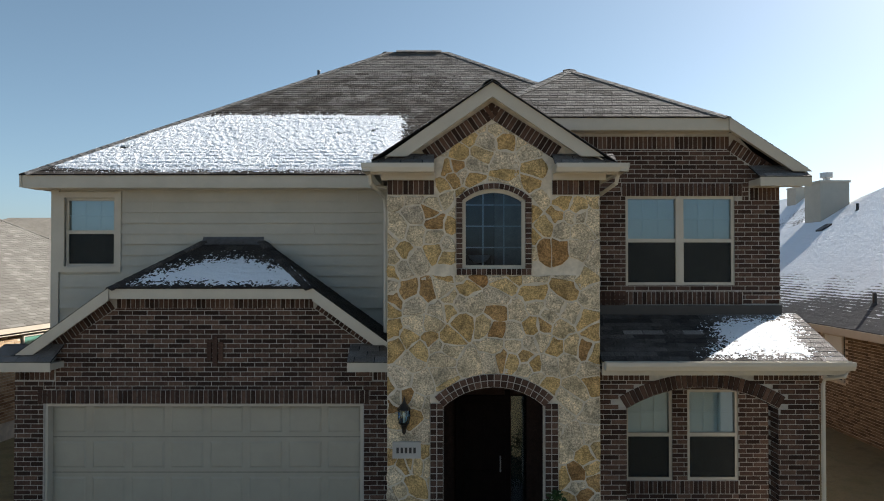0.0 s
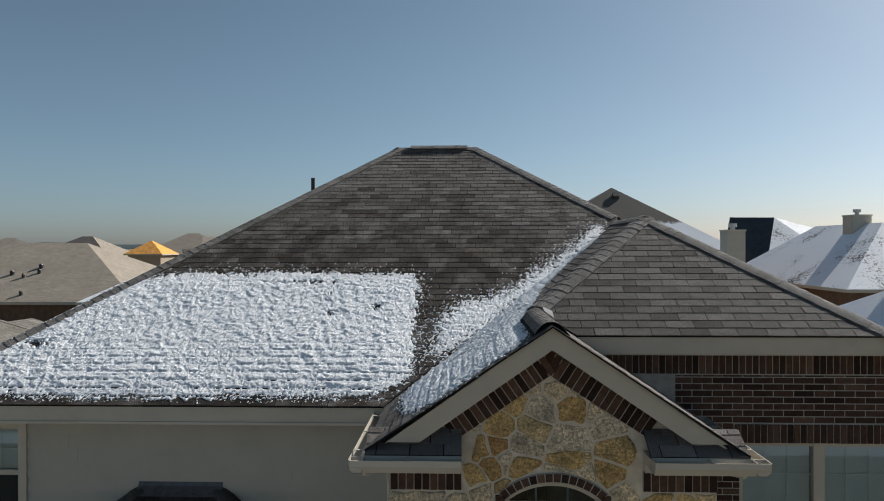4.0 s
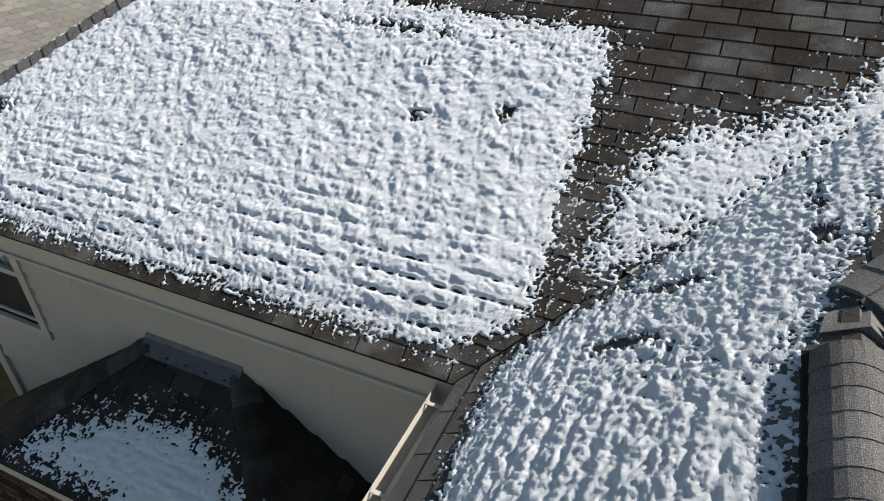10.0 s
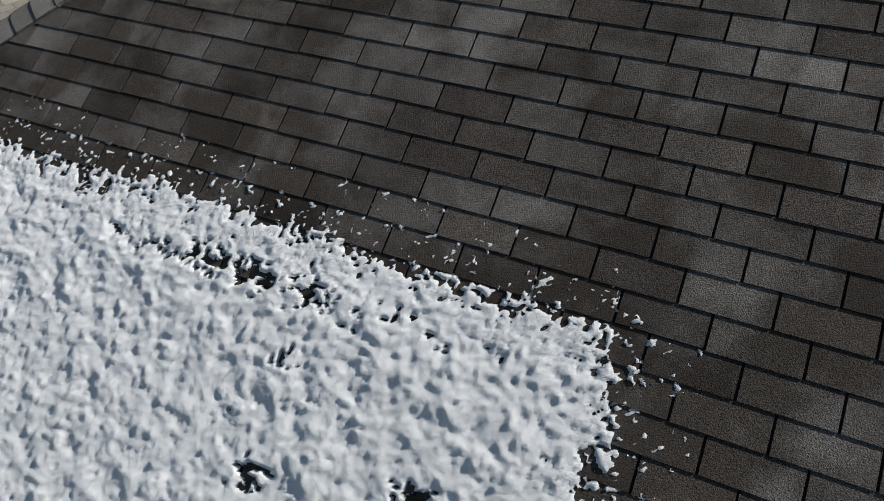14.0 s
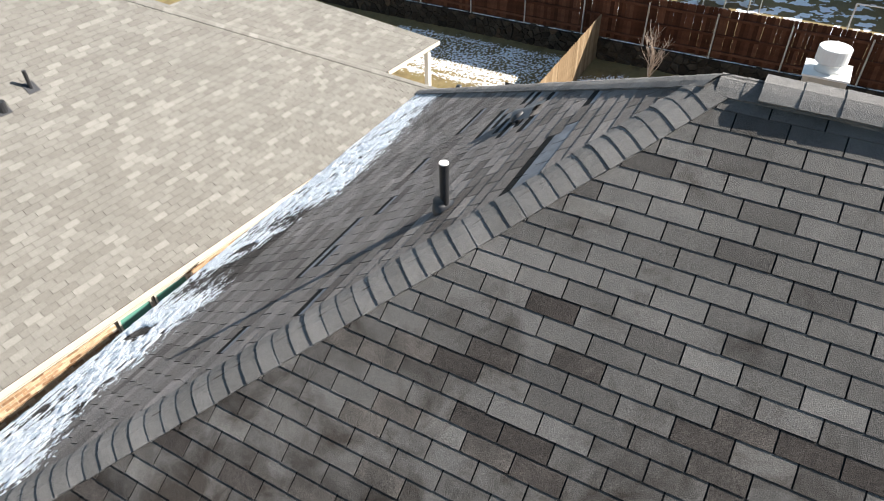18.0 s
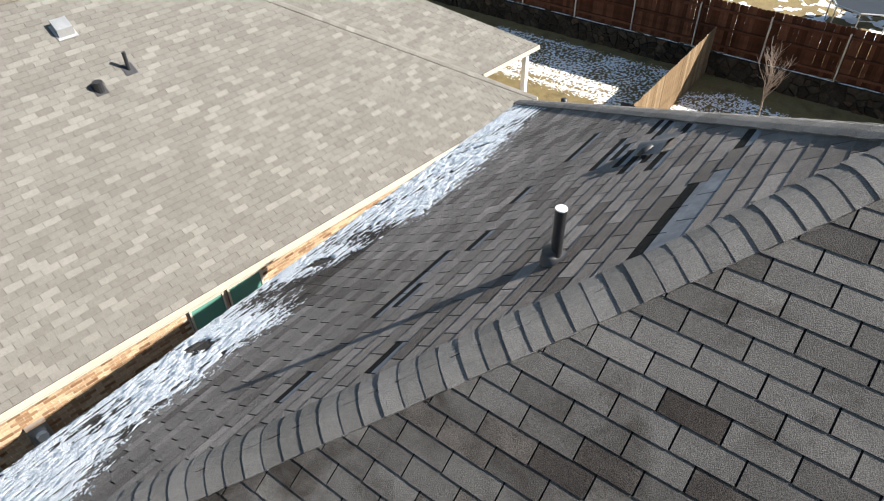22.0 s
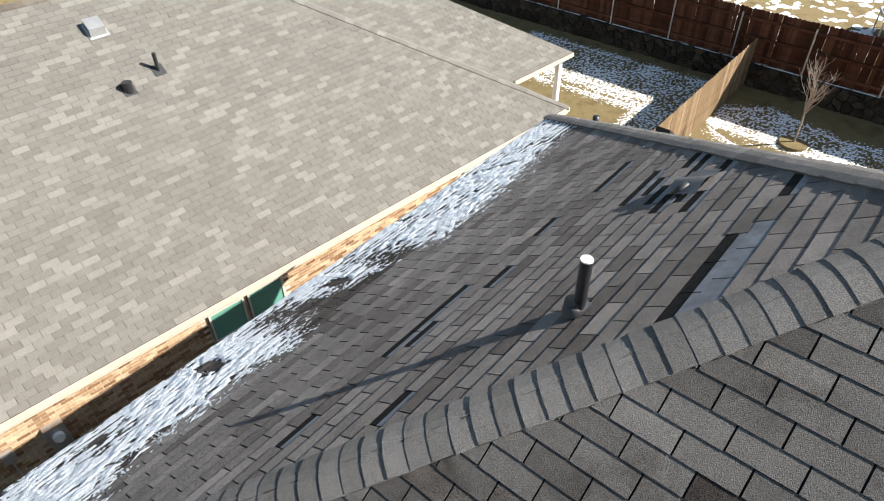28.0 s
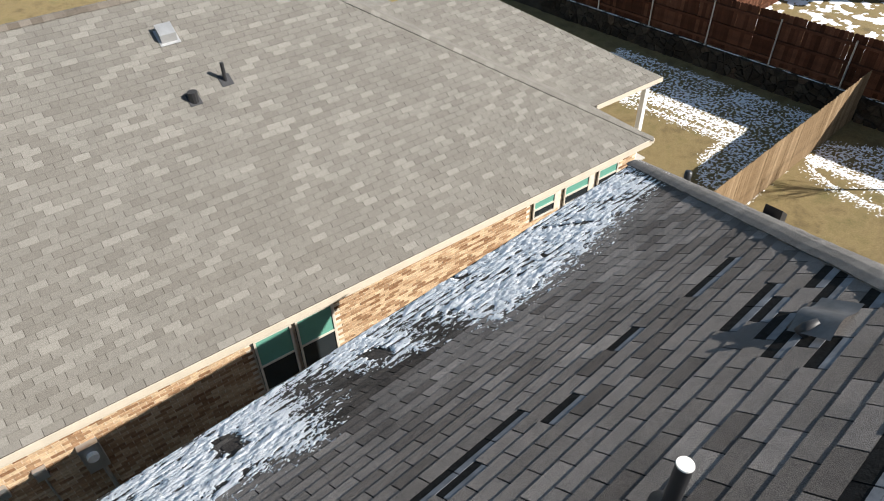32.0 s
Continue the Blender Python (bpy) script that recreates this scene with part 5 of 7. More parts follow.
# ---- vent pipe on the side roof ----
pb_ = Vector((-2.93, 15.78, P_left.z(-2.93, 0)))
pipe = thing("vent_pipe", tuple(pb_), "black plumbing vent pipe with a white rim in a rubber boot", "vent pipe")
part("pipe", Shape().tube([tuple(pb_ + Vector((0, 0, -0.1))), tuple(pb_ + Vector((0, 0, 0.40)))], 0.036, 16, caps=False), m_pipe, pipe, smooth=True)
part("rim", Shape().tube([tuple(pb_ + Vector((0, 0, 0.396))), tuple(pb_ + Vector((0, 0, 0.403)))], [0.037, 0.035], 20), m_white, pipe, "white top of the pipe")
part("boot", Shape().tube([tuple(pb_ + P_left.N * 0.012), tuple(pb_ + P_left.N * 0.03), tuple(pb_ + P_left.N * 0.05 + Vector((0, 0, 0.02))), tuple(pb_ + Vector((0, 0, 0.10)))], [0.092, 0.085, 0.06, 0.04], 18, caps=False), m_rubber, pipe, smooth=True)
# torn flashing further up the side roof
fl = thing("torn_flashing", (-2.97, 17.42, P_left.z(-2.97, 0)), "bent grey roof flashing torn loose from the shingles", "flashing")
u, v = P_left.to_uv(-2.97, 17.42)
s = Shape()
nx_, ny_ = 10, 8
for i in range(nx_ + 1):
    for j in range(ny_ + 1):
        a, b = -0.21 + 0.42 * i / nx_, -0.13 + 0.26 * j / ny_
        h = 0.012 + 0.075 * math.exp(-((a - 0.02) / 0.11) ** 2) * max(0, 0.6 - b * 2.2) + 0.02 * math.sin(9 * a + 5 * b)
        s.v.append(tuple(P_left.at(u + a + 0.25 * b, v + b, max(h, 0.01))))
for i in range(nx_):
    for j in range(ny_):
        k = i * (ny_ + 1) + j
        s.f.append((k, k + ny_ + 1, k + ny_ + 2, k + 1))
part("metal_sheet", s, m_flash, fl, smooth=True)
s = Shape().tube([tuple(P_left.at(u + 0.16, v - 0.06, 0.005)), tuple(P_left.at(u + 0.14, v - 0.03, 0.035)), tuple(P_left.at(u + 0.10, v + 0.02, 0.055))], [0.05, 0.04, 0.02], 12)
part("collar", s, m_rubber, fl, smooth=True)

# small vents behind the back hip
for x, y, w in ((-5.55, 20.95, 0.04),):
    zb = P_back.z(x, y)
    vp = thing("vent_pipe", (x, y, zb), "short black vent pipe on the back roof", "vent pipe")
    part("pipe", Shape().tube([(x, y, zb - 0.1), (x, y, zb + 0.16)], 0.045, 12), m_pipe, vp, smooth=True)
zb = P_back.z(-4.05, 19.55)
bv = thing("box_vent", (-4.05, 19.55, zb), "black box roof vent", "roof vent")
part("cowl", Shape().prism([(-4.12, 19.48, zb + 0.02), (-3.96, 19.48, zb + 0.02), (-3.96, 19.64, zb - 0.10), (-4.12, 19.64, zb - 0.10)], (0, 0, 0.17)), m_black, bv)

# ---- chimney of the house ----
HX, HY, HT = -0.535, 23.69, 6.78
ch = thing("chimney", (HX, HY, 0.0), "cream siding chimney with a round white metal cap", "chimney")
chase = part("chase", Shape().box(-0.84, -0.23, 23.40, 23.97, 0.0, HT - 0.03), m_siding, ch)
part("chase_top", Shape().box(-0.872, -0.198, 23.37, 24.0, HT - 0.03, HT), m_white, ch, "white sheet-metal chase cover")
for x in (-0.845, -0.305):
    part("corner_board", Shape().box(x, x + 0.08, 23.382, 23.40, 0.0, HT - 0.03), m_trim, chase)
part("flue_collar", Shape().tube([(HX, HY, HT), (HX, HY, HT + 0.05), (HX, HY, HT + 0.12)], [0.20, 0.165, 0.15], 22), m_white, ch, smooth=True)
# Near-black ring puts the slit's shade into its colour.
part("flue_gap", Shape().tube([(HX, HY, HT + 0.115), (HX, HY, HT + 0.15)], 0.14, 22), m_dark, ch)
part("flue_cap", Shape().tube([(HX, HY, HT + 0.145), (HX, HY, HT + 0.15), (HX, HY, HT + 0.36), (HX, HY, HT + 0.37), (HX, HY, HT + 0.372)], [0.20, 0.236, 0.236, 0.226, 0.05], 28), m_white, ch)

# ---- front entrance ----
fd = part("front_door", Shape().box(0.30, 1.02, DOOR_Y - 0.06, DOOR_Y - 0.01, 0.12, 2.2), m_door, house, "dark front door with the doorway's shade in its colour")
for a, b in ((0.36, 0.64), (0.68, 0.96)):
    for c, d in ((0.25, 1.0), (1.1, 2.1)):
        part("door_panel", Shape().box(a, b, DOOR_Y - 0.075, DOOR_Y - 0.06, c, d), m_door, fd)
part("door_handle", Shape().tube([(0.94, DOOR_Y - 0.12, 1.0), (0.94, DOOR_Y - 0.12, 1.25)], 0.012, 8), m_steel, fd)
# Frames carry the doorway's shade in their colour as well.
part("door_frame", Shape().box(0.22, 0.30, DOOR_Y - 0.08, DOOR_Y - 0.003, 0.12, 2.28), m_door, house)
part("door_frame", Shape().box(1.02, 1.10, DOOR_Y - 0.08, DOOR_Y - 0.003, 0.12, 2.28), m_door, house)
sl = part("sidelight", Shape().box(1.12, 1.36, DOOR_Y - 0.03, DOOR_Y - 0.004, 0.5, 2.2), m_dark, house)
part("pane", Shape().face([(1.12, DOOR_Y - 0.04, 0.5), (1.36, DOOR_Y - 0.04, 0.5), (1.36, DOOR_Y - 0.04, 2.2), (1.12, DOOR_Y - 0.04, 2.2)]), m_glass, sl)

# wall lantern beside the doorway
LX, LZ, LY = -0.53, 2.22, Y_TOW - 0.16
lamp = thing("wall_lantern", (LX, Y_TOW, LZ), "dark bronze coach lantern with clear glass on the stone wall", "lantern")
part("body", Shape().tube([(LX, LY, LZ - 0.12), (LX, LY, LZ - 0.10), (LX, LY, LZ - 0.09)], [0.05, 0.075, 0.08], 8), m_brass, lamp)
part("glass", Shape().tube([(LX, LY, LZ - 0.09), (LX, LY, LZ), (LX, LY, LZ + 0.09)], [0.065, 0.085, 0.075], 8, caps=False), m_glass, lamp)
part("roof", Shape().tube([(LX, LY, LZ + 0.09), (LX, LY, LZ + 0.10), (LX, LY, LZ + 0.16), (LX, LY, LZ + 0.19), (LX, LY, LZ + 0.28)], [0.085, 0.10, 0.05, 0.025, 0.004], 8), m_brass, lamp)
part("finial", Shape().tube([(LX, LY, LZ - 0.26), (LX, LY, LZ - 0.22), (LX, LY, LZ - 0.18), (LX, LY, LZ - 0.12)], [0.004, 0.03, 0.03, 0.05], 8), m_brass, lamp)
for k in range(6):
    a = k * math.pi / 3
    part("rib", Shape().tube([(LX + 0.066 * math.cos(a), LY + 0.066 * math.sin(a), LZ - 0.09), (LX + 0.087 * math.cos(a), LY + 0.087 * math.sin(a), LZ), (LX + 0.078 * math.cos(a), LY + 0.078 * math.sin(a), LZ + 0.09)], 0.005, 5), m_brass, lamp)
part("bulb", Shape().tube([(LX, LY, LZ - 0.09), (LX, LY, LZ - 0.02), (LX, LY, LZ + 0.04), (LX, LY, LZ + 0.06)], [0.012, 0.015, 0.02, 0.005], 8), m_white, lamp)
part("bracket", Shape().tube([(LX, Y_TOW - 0.01, LZ - 0.05), (LX, Y_TOW - 0.08, LZ - 0.16), (LX, LY, LZ - 0.14)], 0.014, 6), m_brass, lamp)
part("backplate", Shape().box(LX - 0.05, LX + 0.05, Y_TOW - 0.03, Y_TOW, LZ - 0.16, LZ + 0.02), m_brass, lamp)
# number plaque, its writing as plain bars
pq = thing("house_plaque", (-0.50, Y_TOW - 0.03, 1.72), "pale stone plaque with dark writing set in the wall", "plaque")
part("slab", Shape().box(-0.70, -0.30, Y_TOW - 0.05, Y_TOW, 1.60, 1.83), m_concrete, pq)
for k in range(5):
    part("bar", Shape().box(-0.645 + k * 0.06, -0.61 + k * 0.06, Y_TOW - 0.054, Y_TOW - 0.05, 1.675, 1.755), m_black, pq)
# pendant lamp behind the arched window
pl_ = thing("pendant_lamp", (0.57, 10.2, 4.42), "frosted glass bowl pendant lamp on a rod", "lamp")
part("bowl", Shape().tube([(0.57, 10.2, 4.36), (0.57, 10.2, 4.38), (0.57, 10.2, 4.43), (0.57, 10.2, 4.48)], [0.02, 0.09, 0.15, 0.17], 18, caps=False), m_blind, pl_, smooth=True)
part("rod", Shape().tube([(0.57, 10.2, 4.36), (0.57, 10.2, 5.75)], 0.008, 6), m_brass, pl_)
# room behind the arched window, its shade put into near-black panels
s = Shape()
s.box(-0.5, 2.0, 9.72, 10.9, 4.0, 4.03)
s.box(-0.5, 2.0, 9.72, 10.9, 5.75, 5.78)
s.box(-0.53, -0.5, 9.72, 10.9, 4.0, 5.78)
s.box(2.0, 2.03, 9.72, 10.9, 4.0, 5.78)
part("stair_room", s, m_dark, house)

# shrub by the doorway
sh = thing("shrub", (1.55, 9.1, 0.0), "dark evergreen shrub beside the doorway", "shrub")
part("stem", Shape().tube([(1.55, 9.1, 0), (1.56, 9.12, 0.5), (1.53, 9.1, 0.95)], [0.03, 0.02, 0.008], 6), m_bark, sh)
rnd = random.Random(5)
s = Shape()
for k in range(900):
    a, r, z = rnd.uniform(0, 6.28), 0.36 * math.sqrt(rnd.random()), rnd.uniform(0.1, 1.25)
    r *= min(1, (1.3 - z) * 2.2)
    c = Vector((1.55 + r * math.cos(a), 9.1 + r * math.sin(a) * 0.8, z))
    d = Vector((rnd.uniform(-1, 1), rnd.uniform(-1, 1), rnd.uniform(-0.3, 1))).normalized()
    e = d.orthogonal().normalized()
    s.face([tuple(c), tuple(c + d * 0.03 + e * 0.014), tuple(c + d * 0.065), tuple(c + d * 0.03 - e * 0.014)])
tagged(part("foliage", s, m_leaf, sh), kind="stuff")

# ---- the tan house: patio, walls, windows, vents ----
PZ, PV0, PU1 = 2.70, 2.02, NEND + 2.80
PR = 3.98
N_patio = nb_plane([(PU1, PV0, PZ), (PU1 - PR, PV0 + PR, PZ + NS * PR), (PU1 - PR - 2.72, PV0 + PR, PZ + NS * PR), (PU1 - 2.72, PV0, PZ)])
N_patio_end = nb_plane([(PU1, PV0 + 2 * PR, PZ), (PU1 - PR, PV0 + PR, PZ + NS * PR), (PU1, PV0, PZ)])
nb_roof["patio_roof"] = part("patio_roof", N_patio.deck(0.1), m_tan_deck, tan_house)
nb_roof["patio_end_roof"] = part("patio_end_roof", N_patio_end.deck(0.1), m_tan_deck, tan_house)
for a in ([(PU1, PV0 - 0.03), (PU1 + 0.03, PV0 - 0.03), (PU1 + 0.03, 9.5), (PU1, 9.5)],):
    part("fascia", Shape().prism([nb(u, v, PZ - 0.015) for u, v in a], (0, 0, -0.13)), m_cream, tan_house)
part("fascia", Shape().prism([nb(PU1 - 2.6, PV0 - 0.03, PZ - 0.015), nb(PU1, PV0 - 0.03, PZ - 0.015), nb(PU1, PV0, PZ - 0.015), nb(PU1 - 2.6, PV0, PZ - 0.015)], (0, 0, -0.12)), m_cream, tan_house)
part("fascia", Shape().prism([nb(NSTART, -0.03, 2.735), nb(NEND, -0.03, 2.735), nb(NEND, 0, 2.735), nb(NSTART, 0, 2.735)], (0, 0, -0.12)), m_cream, tan_house)
part("fascia", Shape().prism([nb(NEND, -0.03, 2.735), nb(NEND + 0.03, -0.03, 2.735), nb(NEND + 0.03, 3, 2.735), nb(NEND, 3, 2.735)], (0, 0, -0.13)), m_cream, tan_house)
part("soffit", Shape().prism([nb(NSTART, 0, 2.57), nb(NEND, 0, 2.57), nb(NEND, 0.12, 2.57), nb(NSTART, 0.12, 2.57)], (0, 0, -0.02)), m_trim, tan_house)
part("post", Shape().prism([nb(PU1 - 0.4, PV0 + 0.15, 0), nb(PU1 - 0.25, PV0 + 0.15, 0), nb(PU1 - 0.25, PV0 + 0.3, 0), nb(PU1 - 0.4, PV0 + 0.3, 0)], (0, 0, 2.7)), m_white, tan_house)
part("patio_slab", Shape().prism([nb(NEND - 0.4, PV0, 0.0), nb(PU1, PV0, 0.0), nb(PU1, 9.5, 0.0), nb(NEND - 0.4, 9.5, 0.0)], (0, 0, 0.06)), m_concrete, tan_house)
NW = 0.12
s = Shape()
s.prism([nb(NSTART + 0.4, NW, 0), nb(NEND - 0.4, NW, 0), nb(NEND - 0.4, 2 * NV - 0.4, 0), nb(NSTART + 0.4, 2 * NV - 0.4, 0)], (0, 0, 2.56))
nb_wall = part("brick_wall", s, m_mortar_tan, tan_house, "tan and red brick side wall")
NWIN = [(3.77, 4.50, 1.10, 2.50), (4.58, 5.35, 1.10, 2.50), (10.39, 11.06, 2.0, 2.50), (11.34, 12.15, 1.95, 2.5), (12.43, 13.11, 1.95, 2.5)]
for a, b, c, d in NWIN:
    w = part("window", Shape().prism([nb(a, NW - 0.02, c), nb(b, NW - 0.02, c), nb(b, NW, c), nb(a, NW, c)], (0, 0, d - c)), m_dark, tan_house, "aluminium window with a green tint")
    m_ = (c + d) / 2
    for p, q, r, t_ in ((a, b, c, c + 0.04), (a, b, d - 0.04, d), (a, a + 0.04, c + 0.04, d - 0.04), (b - 0.04, b, c + 0.04, d - 0.04), (a + 0.04, b - 0.04, m_ - 0.02, m_ + 0.02)):
        part("frame_bar", Shape().prism([nb(p, NW - 0.06, r), nb(q, NW - 0.06, r), nb(q, NW - 0.02, r), nb(p, NW - 0.02, r)], (0, 0, t_ - r)), m_gutter, w)
    part("pane", Shape().prism([nb(a + 0.04, NW - 0.04, m_ + 0.02), nb(b - 0.04, NW - 0.04, m_ + 0.02), nb(b - 0.04, NW - 0.032, m_ + 0.02), nb(a + 0.04, NW - 0.032, m_ + 0.02)], (0, 0, d - 0.06 - m_)), m_green_glass, w)
    part("pane", Shape().prism([nb(a + 0.04, NW - 0.04, c + 0.04), nb(b - 0.04, NW - 0.04, c + 0.04), nb(b - 0.04, NW - 0.032, c + 0.04), nb(a + 0.04, NW - 0.032, c + 0.04)], (0, 0, m_ - 0.06 - c)), m_dark_glass, w)
cap_run(nb(NSTART + NV, NV, zr), nb(NEND - NV, NV, zr), N_right, N_left, parent=tan_house, mat=m_far_dark_cap, step=0.2)
cap_run(nb(NEND, 0, 2.75), nb(NEND - NV, NV, zr), N_right, N_back, parent=tan_house, mat=m_tan, step=0.2, half=0.12)
# meter boxes on the brick wall
mb = thing("electric_meter", nb(0.8, NW, 1.4), "grey electric meter box with a conduit on the brick wall", "meter")
part("box", Shape().prism([nb(0.68, NW - 0.14, 1.5), nb(1.0, NW - 0.14, 1.5), nb(1.0, NW, 1.5), nb(0.68, NW, 1.5)], (0, 0, 0.62)), m_steel, mb)
part("dial", Shape().tube([nb(0.84, NW - 0.14, 1.9), nb(0.84, NW - 0.22, 1.9)], 0.09, 14), m_white, mb)
part("conduit", Shape().tube([nb(0.90, NW - 0.06, 0.0), nb(0.90, NW - 0.06, 1.5)], 0.035, 8), m_steel, mb)
for u, z in ((0.12, 1.85), (-0.44, 1.85)):
    jb = thing("junction_box", nb(u, NW, z), "small grey utility box on the brick wall", "utility box")
    part("box", Shape().prism([nb(u - 0.09, NW - 0.09, z), nb(u + 0.09, NW - 0.09, z), nb(u + 0.09, NW, z), nb(u - 0.09, NW, z)], (0, 0, 0.24)), m_steel, jb)
    part("conduit", Shape().tube([nb(u, NW - 0.04, 0.0), nb(u, NW - 0.04, z)], 0.018, 6), m_steel, jb)


def on_nb(u, v, h=0.0):
    return Vector(nb(u, v, 2.75 + NS * v + h))


c = on_nb(5.08, 5.3)
bv = thing("box_vent", tuple(c), "grey metal box roof vent", "roof vent")
part("flange", Shape().prism([tuple(on_nb(5.08 + a, 5.3 + b, 0.015)) for a, b in ((-0.2, -0.17), (0.2, -0.17), (0.2, 0.17), (-0.2, 0.17))], (0, 0, 0.008)), m_steel, bv)
part("cowl", Shape().prism([tuple(on_nb(5.08 + a, 5.3 + b, 0.02)) for a, b in ((-0.16, -0.12), (0.16, -0.12), (0.16, 0.12), (-0.16, 0.12))], (0, 0, 0.16)), m_steel, bv)
for u, v, h, r in ((5.67, 4.18, 0.38, 0.04), (4.93, 4.0, 0.18, 0.10)):
    c = on_nb(u, v)
    vp = thing("vent_pipe", tuple(c), "short black roof vent with a flashing", "vent pipe")
    part("pipe", Shape().tube([tuple(c + Vector((0, 0, -0.05))), tuple(c + Vector((0, 0, h)))], r, 12), m_pipe, vp)
    part("flange", Shape().prism([tuple(on_nb(u + a, v + b, 0.014)) for a, b in ((-0.12, -0.12), (0.12, -0.12), (0.12, 0.12), (-0.12, 0.12))], (0, 0, 0.006)), m_rubber, vp)
ch = thing("chimney", on_nb(-3.0, 5.6), "cream siding chimney on the tan roof", "chimney")
part("chase", Shape().prism([nb(-3.4, 5.2, 5.5), nb(-2.6, 5.2, 5.5), nb(-2.6, 5.9, 5.5), nb(-3.4, 5.9, 5.5)], (0, 0, 1.7)), m_siding, ch)
part("flue_cap", Shape().tube([nb(-3.0, 5.55, 7.2), nb(-3.0, 5.55, 7.45)], 0.18, 12), m_steel, ch)

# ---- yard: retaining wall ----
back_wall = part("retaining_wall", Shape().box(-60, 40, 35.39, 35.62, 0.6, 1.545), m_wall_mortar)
tagged(back_wall, "rough grey-brown stone retaining wall below the fence", "wall", kind="structure")

# ---- fences ----
fence = thing("fence", (-9, 35.5, 1.545), "tall dark brown cedar picket fence with steel posts", "fence")


def picket_mesh(name, w, t, h):
    s = Shape()
    s.v = [(-w / 2, -t / 2, 0), (w / 2, -t / 2, 0), (w / 2, -t / 2, h - 0.03), (w / 4, -t / 2, h), (-w / 4, -t / 2, h), (-w / 2, -t / 2, h - 0.03)]
    s.v += [(x, t / 2, z) for x, _, z in s.v]
    s.f = [(5, 4, 3, 2, 1, 0), (6, 7, 8, 9, 10, 11)] + [(i, (i + 1) % 6, 6 + (i + 1) % 6, 6 + i) for i in range(6)]
    me = bpy.data.meshes.new(name)
    me.from_pydata(s.v, [], s.f)
    return me


pk = picket_mesh("picket", 0.1352, 0.016, 1.66)
pk.materials.append(m_fence)
x = -20.0
rnd = random.Random(2)
while x < 4.6:
    ob = new("picket", pk)
    ob.matrix_basis = pose(x, 35.52 + rnd.uniform(-0.003, 0.003), 1.55 + rnd.uniform(-0.015, 0.015), 0, rnd.uniform(-0.3, 0.3), 0)
    adopt(ob, fence)
    x += 0.1355 + rnd.choice((0, 0, 0, 0, 0.001, 0.003))
s = Shape()
for a, b in ((-60, -20), (4.6, 40)):
    x = a
    while x < b:
        s.box(x, x + 0.134, 35.512, 35.528, 1.55, 3.20)
        x += 0.1375
tagged(part("pickets", s, m_fence, fence), kind="stuff")
for z in (1.73, 2.30, 2.88):
    part("rail", Shape().box(-60, 40, 35.45, 35.508, z, z + 0.085), m_fence, fence)
for k in range(-8, 12):
    x = -5.91 + 2.261 * k
    part("post", Shape().tube([(x, 35.42, 1.3), (x, 35.42, 3.06)], 0.028, 8), m_steel, fence)
side_fence = thing("fence", (-7.92, 31, 0.1), "pale weathered wood fence between two yards", "fence")
pk2 = picket_mesh("picket", 0.14, 0.016, 1.64)
pk2.materials.append(m_fence_pale)


def fence_x(y):
    return -7.92 + 0.079 * max(0.0, y - 30.0)


y = 24.0
while y < 35.3:
    ob = new("picket", pk2)
    ob.matrix_basis = pose(fence_x(y) + rnd.uniform(-0.004, 0.004), y, ground_height(0, y) + rnd.uniform(-0.015, 0.015), 0, 0, 85.5 if y > 30 else 90)
    adopt(ob, side_fence)
    y += 0.143
for z in (0.25, 0.8, 1.35):
    for a, b in ((24.0, 30.0), (30.0, 35.35)):
        p, q = Vector((fence_x(a) - 0.07, a, ground_height(0, a) + z)), Vector((fence_x(b) - 0.07, b, ground_height(0, b) + z))
        part("rail", Shape().prism([tuple(p), tuple(p + Vector((0.055, 0, 0))), tuple(p + Vector((0.055, 0, 0.09))), tuple(p + Vector((0, 0, 0.09)))], tuple(q - p)), m_fence_pale, side_fence)
far_fence = thing("fence", (-12.8, 40, 1.55), "brown wood fence between the yards beyond", "fence")
y = 35.75
while y < 46.0:
    ob = new("picket", pk)
    ob.matrix_basis = pose(-12.8 + rnd.uniform(-0.004, 0.004), y, 1.55 + rnd.uniform(-0.015, 0.015), 0, 0, 90)
    adopt(ob, far_fence)
    y += 0.138
for z in (1.8, 2.35, 2.9):
    part("rail", Shape().box(-12.79, -12.74, 35.75, 46.0, z, z + 0.085), m_fence, far_fence)

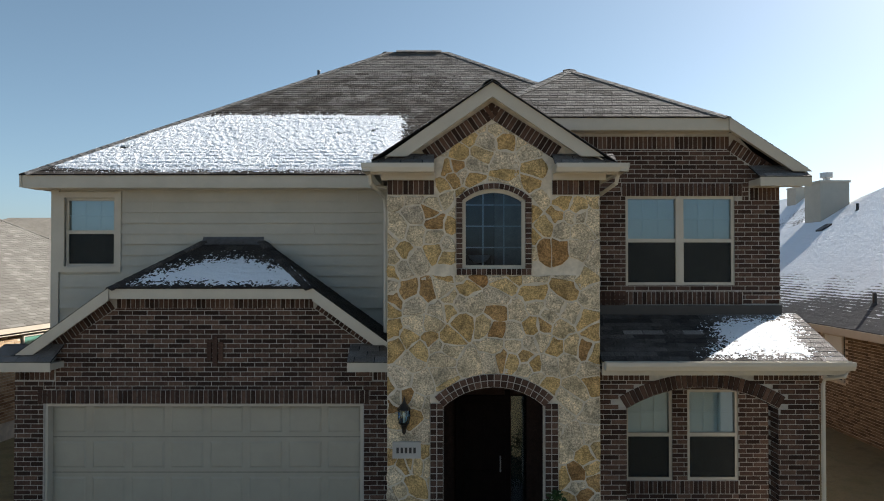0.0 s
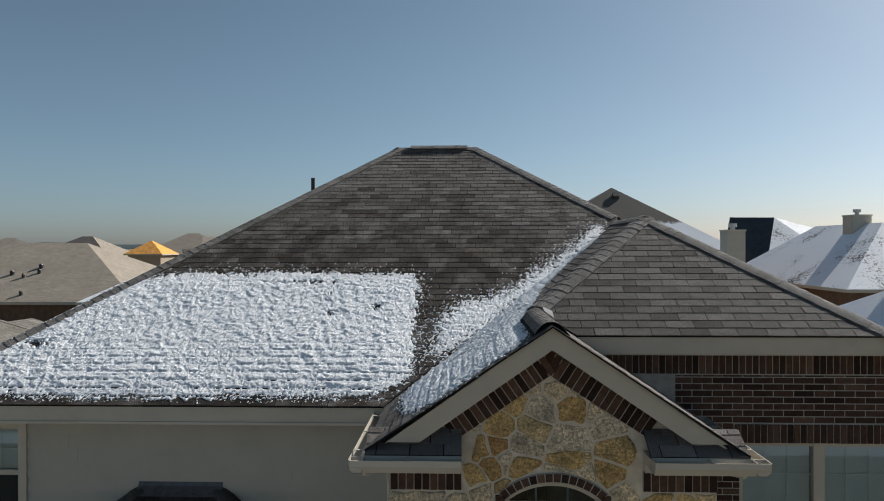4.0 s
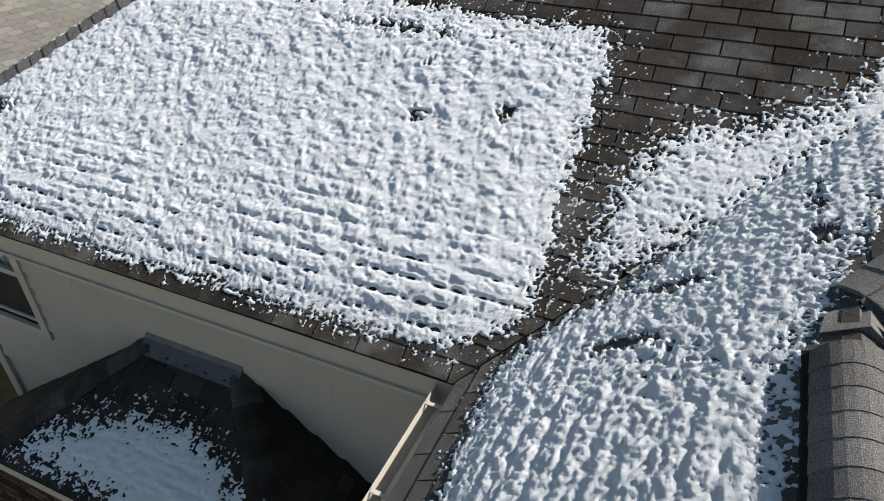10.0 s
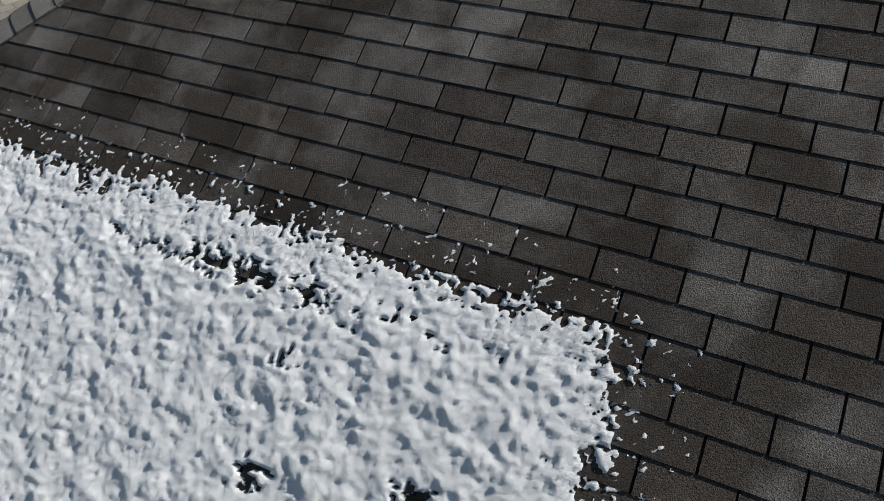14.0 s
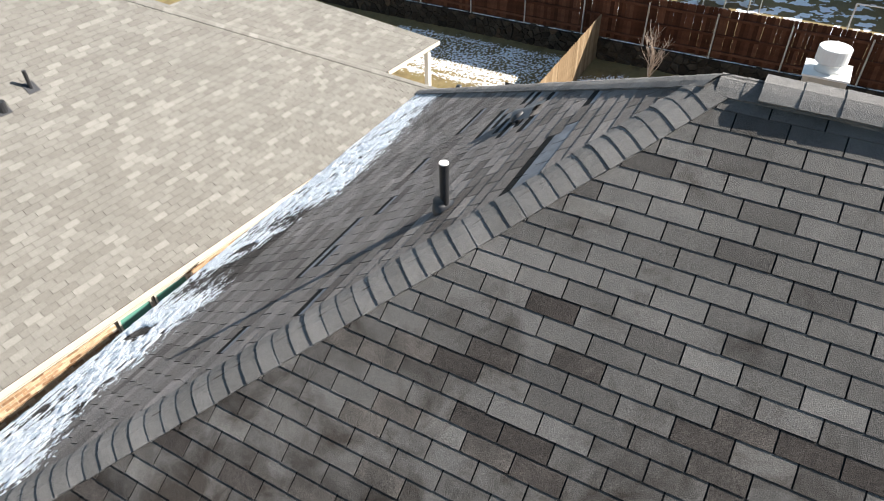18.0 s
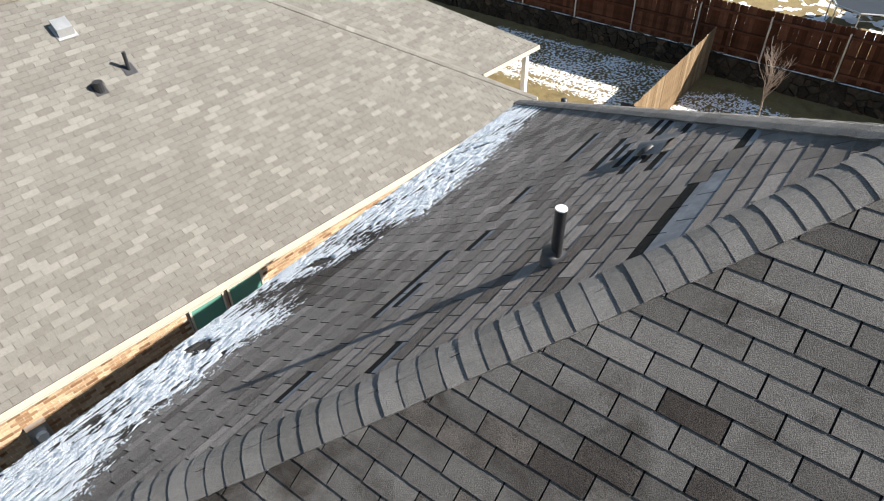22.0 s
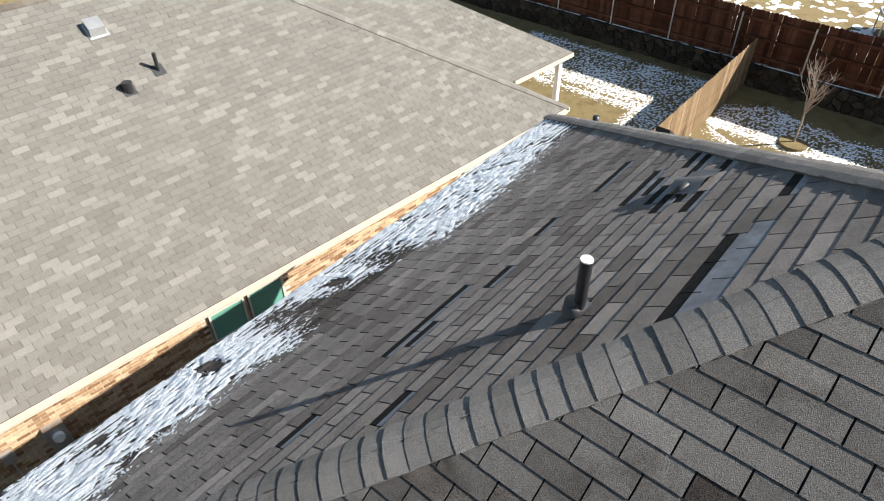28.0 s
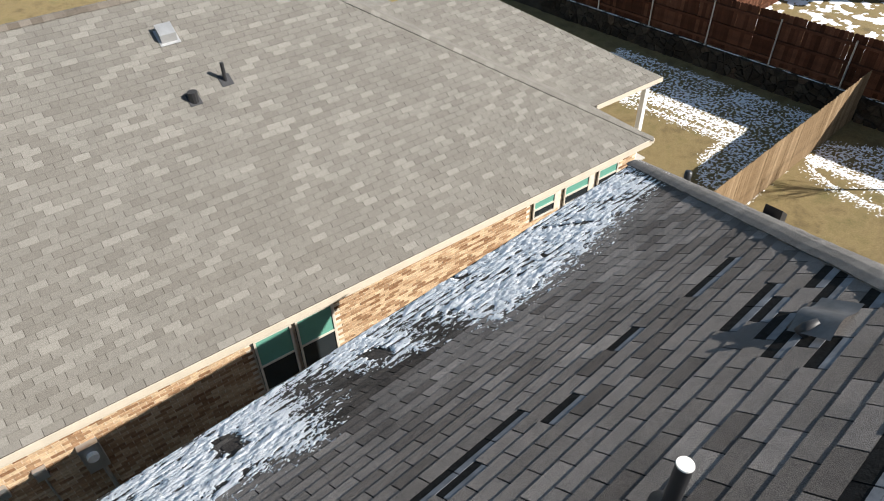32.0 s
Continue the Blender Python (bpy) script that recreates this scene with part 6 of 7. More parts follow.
# ---- bare young tree ----
TX, TY = -5.06, 33.24
TZ = ground_height(TX, TY)
tree = thing("tree", (TX, TY, TZ), "young bare tree with thin branches in a mulch ring", "tree")
rnd = random.Random(8)
part("trunk", Shape().tube([(TX, TY, TZ - 0.05), (TX + 0.01, TY, TZ + 0.7), (TX - 0.02, TY - 0.02, TZ + 1.3), (TX, TY, TZ + 1.9)], [0.032, 0.028, 0.023, 0.016], 8), m_bark, tree)
for k in range(20):
    z = TZ + rnd.uniform(0.9, 1.9)
    a = k * 2.4 + rnd.uniform(-0.3, 0.3)
    p = Vector((TX, TY - 0.01, z))
    d = Vector((math.cos(a) * 0.7, math.sin(a) * 0.7, rnd.uniform(0.8, 1.5))).normalized()
    pts = [p]
    L = rnd.uniform(0.7, 1.35)
    for i in range(4):
        d = (d + Vector((rnd.uniform(-0.25, 0.25), rnd.uniform(-0.25, 0.25), 0.1))).normalized()
        pts.append(pts[-1] + d * L / 4)
    br = part("branch", Shape().tube([tuple(q) for q in pts], [0.014, 0.012, 0.009, 0.007, 0.004], 5), m_bark, tree)
    for i in range(5):
        q = pts[rnd.randint(1, 3)]
        e = (d + Vector((rnd.uniform(-1, 1), rnd.uniform(-1, 1), rnd.uniform(-0.2, 0.7)))).normalized()
        part("twig", Shape().tube([tuple(q), tuple(q + e * 0.15), tuple(q + e * 0.3 + Vector((0, 0, 0.05)))], [0.006, 0.005, 0.003], 4), m_bark, br)
mulch = part("mulch", Shape().tube([(TX, TY, TZ - 0.09), (TX, TY, TZ + 0.03), (TX, TY, TZ + 0.05)], [0.46, 0.42, 0.2], 24), m_lawn)
tagged(mulch, "ring of bare soil and dry grass round a tree", "mulch", kind="stuff")

# ---- trampoline and frame beyond the fence ----
QX, QY = -3.96, 40.2
tr = thing("trampoline", (QX, QY, 1.6), "round dark trampoline on steel legs", "trampoline")
part("mat", Shape().tube([(QX, QY, 2.42), (QX, QY, 2.45)], 1.15, 28), m_black, tr)
for k in range(8):
    a = k * math.pi / 4
    part("leg", Shape().tube([(QX + 1.15 * math.cos(a), QY + 1.15 * math.sin(a), 1.55), (QX + 1.15 * math.cos(a), QY + 1.15 * math.sin(a), 2.45)], 0.025, 6), m_steel, tr)
    b = a + math.pi / 4
    part("rim", Shape().tube([(QX + 1.19 * math.cos(a), QY + 1.19 * math.sin(a), 2.46), (QX + 1.19 * math.cos(b), QY + 1.19 * math.sin(b), 2.46)], 0.04, 6), m_steel, tr)
gf = thing("goal_frame", (1.3, 39.6, 1.6), "thin grey tube frame standing in the yard", "frame")
for x in (0.25, 2.3):
    part("post", Shape().tube([(x, 39.6, 1.55), (x, 39.6, 2.66)], 0.03, 6), m_steel, gf)
part("crossbar", Shape().tube([(0.25, 39.6, 2.66), (2.3, 39.6, 2.66)], 0.03, 6), m_steel, gf)

# ---- street side, mirrored in the windows ----
tagged(part("road", Shape().box(-400, 400, -17.0, -9.0, -0.12, 0.006), m_asphalt), "grey asphalt street", "road", kind="structure")
tagged(part("driveway", Shape().box(-6.3, -1.0, -9.0, 10.2, -0.05, 0.012), m_concrete), "pale concrete driveway", "driveway", kind="structure")
tagged(part("pavement", Shape().box(-400, 400, -7.5, -6.2, -0.05, 0.02), m_concrete), "concrete pavement along the street", "pavement", kind="structure")
for x, m_ in ((-16, m_far_snow), (1.5, m_far_dark), (18, m_far_tan)):
    hip_house("brick_house", "single-storey house across the street", x, -33, 0, 7.5, 6.5, 2.6, 0.42, 0.0, [m_] * 4, m_far_brick)

# ---- snow ----
def lie(plane, pts):
    return [plane.to_uv(x, y) for x, y in pts]


def snow(plane, pts, label, **kw):
    ob = snow_sheet(plane, lie(plane, pts), "snow", **kw)
    return tagged(ob, label, "snow", kind="stuff")


snow(P_front, [(-6.5, 11.06), (-5.2, 10.93), (-3.8, 10.92), (-1.7, 10.93), (-1.1, 10.98), (-0.80, 11.2), (-0.76, 11.30), (-0.76, 12.90), (-2.6, 12.95), (-4.4, 12.93), (-4.95, 12.74)], "thick lumpy snow lying on the main roof", seed=1.0, step=0.0105, thick=0.021, cover=0.80, rag=0.06, lumps=11.5, dents=0.12, low_dents=1.9, taper=0.17, bits=0.60, fringe=0.32, grain=0.17, stretch=(0.95, 1.0), rough=(0.46, 0.36, 0.24), pits=1.15, bare=[(-5.56, 11.67, 0.10, 0.06), (-1.91, 12.2, 0.03, 0.022), (-1.94, 12.55, 0.022, 0.025), (-1.28, 12.3, 0.034, 0.026), (-2.2, 12.78, 0.24, 0.02)])
snow(P_front, [(-0.54, 11.56), (-0.43, 11.50), (-0.26, 11.58), (-0.07, 11.77), (0.12, 11.93), (0.3, 12.04), (0.75, 12.5), (1.45, 13.2), (2.1, 13.9), (2.05, 14.0), (1.3, 13.28), (0.7, 12.68), (0.5, 12.58), (0.2, 12.44), (-0.1, 12.36), (-0.31, 12.22), (-0.42, 12.04), (-0.5, 11.8)], "thinning snow beside the roof valley", seed=2.0, step=0.0105, thick=0.014, cover=0.62, rag=0.11, taper=0.14, bridge=4, grain=0.34, lumps=16.0, dents=0.35, bits=0.52, fringe=0.42, rough=(0.4, 0.4, 0.45))
snow(P_valley, [(-0.45, 9.40), (-0.62, 9.72), (-0.72, 10.2), (-0.77, 10.84), (-0.56, 11.14), (-0.21, 11.4), (0.02, 11.74), (0.2, 12.1), (0.9, 12.85), (1.9, 13.85), (1.95, 13.6), (1.35, 12.85), (1.0, 12.3), (0.86, 11.9), (0.80, 11.6), (0.70, 11.2), (0.56, 10.75), (0.50, 10.4), (0.47, 9.55), (0.36, 9.36), (0.09, 9.36), (-0.29, 9.33)], "lumpy snow on the slope above the valley", seed=3.0, step=0.0115, thick=0.022, cover=0.72, dents=0.40, lumps=14.0, rag=0.06, taper=0.13, bits=0.56, fringe=0.2, bridge=4, grain=0.30, rough=(0.36, 0.34, 0.32), stretch=(0.9, 1.1), pits=0.92, bare=[(0.62, 11.45, 0.06, 0.09), (0.60, 11.80, 0.03, 0.10), (-0.01, 11.31, 0.12, 0.04), (-0.15, 10.89, 0.10, 0.035)])
snow(P_left, [(-6.87, 11.8), (-6.49, 11.92), (-5.29, 12.77), (-5.02, 13.18), (-5.59, 13.89), (-5.44, 14.32), (-5.52, 14.88), (-5.33, 15.31), (-5.70, 15.66), (-6.48, 15.54), (-6.6, 15.75), (-6.2, 16.15), (-5.72, 16.45), (-5.60, 16.75), (-5.95, 16.85), (-6.5, 16.93), (-5.95, 17.08), (-5.25, 17.22), (-5.22, 17.88), (-5.28, 18.5), (-5.5, 19.4), (-5.68, 20.38), (-6.2, 20.9), (-6.6, 21.23), (-6.87, 21.9), (-6.87, 21.91)], "thin broken snow along the eave of the side roof", seed=4.0, step=0.015, thick=0.011, cover=0.41, rag=0.17, bits=0.55, dents=0.45, fringe=0.3, lumps=8.0, stretch=(0.8, 1.1), rough=(0.75, 0.75, 0.55), patchy=0.28, grain=0.3, bare=[(-6.8, 12.8, 0.5, 0.28), (-6.2, 14.94, 0.23, 0.12), (-6.05, 16.45, 0.2, 0.12), (-6.07, 19.3, 0.30, 0.05), (-6.04, 19.94, 0.15, 0.04), (-6.42, 18.0, 0.2, 0.04)])
snow(P_gf, [(-4.65, 10.14), (-3.4, 10.10), (-2.05, 10.12), (-2.3, 10.42), (-2.5, 10.56), (-2.62, 10.44), (-2.8, 10.55), (-3.15, 10.65), (-3.5, 10.67), (-4.15, 10.48), (-4.57, 10.3)], "thin snow on the garage roof", seed=5.0, step=0.014, thick=0.016, cover=0.56, rag=0.10, dents=0.5, lumps=13.0, bits=0.6, stretch=(0.75, 1.1), rough=(0.55, 0.5, 0.4), grain=0.3)
snow(P_porch, [(3.85, 9.5), (4.25, 9.85), (4.2, 10.2), (4.3, 10.38), (4.76, 10.55), (5.2, 10.5), (5.5, 10.58), (5.4, 10.2), (5.2, 9.85), (5.28, 9.62), (5.1, 9.5)], "thin snow on the porch roof", seed=6.0, step=0.018, thick=0.014, cover=0.58, rag=0.12, dents=0.5, lumps=12.0, bits=0.6, stretch=(0.8, 1.1), rough=(0.55, 0.5, 0.4), grain=0.1)
lawn = Plane(-0.148 * 30.0, 0.0, 0.148, [(-30, 29.0), (10, 29.0), (10, 35.38), (-30, 35.38)])
field = Plane(1.55 - 0.012 * 35.6, 0.0, 0.012, [(-40, 35.7), (30, 35.7), (30, 80), (-40, 80)])
snow(lawn, [(-15.6, 32.75), (-13.1, 32.72), (-9.75, 32.7), (-9.8, 31.3), (-9.3, 30.4), (-8.1, 30.2), (-7.85, 34.9), (-9.1, 34.75), (-12.2, 34.75), (-15.4, 34.7)], "patchy snow on the lawn in the shade of the fence", seed=7.0, step=0.028, thick=0.014, cover=-0.52, lumps=15.0, rag=0.22, rows=False, bits=0.50, fringe=0.3, rough=(1.0, 0.9, 0.4))
snow(lawn, [(-15.6, 32.4), (-13.1, 32.32), (-11.0, 32.4), (-9.6, 32.5), (-9.65, 32.95), (-12.2, 32.9), (-15.6, 32.9)], "band of sunlit snow melting on the lawn", seed=11.0, step=0.026, thick=0.016, cover=-0.80, lumps=13.0, rag=0.25, rows=False, bits=0.60, fringe=0.4, rough=(0.9, 0.8, 0.4))
snow(lawn, [(-7.48, 32.95), (-6.77, 32.9), (-5.47, 32.85), (-3.55, 32.9), (-1.85, 32.95), (2.81, 33.09), (3.68, 34.28), (-1.39, 34.19), (-4.0, 33.94), (-6.17, 34.44), (-7.41, 33.84)], "patchy snow on the lawn below the retaining wall", seed=8.0, step=0.028, thick=0.014, cover=-0.52, lumps=15.0, rag=0.25, rows=False, bits=0.50, fringe=0.3, rough=(1.0, 0.9, 0.4))
snow(lawn, [(-7.3, 32.6), (-6.6, 32.3), (-5.5, 32.15), (-3.6, 32.5), (-1.9, 32.6), (2.5, 32.8), (2.5, 33.1), (-2.0, 32.95), (-4.6, 32.9), (-7.2, 32.95)], "band of sunlit snow melting on the lawn", seed=12.0, step=0.026, thick=0.016, cover=-0.82, lumps=13.0, rag=0.25, rows=False, bits=0.60, fringe=0.4, rough=(0.9, 0.8, 0.4))
snow(field, [(-26, 38.0), (-8, 37.2), (-5.2, 38.2), (-4.4, 39.6), (-1.5, 38.8), (2, 36.8), (18, 36.5), (18, 62), (-26, 62)], "broken sunlit snow in the yard beyond the fence", seed=9.0, step=0.10, thick=0.03, cover=-0.40, lumps=2.2, rag=0.9, rows=False, bits=0.5, fringe=1.0, rough=(0.9, 0.8, 0.5))
ledge = Plane(1.545, 0.0, 1e-5, [(-21, 35.39), (5, 35.39), (5, 35.51), (-21, 35.51)])
snow(ledge, [(-19.5, 35.39), (4.5, 35.39), (4.5, 35.47), (-19.5, 35.47)], "line of snow left on top of the retaining wall", seed=10.0, step=0.035, thick=0.02, cover=0.45, lumps=3.0, rag=0.05, rows=False, bits=0.5, fringe=0.02, rough=(0.8, 0.5, 0.3))

# ---- stones of the tower and of the retaining wall ----
def spread(n, seed, x0, x1, z0, z1, flat=1.15):
    """Stone seeds: scattered unevenly, so that large stones lie among small ones."""
    r = random.Random(seed)
    pts = []
    size = lambda q: 0.62 + 0.55 * noise.noise(Vector((q[0] * 2.3, q[1] * 2.3, seed)))
    while len(pts) < n:
        best = max(((r.uniform(x0, x1), r.uniform(z0, z1)) for _ in range(8)), key=lambda q: min([math.hypot(q[0] - p[0], (q[1] - p[1]) * flat) for p in pts] + [9]) / max(0.2, size(q)) * r.uniform(0.45, 1.0))
        pts.append(best)
    return pts


def keep_off_arch(cell, x, z, a, ring):
    """Cuts a stone back from an arched opening a = (x0, x1, sill, spring, crown) with a brick ring round it."""
    w, h = (a[1] - a[0]) / 2, a[4] - a[3]
    r = (w * w + h * h) / (2 * h)
    cx, cz = (a[0] + a[1]) / 2, a[4] - r
    spread_a = math.asin(w / r)
    ang = math.atan2(x - cx, z - cz)
    if z > a[3] and abs(ang) < spread_a * 1.25:
        nx, nz = math.sin(ang), math.cos(ang)
        return clip(cell, -nx, -nz, -(nx * cx + nz * cz + r + ring))
    if z < a[2] - 0.02:
        return clip(cell, 0, 1, a[2] - ring)
    if x < cx - w * 0.8 and z < a[4] + 0.3:
        return clip(cell, 1, 0, a[0] - ring)
    if x > cx + w * 0.8 and z < a[4] + 0.3:
        return clip(cell, -1, 0, -(a[1] + ring))
    if z < a[2]:
        return clip(cell, 0, 1, a[2] - ring)
    return []


def rubble(seeds, y, cut, parent, mat, proud=(0.012, 0.035), gaps=(0.008, 0.02), rag=0.010, chance=4):
    rnd = random.Random(chance)
    for k, (cx_, cz_) in enumerate(seeds):
        cell = [(cx_ - 0.6, cz_ - 0.6), (cx_ + 0.6, cz_ - 0.6), (cx_ + 0.6, cz_ + 0.6), (cx_ - 0.6, cz_ + 0.6)]
        gap = rnd.uniform(*gaps)
        for q in seeds:
            dx, dz = q[0] - cx_, q[1] - cz_
            L = math.hypot(dx, dz)
            if 0 < L < 1.2 and len(cell) > 2:
                cell = clip(cell, dx / L, dz / L, (dx * cx_ + dz * cz_) / L + L / 2 - gap)
        cell = cut(cell, cx_, cz_) if len(cell) > 2 else cell
        if len(cell) < 3 or area(cell) < 0.003:
            continue
        # chipped corners and bent sides
        out = []
        for (p, q, r) in zip(cell[-1:] + cell[:-1], cell, cell[1:] + cell[:1]):
            e = math.hypot(r[0] - q[0], r[1] - q[1])
            c0 = rnd.uniform(0.02, 0.09)
            j = lambda: rnd.uniform(-rag, rag)
            out.append((q[0] + (p[0] - q[0]) * c0, q[1] + (p[1] - q[1]) * c0))
            out.append((q[0] + (r[0] - q[0]) * c0, q[1] + (r[1] - q[1]) * c0))
            if e > 0.12:
                out.append(((q[0] + r[0]) / 2 + j(), (q[1] + r[1]) / 2 + j()))
        s = Shape()
        n = len(out)
        mx, mz = sum(p[0] for p in out) / n, sum(p[1] for p in out) / n
        pr = rnd.uniform(*proud)
        tx, tz = rnd.uniform(-0.05, 0.05), rnd.uniform(-0.05, 0.05)
        s.v = [(x, y + 0.004, z) for x, z in out] + [(x, y - pr * 0.5, z) for x, z in out]
        s.v += [(mx + (x - mx) * 0.86, y - pr + (x - mx) * tx + (z - mz) * tz + rnd.uniform(-0.004, 0.004), mz + (z - mz) * 0.86) for x, z in out]
        s.v.append((mx, y - pr - rnd.uniform(-0.004, 0.006), mz))
        for i in range(n):
            j = (i + 1) % n
            s.f += [(i, j, n + j, n + i), (n + i, n + j, 2 * n + j, 2 * n + i), (2 * n + i, 2 * n + j, 3 * n)]
        part("stone", s, mat, parent)


def tower_cut(cell, x, z):
    cell = clip(clip(cell, -1, 0, -(X_T0 + 0.004)), 1, 0, X_T1 - 0.004)
    cell = clip(cell, 0, -1, -0.01) if len(cell) > 2 else cell
    for a, ring in ((AW, 0.095), ((AD[0], AD[1], 0.0, AD[3], AD[4]), 0.195)):
        if len(cell) > 2 and a[0] - 0.7 < x < a[1] + 0.7 and a[2] - 0.7 < z < a[4] + 0.7:
            cell = keep_off_arch(cell, x, z, a, ring)
    if -0.11 < x < 1.57:
        n_ = math.hypot(0.66, 1)
        for g in (1, -1):
            cell = clip(cell, g * 0.66 / n_, 1 / n_, (g * 0.66 * CX + 6.405) / n_) if len(cell) > 2 else cell
        if len(cell) > 2 and z > 5.2:
            cell = clip(clip(cell, -1, 0, 0.105), 1, 0, 1.565)
    elif len(cell) > 2:
        cell = clip(cell, 0, 1, 5.32)
    return cell


rubble(spread(330, 21, X_T0, X_T1, 0.0, 6.6), Y_TOW, tower_cut, tower_wall, m_stone, (0.006, 0.022), (0.006, 0.018), 0.024)


def bank_cut(cell, x, z):
    cell = clip(cell, 0, 1, 1.535)
    return clip(cell, 0, -1, -0.77) if len(cell) > 2 else cell


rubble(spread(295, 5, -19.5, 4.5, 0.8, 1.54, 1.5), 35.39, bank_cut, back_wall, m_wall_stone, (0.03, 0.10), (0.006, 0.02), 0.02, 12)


# ---- bricks ----
BH, BL, JOINT = 0.0725, 0.222, 0.0115


def brick_at(poly, y, proud, turn=None):
    """One brick face standing proud of a wall of constant y."""
    s = Shape()
    n = len(poly)
    s.v = [(x, y - proud, z) for x, z in poly] + [(x, y + 0.002, z) for x, z in poly]
    s.f = [tuple(range(n))] + [(i, n + i, n + (i + 1) % n, (i + 1) % n) for i in range(n)]
    return s


class Bricks:
    def __init__(self, parent, mat, limit=300, proud=0.0035):
        self.parent, self.mat, self.left, self.rest, self.proud = parent, mat, limit, Shape(), proud
        self.rnd = random.Random(6)

    def add(self, s, near=True):
        if near and self.left > 0:
            part("brick", s, self.mat, self.parent)
            self.left -= 1
        else:
            k = len(self.rest.v)
            self.rest.v += s.v
            self.rest.f += [tuple(k + i for i in f) for f in s.f]

    def field(self, region, y, near=True, hole=None):
        zs, xs = [p[1] for p in region], [p[0] for p in region]
        for r in range(int(min(zs) // BH), int(max(zs) // BH) + 1):
            z0, z1 = r * BH + JOINT / 2, (r + 1) * BH - JOINT / 2
            off = (r % 2) * BL / 2
            for c in range(int((min(xs) - off) // BL), int((max(xs) - off) // BL) + 1):
                x0, x1 = off + c * BL + JOINT / 2, off + (c + 1) * BL - JOINT / 2
                p = clip(clip(clip(clip(region, -1, 0, -x0), 1, 0, x1), 0, -1, -z0), 0, 1, z1)
                if len(p) >= 3 and area(p) > 0.0007 and not (hole and hole(sum(q[0] for q in p) / len(p), sum(q[1] for q in p) / len(p))):
                    self.add(brick_at(p, y, self.proud + self.rnd.uniform(-0.001, 0.002)), near)

    def row(self, a, b, depth, y, width=BH, proud=0.005, near=True):
        """Bricks on end along a line from a to b, lying to its left side by depth."""
        L = math.hypot(b[0] - a[0], b[1] - a[1])
        n = max(1, round(L / width))
        ux, uz = (b[0] - a[0]) / L, (b[1] - a[1]) / L
        nx, nz = -uz, ux
        w = L / n
        for k in range(n):
            s0, s1 = k * w + JOINT / 2, (k + 1) * w - JOINT / 2
            p = [(a[0] + ux * s + nx * t, a[1] + uz * s + nz * t) for s, t in ((s0, 0), (s1, 0), (s1, depth), (s0, depth))]
            self.add(brick_at(p, y, proud + self.rnd.uniform(-0.002, 0.003)), near)
        if proud > 0.012:
            bed = [(a[0], a[1]), (b[0], b[1]), (b[0] + nx * depth, b[1] + nz * depth), (a[0] + nx * depth, a[1] + nz * depth)]
            tagged(part("mortar_bed", Shape().prism([(x, y + 0.001, z) for x, z in bed], (0, -proud + 0.006, 0)), m_mortar, self.parent), kind="stuff")

    def arch(self, pts, inner, outer, y, rings=1, proud=0.014, near=True, width=BH):
        """Wedges round an arch given by its points, between two offsets."""
        n_all = []
        for i in range(len(pts) - 1):
            n_all.append(math.hypot(pts[i + 1][0] - pts[i][0], pts[i + 1][1] - pts[i][1]))
        total = sum(n_all)
        n = round(total / width)
        mid = ((pts[0][0] + pts[-1][0]) / 2)
        w, h = (pts[-1][0] - pts[0][0]) / 2, max(p[1] for p in pts) - pts[0][1]
        r = (w * w + h * h) / (2 * h)
        cz = pts[0][1] + h - r
        a0 = math.asin(w / r)
        for ring_ in range(rings):
            t0 = inner + (outer - inner) * ring_ / rings + JOINT / 2
            t1 = inner + (outer - inner) * (ring_ + 1) / rings - JOINT / 2
            for k in range(n):
                g = JOINT / 2 / r
                p = []
                for a, t in ((-a0 + 2 * a0 * k / n + g, t0), (-a0 + 2 * a0 * (k + 1) / n - g, t0), (-a0 + 2 * a0 * (k + 1) / n - g, t1), (-a0 + 2 * a0 * k / n + g, t1)):
                    p.append((mid + (r + t) * math.sin(a), cz + (r + t) * math.cos(a)))
                self.add(brick_at(p, y, proud), near)

    def done(self):
        if self.rest.v:
            tagged(part("bricks", self.rest, self.mat, self.parent), kind="stuff")


def ring_backing(pts, outer, y, parent):
    """The mortar bed behind the bricks of an arch."""
    mid = (pts[0][0] + pts[-1][0]) / 2
    w, h = (pts[-1][0] - pts[0][0]) / 2, max(p[1] for p in pts) - pts[0][1]
    r = (w * w + h * h) / (2 * h)
    cz = pts[0][1] + h - r
    out = [(mid + (x - mid) * (r + outer) / r, cz + (z - cz) * (r + outer) / r) for x, z in pts]
    s = Shape()
    for i in range(len(pts) - 1):
        s.prism([(pts[i][0], y, pts[i][1]), (pts[i + 1][0], y, pts[i + 1][1]), (out[i + 1][0], y, out[i + 1][1]), (out[i][0], y, out[i][1])], (0, -0.024, 0))
    tagged(part("mortar_bed", s, m_mortar, parent), kind="stuff")


ring_backing(w_arc, 0.085, Y_TOW, tower_wall)
ring_backing(d_arc, 0.19, Y_TOW, tower_wall)
s = Shape()
for a, b, c, d in ((AD[0] - 0.19, AD[0], 0.12, AD[3]), (AD[1], AD[1] + 0.19, 0.12, AD[3]), (AW[0] - 0.085, AW[0], AW[2] - 0.085, AW[3]), (AW[1], AW[1] + 0.085, AW[2] - 0.085, AW[3]), (AW[0], AW[1], AW[2] - 0.085, AW[2] - 0.004)):
    s.box(a, b, Y_TOW - 0.024, Y_TOW + 0.002, c, d)
tagged(part("mortar_bed", s, m_mortar, tower_wall), kind="stuff")
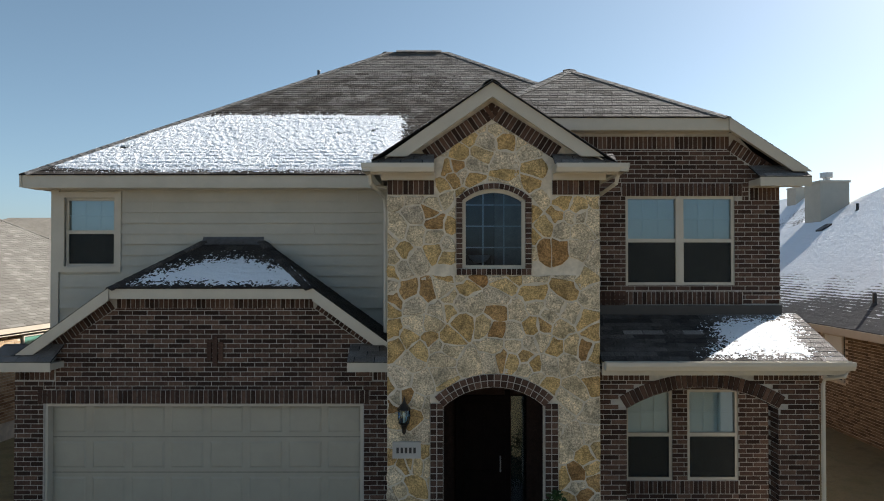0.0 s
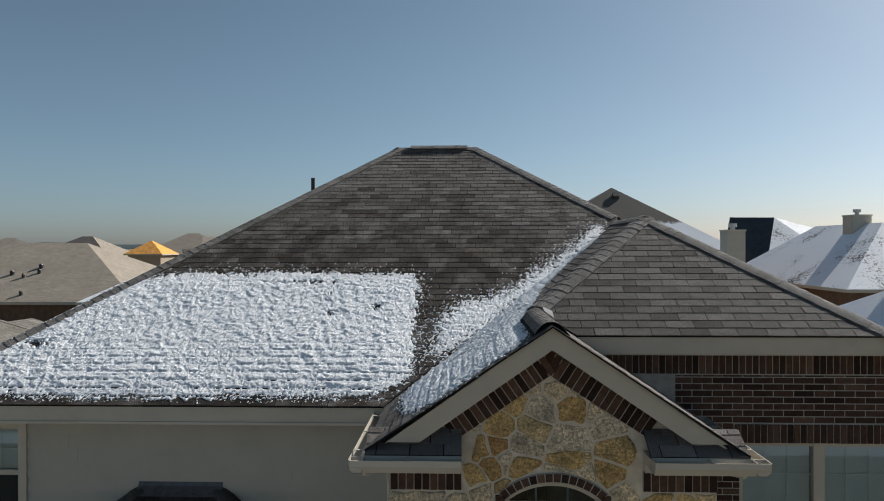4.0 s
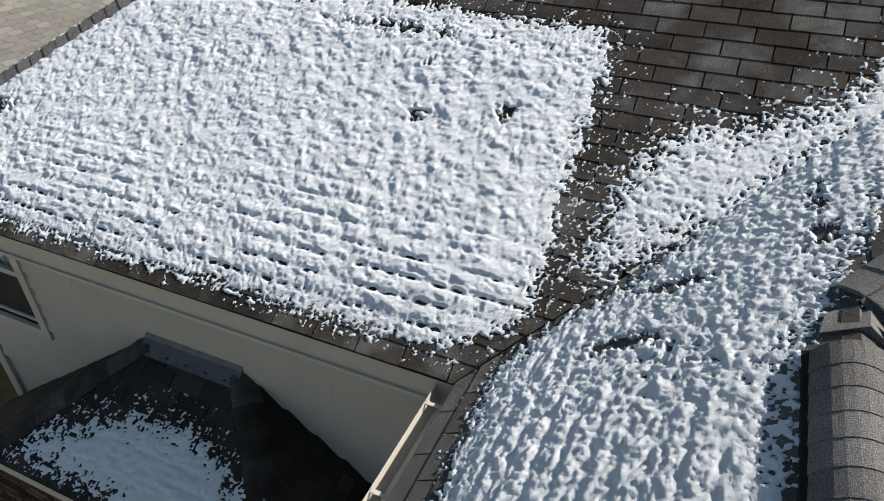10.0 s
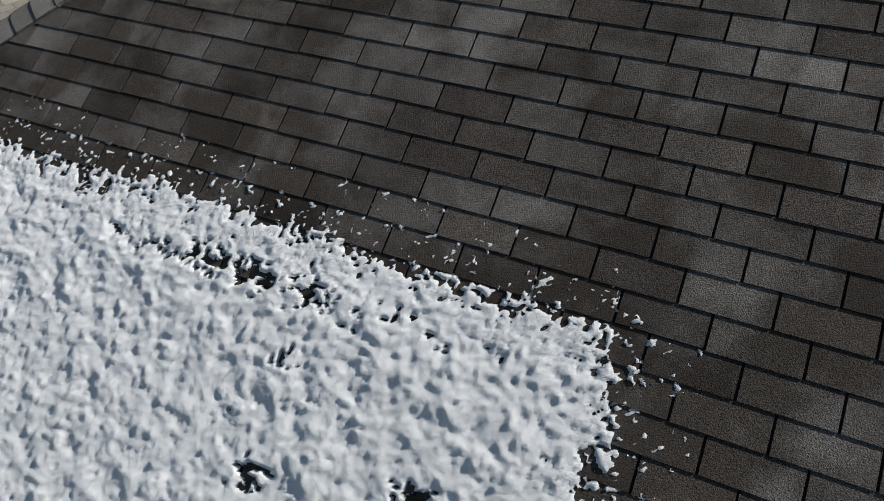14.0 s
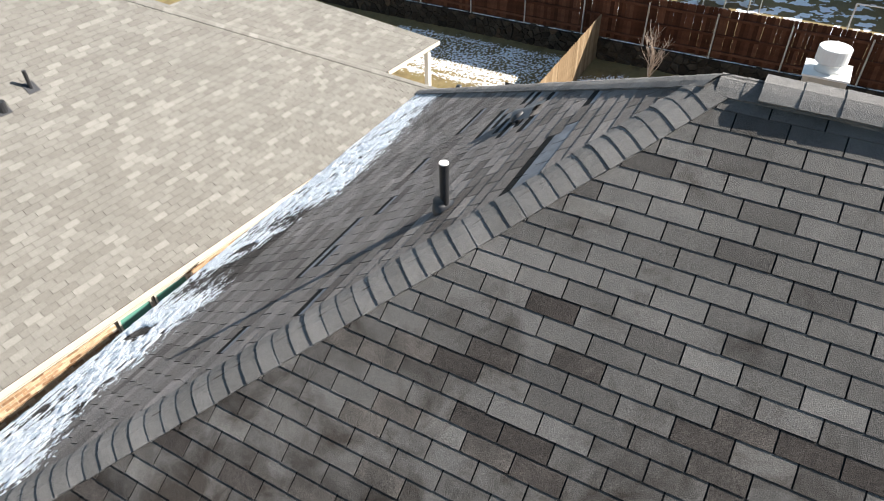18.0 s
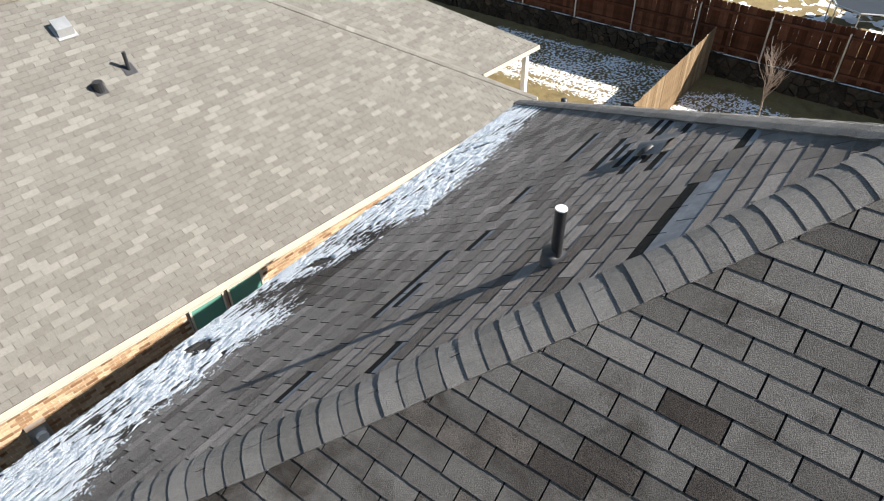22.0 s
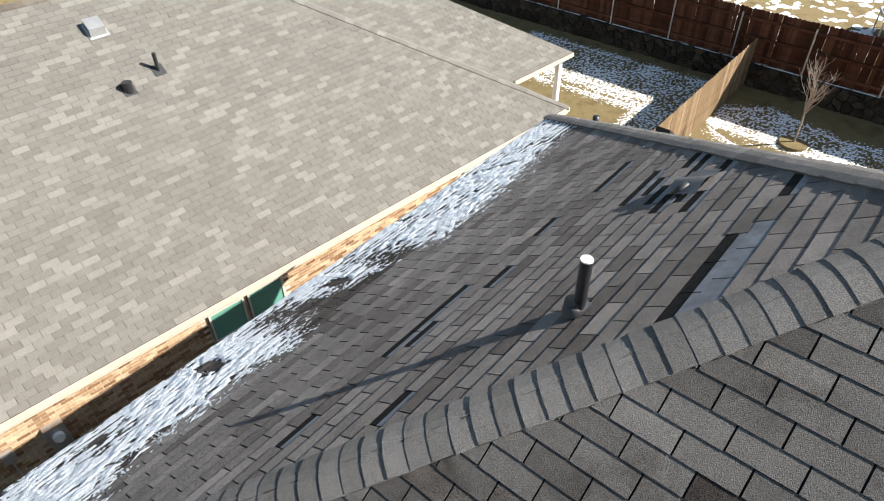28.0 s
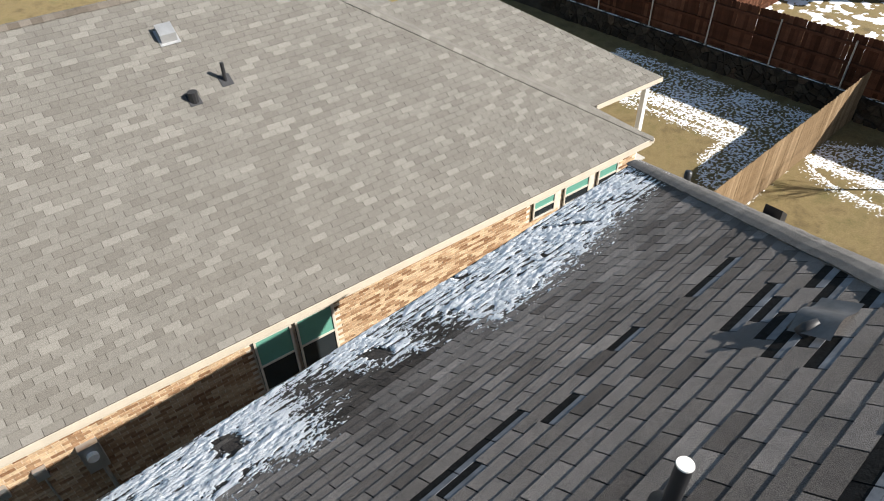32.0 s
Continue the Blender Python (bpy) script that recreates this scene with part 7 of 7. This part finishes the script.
# tower: brick edging of the doorway and the window, gable soldiers, soldiers under the returns
B = Bricks(tower_wall, m_brick, 300)
B.arch(w_arc, 0.0, 0.085, Y_TOW, 1, 0.03)
for x0, x1 in ((AW[0] - 0.085, AW[0]), (AW[1], AW[1] + 0.085)):
    z = AW[2]
    while z < AW[3] - 0.02:
        B.add(brick_at([(x0, z + 0.006), (x1, z + 0.006), (x1, z + 0.066), (x0, z + 0.066)], Y_TOW, 0.03))
        z += BH
B.row((AW[1] + 0.085, AW[2] - 0.085), (AW[0] - 0.085, AW[2] - 0.085), -0.085, Y_TOW, proud=0.03)
n_ = math.hypot(1, 0.66)
for g in (-1, 1):
    a, b = (0.71 + g * 1.0, 6.655 - (0.69 if g < 0 else 0.64) * 1.0), (0.71, 6.655)
    if g < 0:
        B.row(a, b, -0.2 * 0.999, Y_TOW, proud=0.028)
        B.row((-0.78, 5.34), (-0.11, 5.34), 0.2, Y_TOW, proud=0.02)
    else:
        B.row(a, b, 0.2, Y_TOW, proud=0.028)
        B.row((1.57, 5.34), (2.25, 5.34), 0.2, Y_TOW, proud=0.02)
B.arch(d_arc, 0.0, 0.19, Y_TOW, 2, 0.03, width=0.09)
for x0 in (AD[0] - 0.19, AD[1]):
    for k in range(2):
        z = 0.12
        while z < AD[3] - 0.03:
            B.add(brick_at([(x0 + k * 0.095 + 0.007, z + 0.007), (x0 + (k + 1) * 0.095 - 0.007, z + 0.007), (x0 + (k + 1) * 0.095 - 0.007, z + 0.083), (x0 + k * 0.095 + 0.007, z + 0.083)], Y_TOW, 0.03), z > 1.2)
            z += 0.09
B.done()

# garage front
B = Bricks(garage_wall, m_brick, 300)
B.field([(-5.95, 2.41), (-1.08, 2.41), (-1.08, 3.02), (-1.98, 3.66), (-5.02, 3.66), (-5.95, 3.02)], Y_GAR)
B.row((-5.02, 3.665), (-1.98, 3.665), 0.2, Y_GAR)
B.row((-6.0, 2.98), (-5.04, 3.66), 0.2, Y_GAR)
B.row((-1.96, 3.66), (-1.0, 2.98), 0.2, Y_GAR)
B.row((-6.22, 2.20), (-1.12, 2.20), 0.2, Y_GAR, proud=0.022)
B.row((-6.58, 2.56), (-5.97, 2.56), 0.2, Y_GAR)
B.row((-1.06, 2.56), (-0.80, 2.56), 0.2, Y_GAR)
B.field([(-6.58, 0.0), (-6.14, 0.0), (-6.14, 2.54), (-6.58, 2.54)], Y_GAR, False)
B.field([(-1.20, 0.0), (-0.79, 0.0), (-0.79, 2.54), (-1.20, 2.54)], Y_GAR, False)
B.field([(-6.13, 2.42), (-5.96, 2.42), (-5.96, 2.54), (-6.13, 2.54)], Y_GAR, False)
# raised cross of bricks in the middle
for a, b, c, d in ((-3.53, -3.46, 2.78, 3.22), (-3.62, -3.55, 2.86, 3.14), (-3.44, -3.37, 2.86, 3.14)):
    B.add(brick_at([(a, c), (b, c), (b, d), (a, d)], Y_GAR, 0.03), False)
B.done()

# upper wall
B = Bricks(upper_wall, m_brick, 300)
B.field([(2.26, 5.66), (5.32, 5.66), (4.60, 6.185), (2.26, 6.185)], Y_UP)
B.row((1.2, 6.20), (4.64, 6.20), 0.2, Y_UP)
B.row((4.60, 6.19), (5.30, 5.73), 0.2, Y_UP)
B.row((W2[0] - 0.06, W2[3]), (W2[1] + 0.12, W2[3]), 0.2, Y_UP, proud=0.022)
B.field([(2.26, 3.68), (W2[0], 3.68), (W2[0], W2[3]), (2.26, W2[3])], Y_UP)
B.field([(2.26, W2[3]), (W2[0] - 0.07, W2[3]), (W2[0] - 0.07, 5.65), (2.26, 5.65)], Y_UP)
B.field([(W2[1], 3.90), (X_RIGHT, 3.90), (X_RIGHT, 5.36), (W2[1], 5.36)], Y_UP)
B.field([(W2[1] + 0.13, 5.37), (4.95, 5.37), (4.95, 5.65), (W2[1] + 0.13, 5.65)], Y_UP)
B.row((4.97, 5.37), (X_RIGHT, 5.37), 0.2, Y_UP)
B.row((2.27, 3.69), (W2[1] + 0.12, 3.69), 0.2, Y_UP)
B.field([(W2[0], 3.90), (W2[1], 3.90), (W2[1], W2[2]), (W2[0], W2[2])], Y_UP, False)
B.field([(W2[1] + 0.13, 3.69), (X_RIGHT, 3.69), (X_RIGHT, 3.89), (W2[1] + 0.13, 3.89)], Y_UP, False)
B.done()

# porch front and the wall behind it
B = Bricks(porch_wall, m_brick, 300)
arch_r = ((PA[1] - PA[0]) ** 2 / 4 + (PA[4] - PA[3]) ** 2) / (2 * (PA[4] - PA[3]))
arch_c = ((PA[0] + PA[1]) / 2, PA[4] - arch_r)
def beside(x, z):
    lean = abs(math.atan2(x - arch_c[0], z - arch_c[1]))
    return math.hypot(x - arch_c[0], z - arch_c[1]) < arch_r + 0.19 and lean < math.asin((PA[1] - PA[0]) / 2 / arch_r) + 0.02
B.field([(X_T1, 0.0), (PA[0], 0.0), (PA[0], 2.66), (X_T1, 2.66)], Y_POR, True, beside)
B.field([(PA[1], 0.0), (X_RIGHT, 0.0), (X_RIGHT, 2.66), (PA[1], 2.66)], Y_POR, True, beside)
B.field([(PA[0], PA[3]), (PA[1], PA[3]), (PA[1], 2.66), (PA[0], 2.66)], Y_POR, True, beside)
B.arch(p_arc, 0.0, 0.2, Y_POR, 1, 0.016)
for a, b in ((X_T1, 3.0), (4.5, X_RIGHT)):
    B.row((a, 2.67), (b, 2.67), 0.2, Y_POR)
B.done()
s = Shape()
for z in range(int(PA[3] / BH)):
    for k in range(2):
        y0 = Y_POR + 0.004 + k * 0.15 - (z % 2) * 0.07
        for x, sg in ((PA[0], 1), (PA[1], -1)):
            a, b = sorted((x, x + sg * 0.008))
            s.box(a, b, max(y0, Y_POR + 0.004), min(y0 + 0.14, Y_POR + 0.296), z * BH + 0.006, (z + 1) * BH - 0.006)
tagged(part("jamb_bricks", s, m_brick, porch_wall), kind="stuff")
for arcs, y0, y1, w_, nm in ((p_arc, Y_POR + 0.002, Y_POR + 0.298, porch_wall, "arch_soffit"), (d_arc, Y_TOW + 0.002, Y_TOW + 0.198, tower_wall, "arch_soffit")):
    s = Shape()
    for (a, za), (b, zb) in zip(arcs, arcs[1:]):
        s.prism([(a, y0, za + 0.002), (b, y0, zb + 0.002), (b, y0, zb - 0.006), (a, y0, za - 0.006)], (0, y1 - y0, 0))
    part(nm, s, m_brick, w_)
B = Bricks(lower_wall, m_brick, 200)
B.field([(W3[0][0], 0.13), (W3[1][1], 0.13), (W3[1][1], WZ[0] - 0.22), (W3[0][0], WZ[0] - 0.22)], Y_UP, False)
B.field([(W3[0][0], WZ[1]), (W3[1][1], WZ[1]), (W3[1][1], 2.85), (W3[0][0], 2.85)], Y_UP, False)
B.field([(X_T1, 0.2), (W3[0][0], 0.2), (W3[0][0], 2.8), (X_T1, 2.8)], Y_UP, False)
B.field([(W3[0][1], WZ[0]), (W3[1][0], WZ[0]), (W3[1][0], 2.8), (W3[0][1], 2.8)], Y_UP)
B.field([(W3[1][1], 0.2), (X_RIGHT, 0.2), (X_RIGHT, 2.8), (W3[1][1], 2.8)], Y_UP)
B.row((W3[0][0], WZ[0] - 0.21), (W3[1][1], WZ[0] - 0.21), 0.2, Y_UP)
B.done()

# brick side wall of the tan house
s_all = Shape()
rnd = random.Random(9)
for r in range(6, 36):
    z0, z1 = r * BH + 0.006, (r + 1) * BH - 0.006
    if z1 > 2.55:
        break
    off = (r % 2) * 0.11
    for c in range(-14, 63):
        u0, u1 = off + c * 0.22 + 0.006, off + (c + 1) * 0.22 - 0.006
        if u1 > 13.75 or any(u1 > a - 0.02 and u0 < b + 0.02 and z1 > cc - 0.02 and z0 < d + 0.02 for a, b, cc, d in NWIN):
            continue
        v = NW - 0.008 - rnd.uniform(0, 0.003)
        k = len(s_all.v)
        s_all.v += [nb(u0, v, z0), nb(u1, v, z0), nb(u1, v, z1), nb(u0, v, z1), nb(u0, NW + 0.002, z0), nb(u1, NW + 0.002, z0), nb(u1, NW + 0.002, z1), nb(u0, NW + 0.002, z1)]
        s_all.f += [tuple(k + i for i in f) for f in ((0, 1, 2, 3), (0, 4, 5, 1), (1, 5, 6, 2), (2, 6, 7, 3), (3, 7, 4, 0))]
tagged(part("bricks", s_all, m_tanbrick, nb_wall), kind="stuff")


# ---- shingles ----
def moist_and_shade_zone(plane, x, y):
    """Darker tabs: painted shade on the garage roof and part of the porch roof, meltwater on some above the snow on the
    front roof.
    """
    n = 0.6 * noise.noise(Vector((x * 2.2, y * 4.0, 4.0))) + 0.7 * noise.noise(Vector((x * 7.0, y * 9.0, 1.0)))
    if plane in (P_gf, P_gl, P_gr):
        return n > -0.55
    if plane is P_porch:
        return x < 4.3 and n > -0.5
    if plane is P_front:
        return n > 0.17 + 0.9 * max(0.0, abs(y - 14.1) - 0.8) and x < 0.6
    return False


def shingle_roof(plane, parent, near, gone=(), shift=0.0, mat=None, limit=300, tab=TAB, course=COURSE, wet_or_shade=None):
    """Lays the tabs of a plane: those inside the near outline (x, y) singly, the rest joined. Gone tabs leave the felt bare."""
    mat = mat or m_shingle
    # The second and third shape also take tabs painted for shade.
    rest, soaked_or_shaded, damp, count = Shape(), Shape(), Shape(), 0
    holes = [plane.to_uv(x, y) for x, y in gone]
    for r, c, p, v0, v1 in tabs_of(plane, (), shift, tab, course):
        mu, mv = sum(q[0] for q in p) / len(p), sum(q[1] for q in p) / len(p)
        if any(abs(mu - a) < tab * 0.5 and v0 <= b < v1 for a, b in holes):
            us = [q[0] for q in p]
            mid = plane.at(mu, mv)
            strip_top = 0.0 if -2.33 < mid.x < -2.2 and mid.y < 16.6 else v1 - v0 - 0.045 if -2.45 < mid.x <= -2.33 else 0.075
            for a, b, m_, h in ((v0, v0 + strip_top, m_gap, 0.001), (v0 + strip_top, v1, m_felt, 0.003)):
                strip = clip(clip(p, 0, -1, -a), 0, 1, b)
                if len(strip) > 2 and b > a:
                    part("bare_felt", Shape().prism([tuple(plane.at(u, v, -0.003)) for u, v in strip], tuple(plane.N * (0.003 + h))), m_, parent)
            continue
        t = tab_shape(plane, p, v0, v1)
        mid = plane.at(mu, mv)
        is_wet_or_shade = wet_or_shade and wet_or_shade(mid.x, mid.y)
        moist_or_shade = moist_and_shade_zone(plane, mid.x, mid.y)
        if count < limit and near and near[0] < mid.x < near[1] and near[2] < mid.y < near[3] and not is_wet_or_shade and not moist_or_shade:
            part("shingle", t, mat, parent)
            count += 1
        else:
            tgt = soaked_or_shaded if is_wet_or_shade else damp if moist_or_shade else rest
            k = len(tgt.v)
            tgt.v += t.v
            tgt.f += [tuple(k + i for i in q) for q in t.f]
    for sh_, m_, lab in ((rest, mat, "three-tab roof shingles"), (soaked_or_shaded, m_moist_and_shade if plane is P_left else m_garage_shade, "dark shingles: meltwater on the side roof, painted shade on the garage"), (damp, m_moist_and_shade, "darker brown shingles: damp above the snow, painted shade on garage and porch")):
        if sh_.v:
            tagged(part("shingles", sh_, m_, parent), lab, kind="stuff")


GONE = [(-2.38, 15.78), (-2.38, 16.08), (-2.38, 16.38), (-2.27, 15.78), (-2.27, 16.08), (-2.27, 16.38), (-4.02, 14.36), (-3.47, 14.95), (-4.0, 15.52), (-4.0, 15.83), (-4.0, 16.13), (-3.79, 16.41), (-3.95, 17.04), (-3.81, 17.84), (-3.81, 18.09), (-3.37, 17.47), (-3.37, 17.77), (-3.24, 17.61), (-3.02, 17.05), (-2.9, 17.0), (-2.85, 17.59), (-3.1, 17.81), (-2.28, 17.02), (-3.85, 18.03), (-3.78, 17.79), (-3.38, 17.45), (-3.27, 17.54), (-3.14, 17.44), (-3.04, 17.14), (-3.18, 17.85), (-3.1, 17.97), (-3.05, 17.76), (-3.0, 17.3), (-4.0, 16.14), (-4.03, 15.88), (-3.92, 15.61)]


def soaked_zone(x, y):
    return x < -5.4 + 0.35 * noise.noise(Vector((y * 0.8, 3.0, 0))) + 0.12 * noise.noise(Vector((y * 4, x * 4, 1)))


# Garage tabs that get the painted shade, broken up by noise.
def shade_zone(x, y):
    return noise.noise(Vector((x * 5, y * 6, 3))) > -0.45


NEAR = {"front_roof": (-3.4, 0.2, 13.0, 15.6), "side_roof": (-3.9, -1.2, 14.0, 18.5), "valley_roof": (-1.2, 2.4, 9.0, 14.2), "hip_roof": (0.6, 4.6, 10.4, 12.7), "gable_roof": (0.6, 2.6, 9.1, 10.9), "garage_roof": (-5, -2, 10, 11.3), "porch_roof": (2.2, 5.8, 9.3, 10.8)}
# Front, valley and hip slopes take the darker copy; shade sits in its colour.
for rname, plane, shift in ROOFS:
    shingle_roof(plane, roof_part[rname], NEAR.get(rname), GONE if rname == "side_roof" else (), shift, m_front if rname == "front_roof" else m_shaded_copy if rname in ("valley_roof", "hip_roof") else m_shingle, wet_or_shade=soaked_zone if rname == "side_roof" else shade_zone if rname.startswith("garage") else None)
for nm, pl in (("side_roof", N_right), ("back_roof", N_back), ("patio_roof", N_patio), ("patio_end_roof", N_patio_end)):
    shingle_roof(pl, nb_roof[nm], (-14.5, -9, 15, 26) if nm == "side_roof" else None, (), 0.0, m_tan)
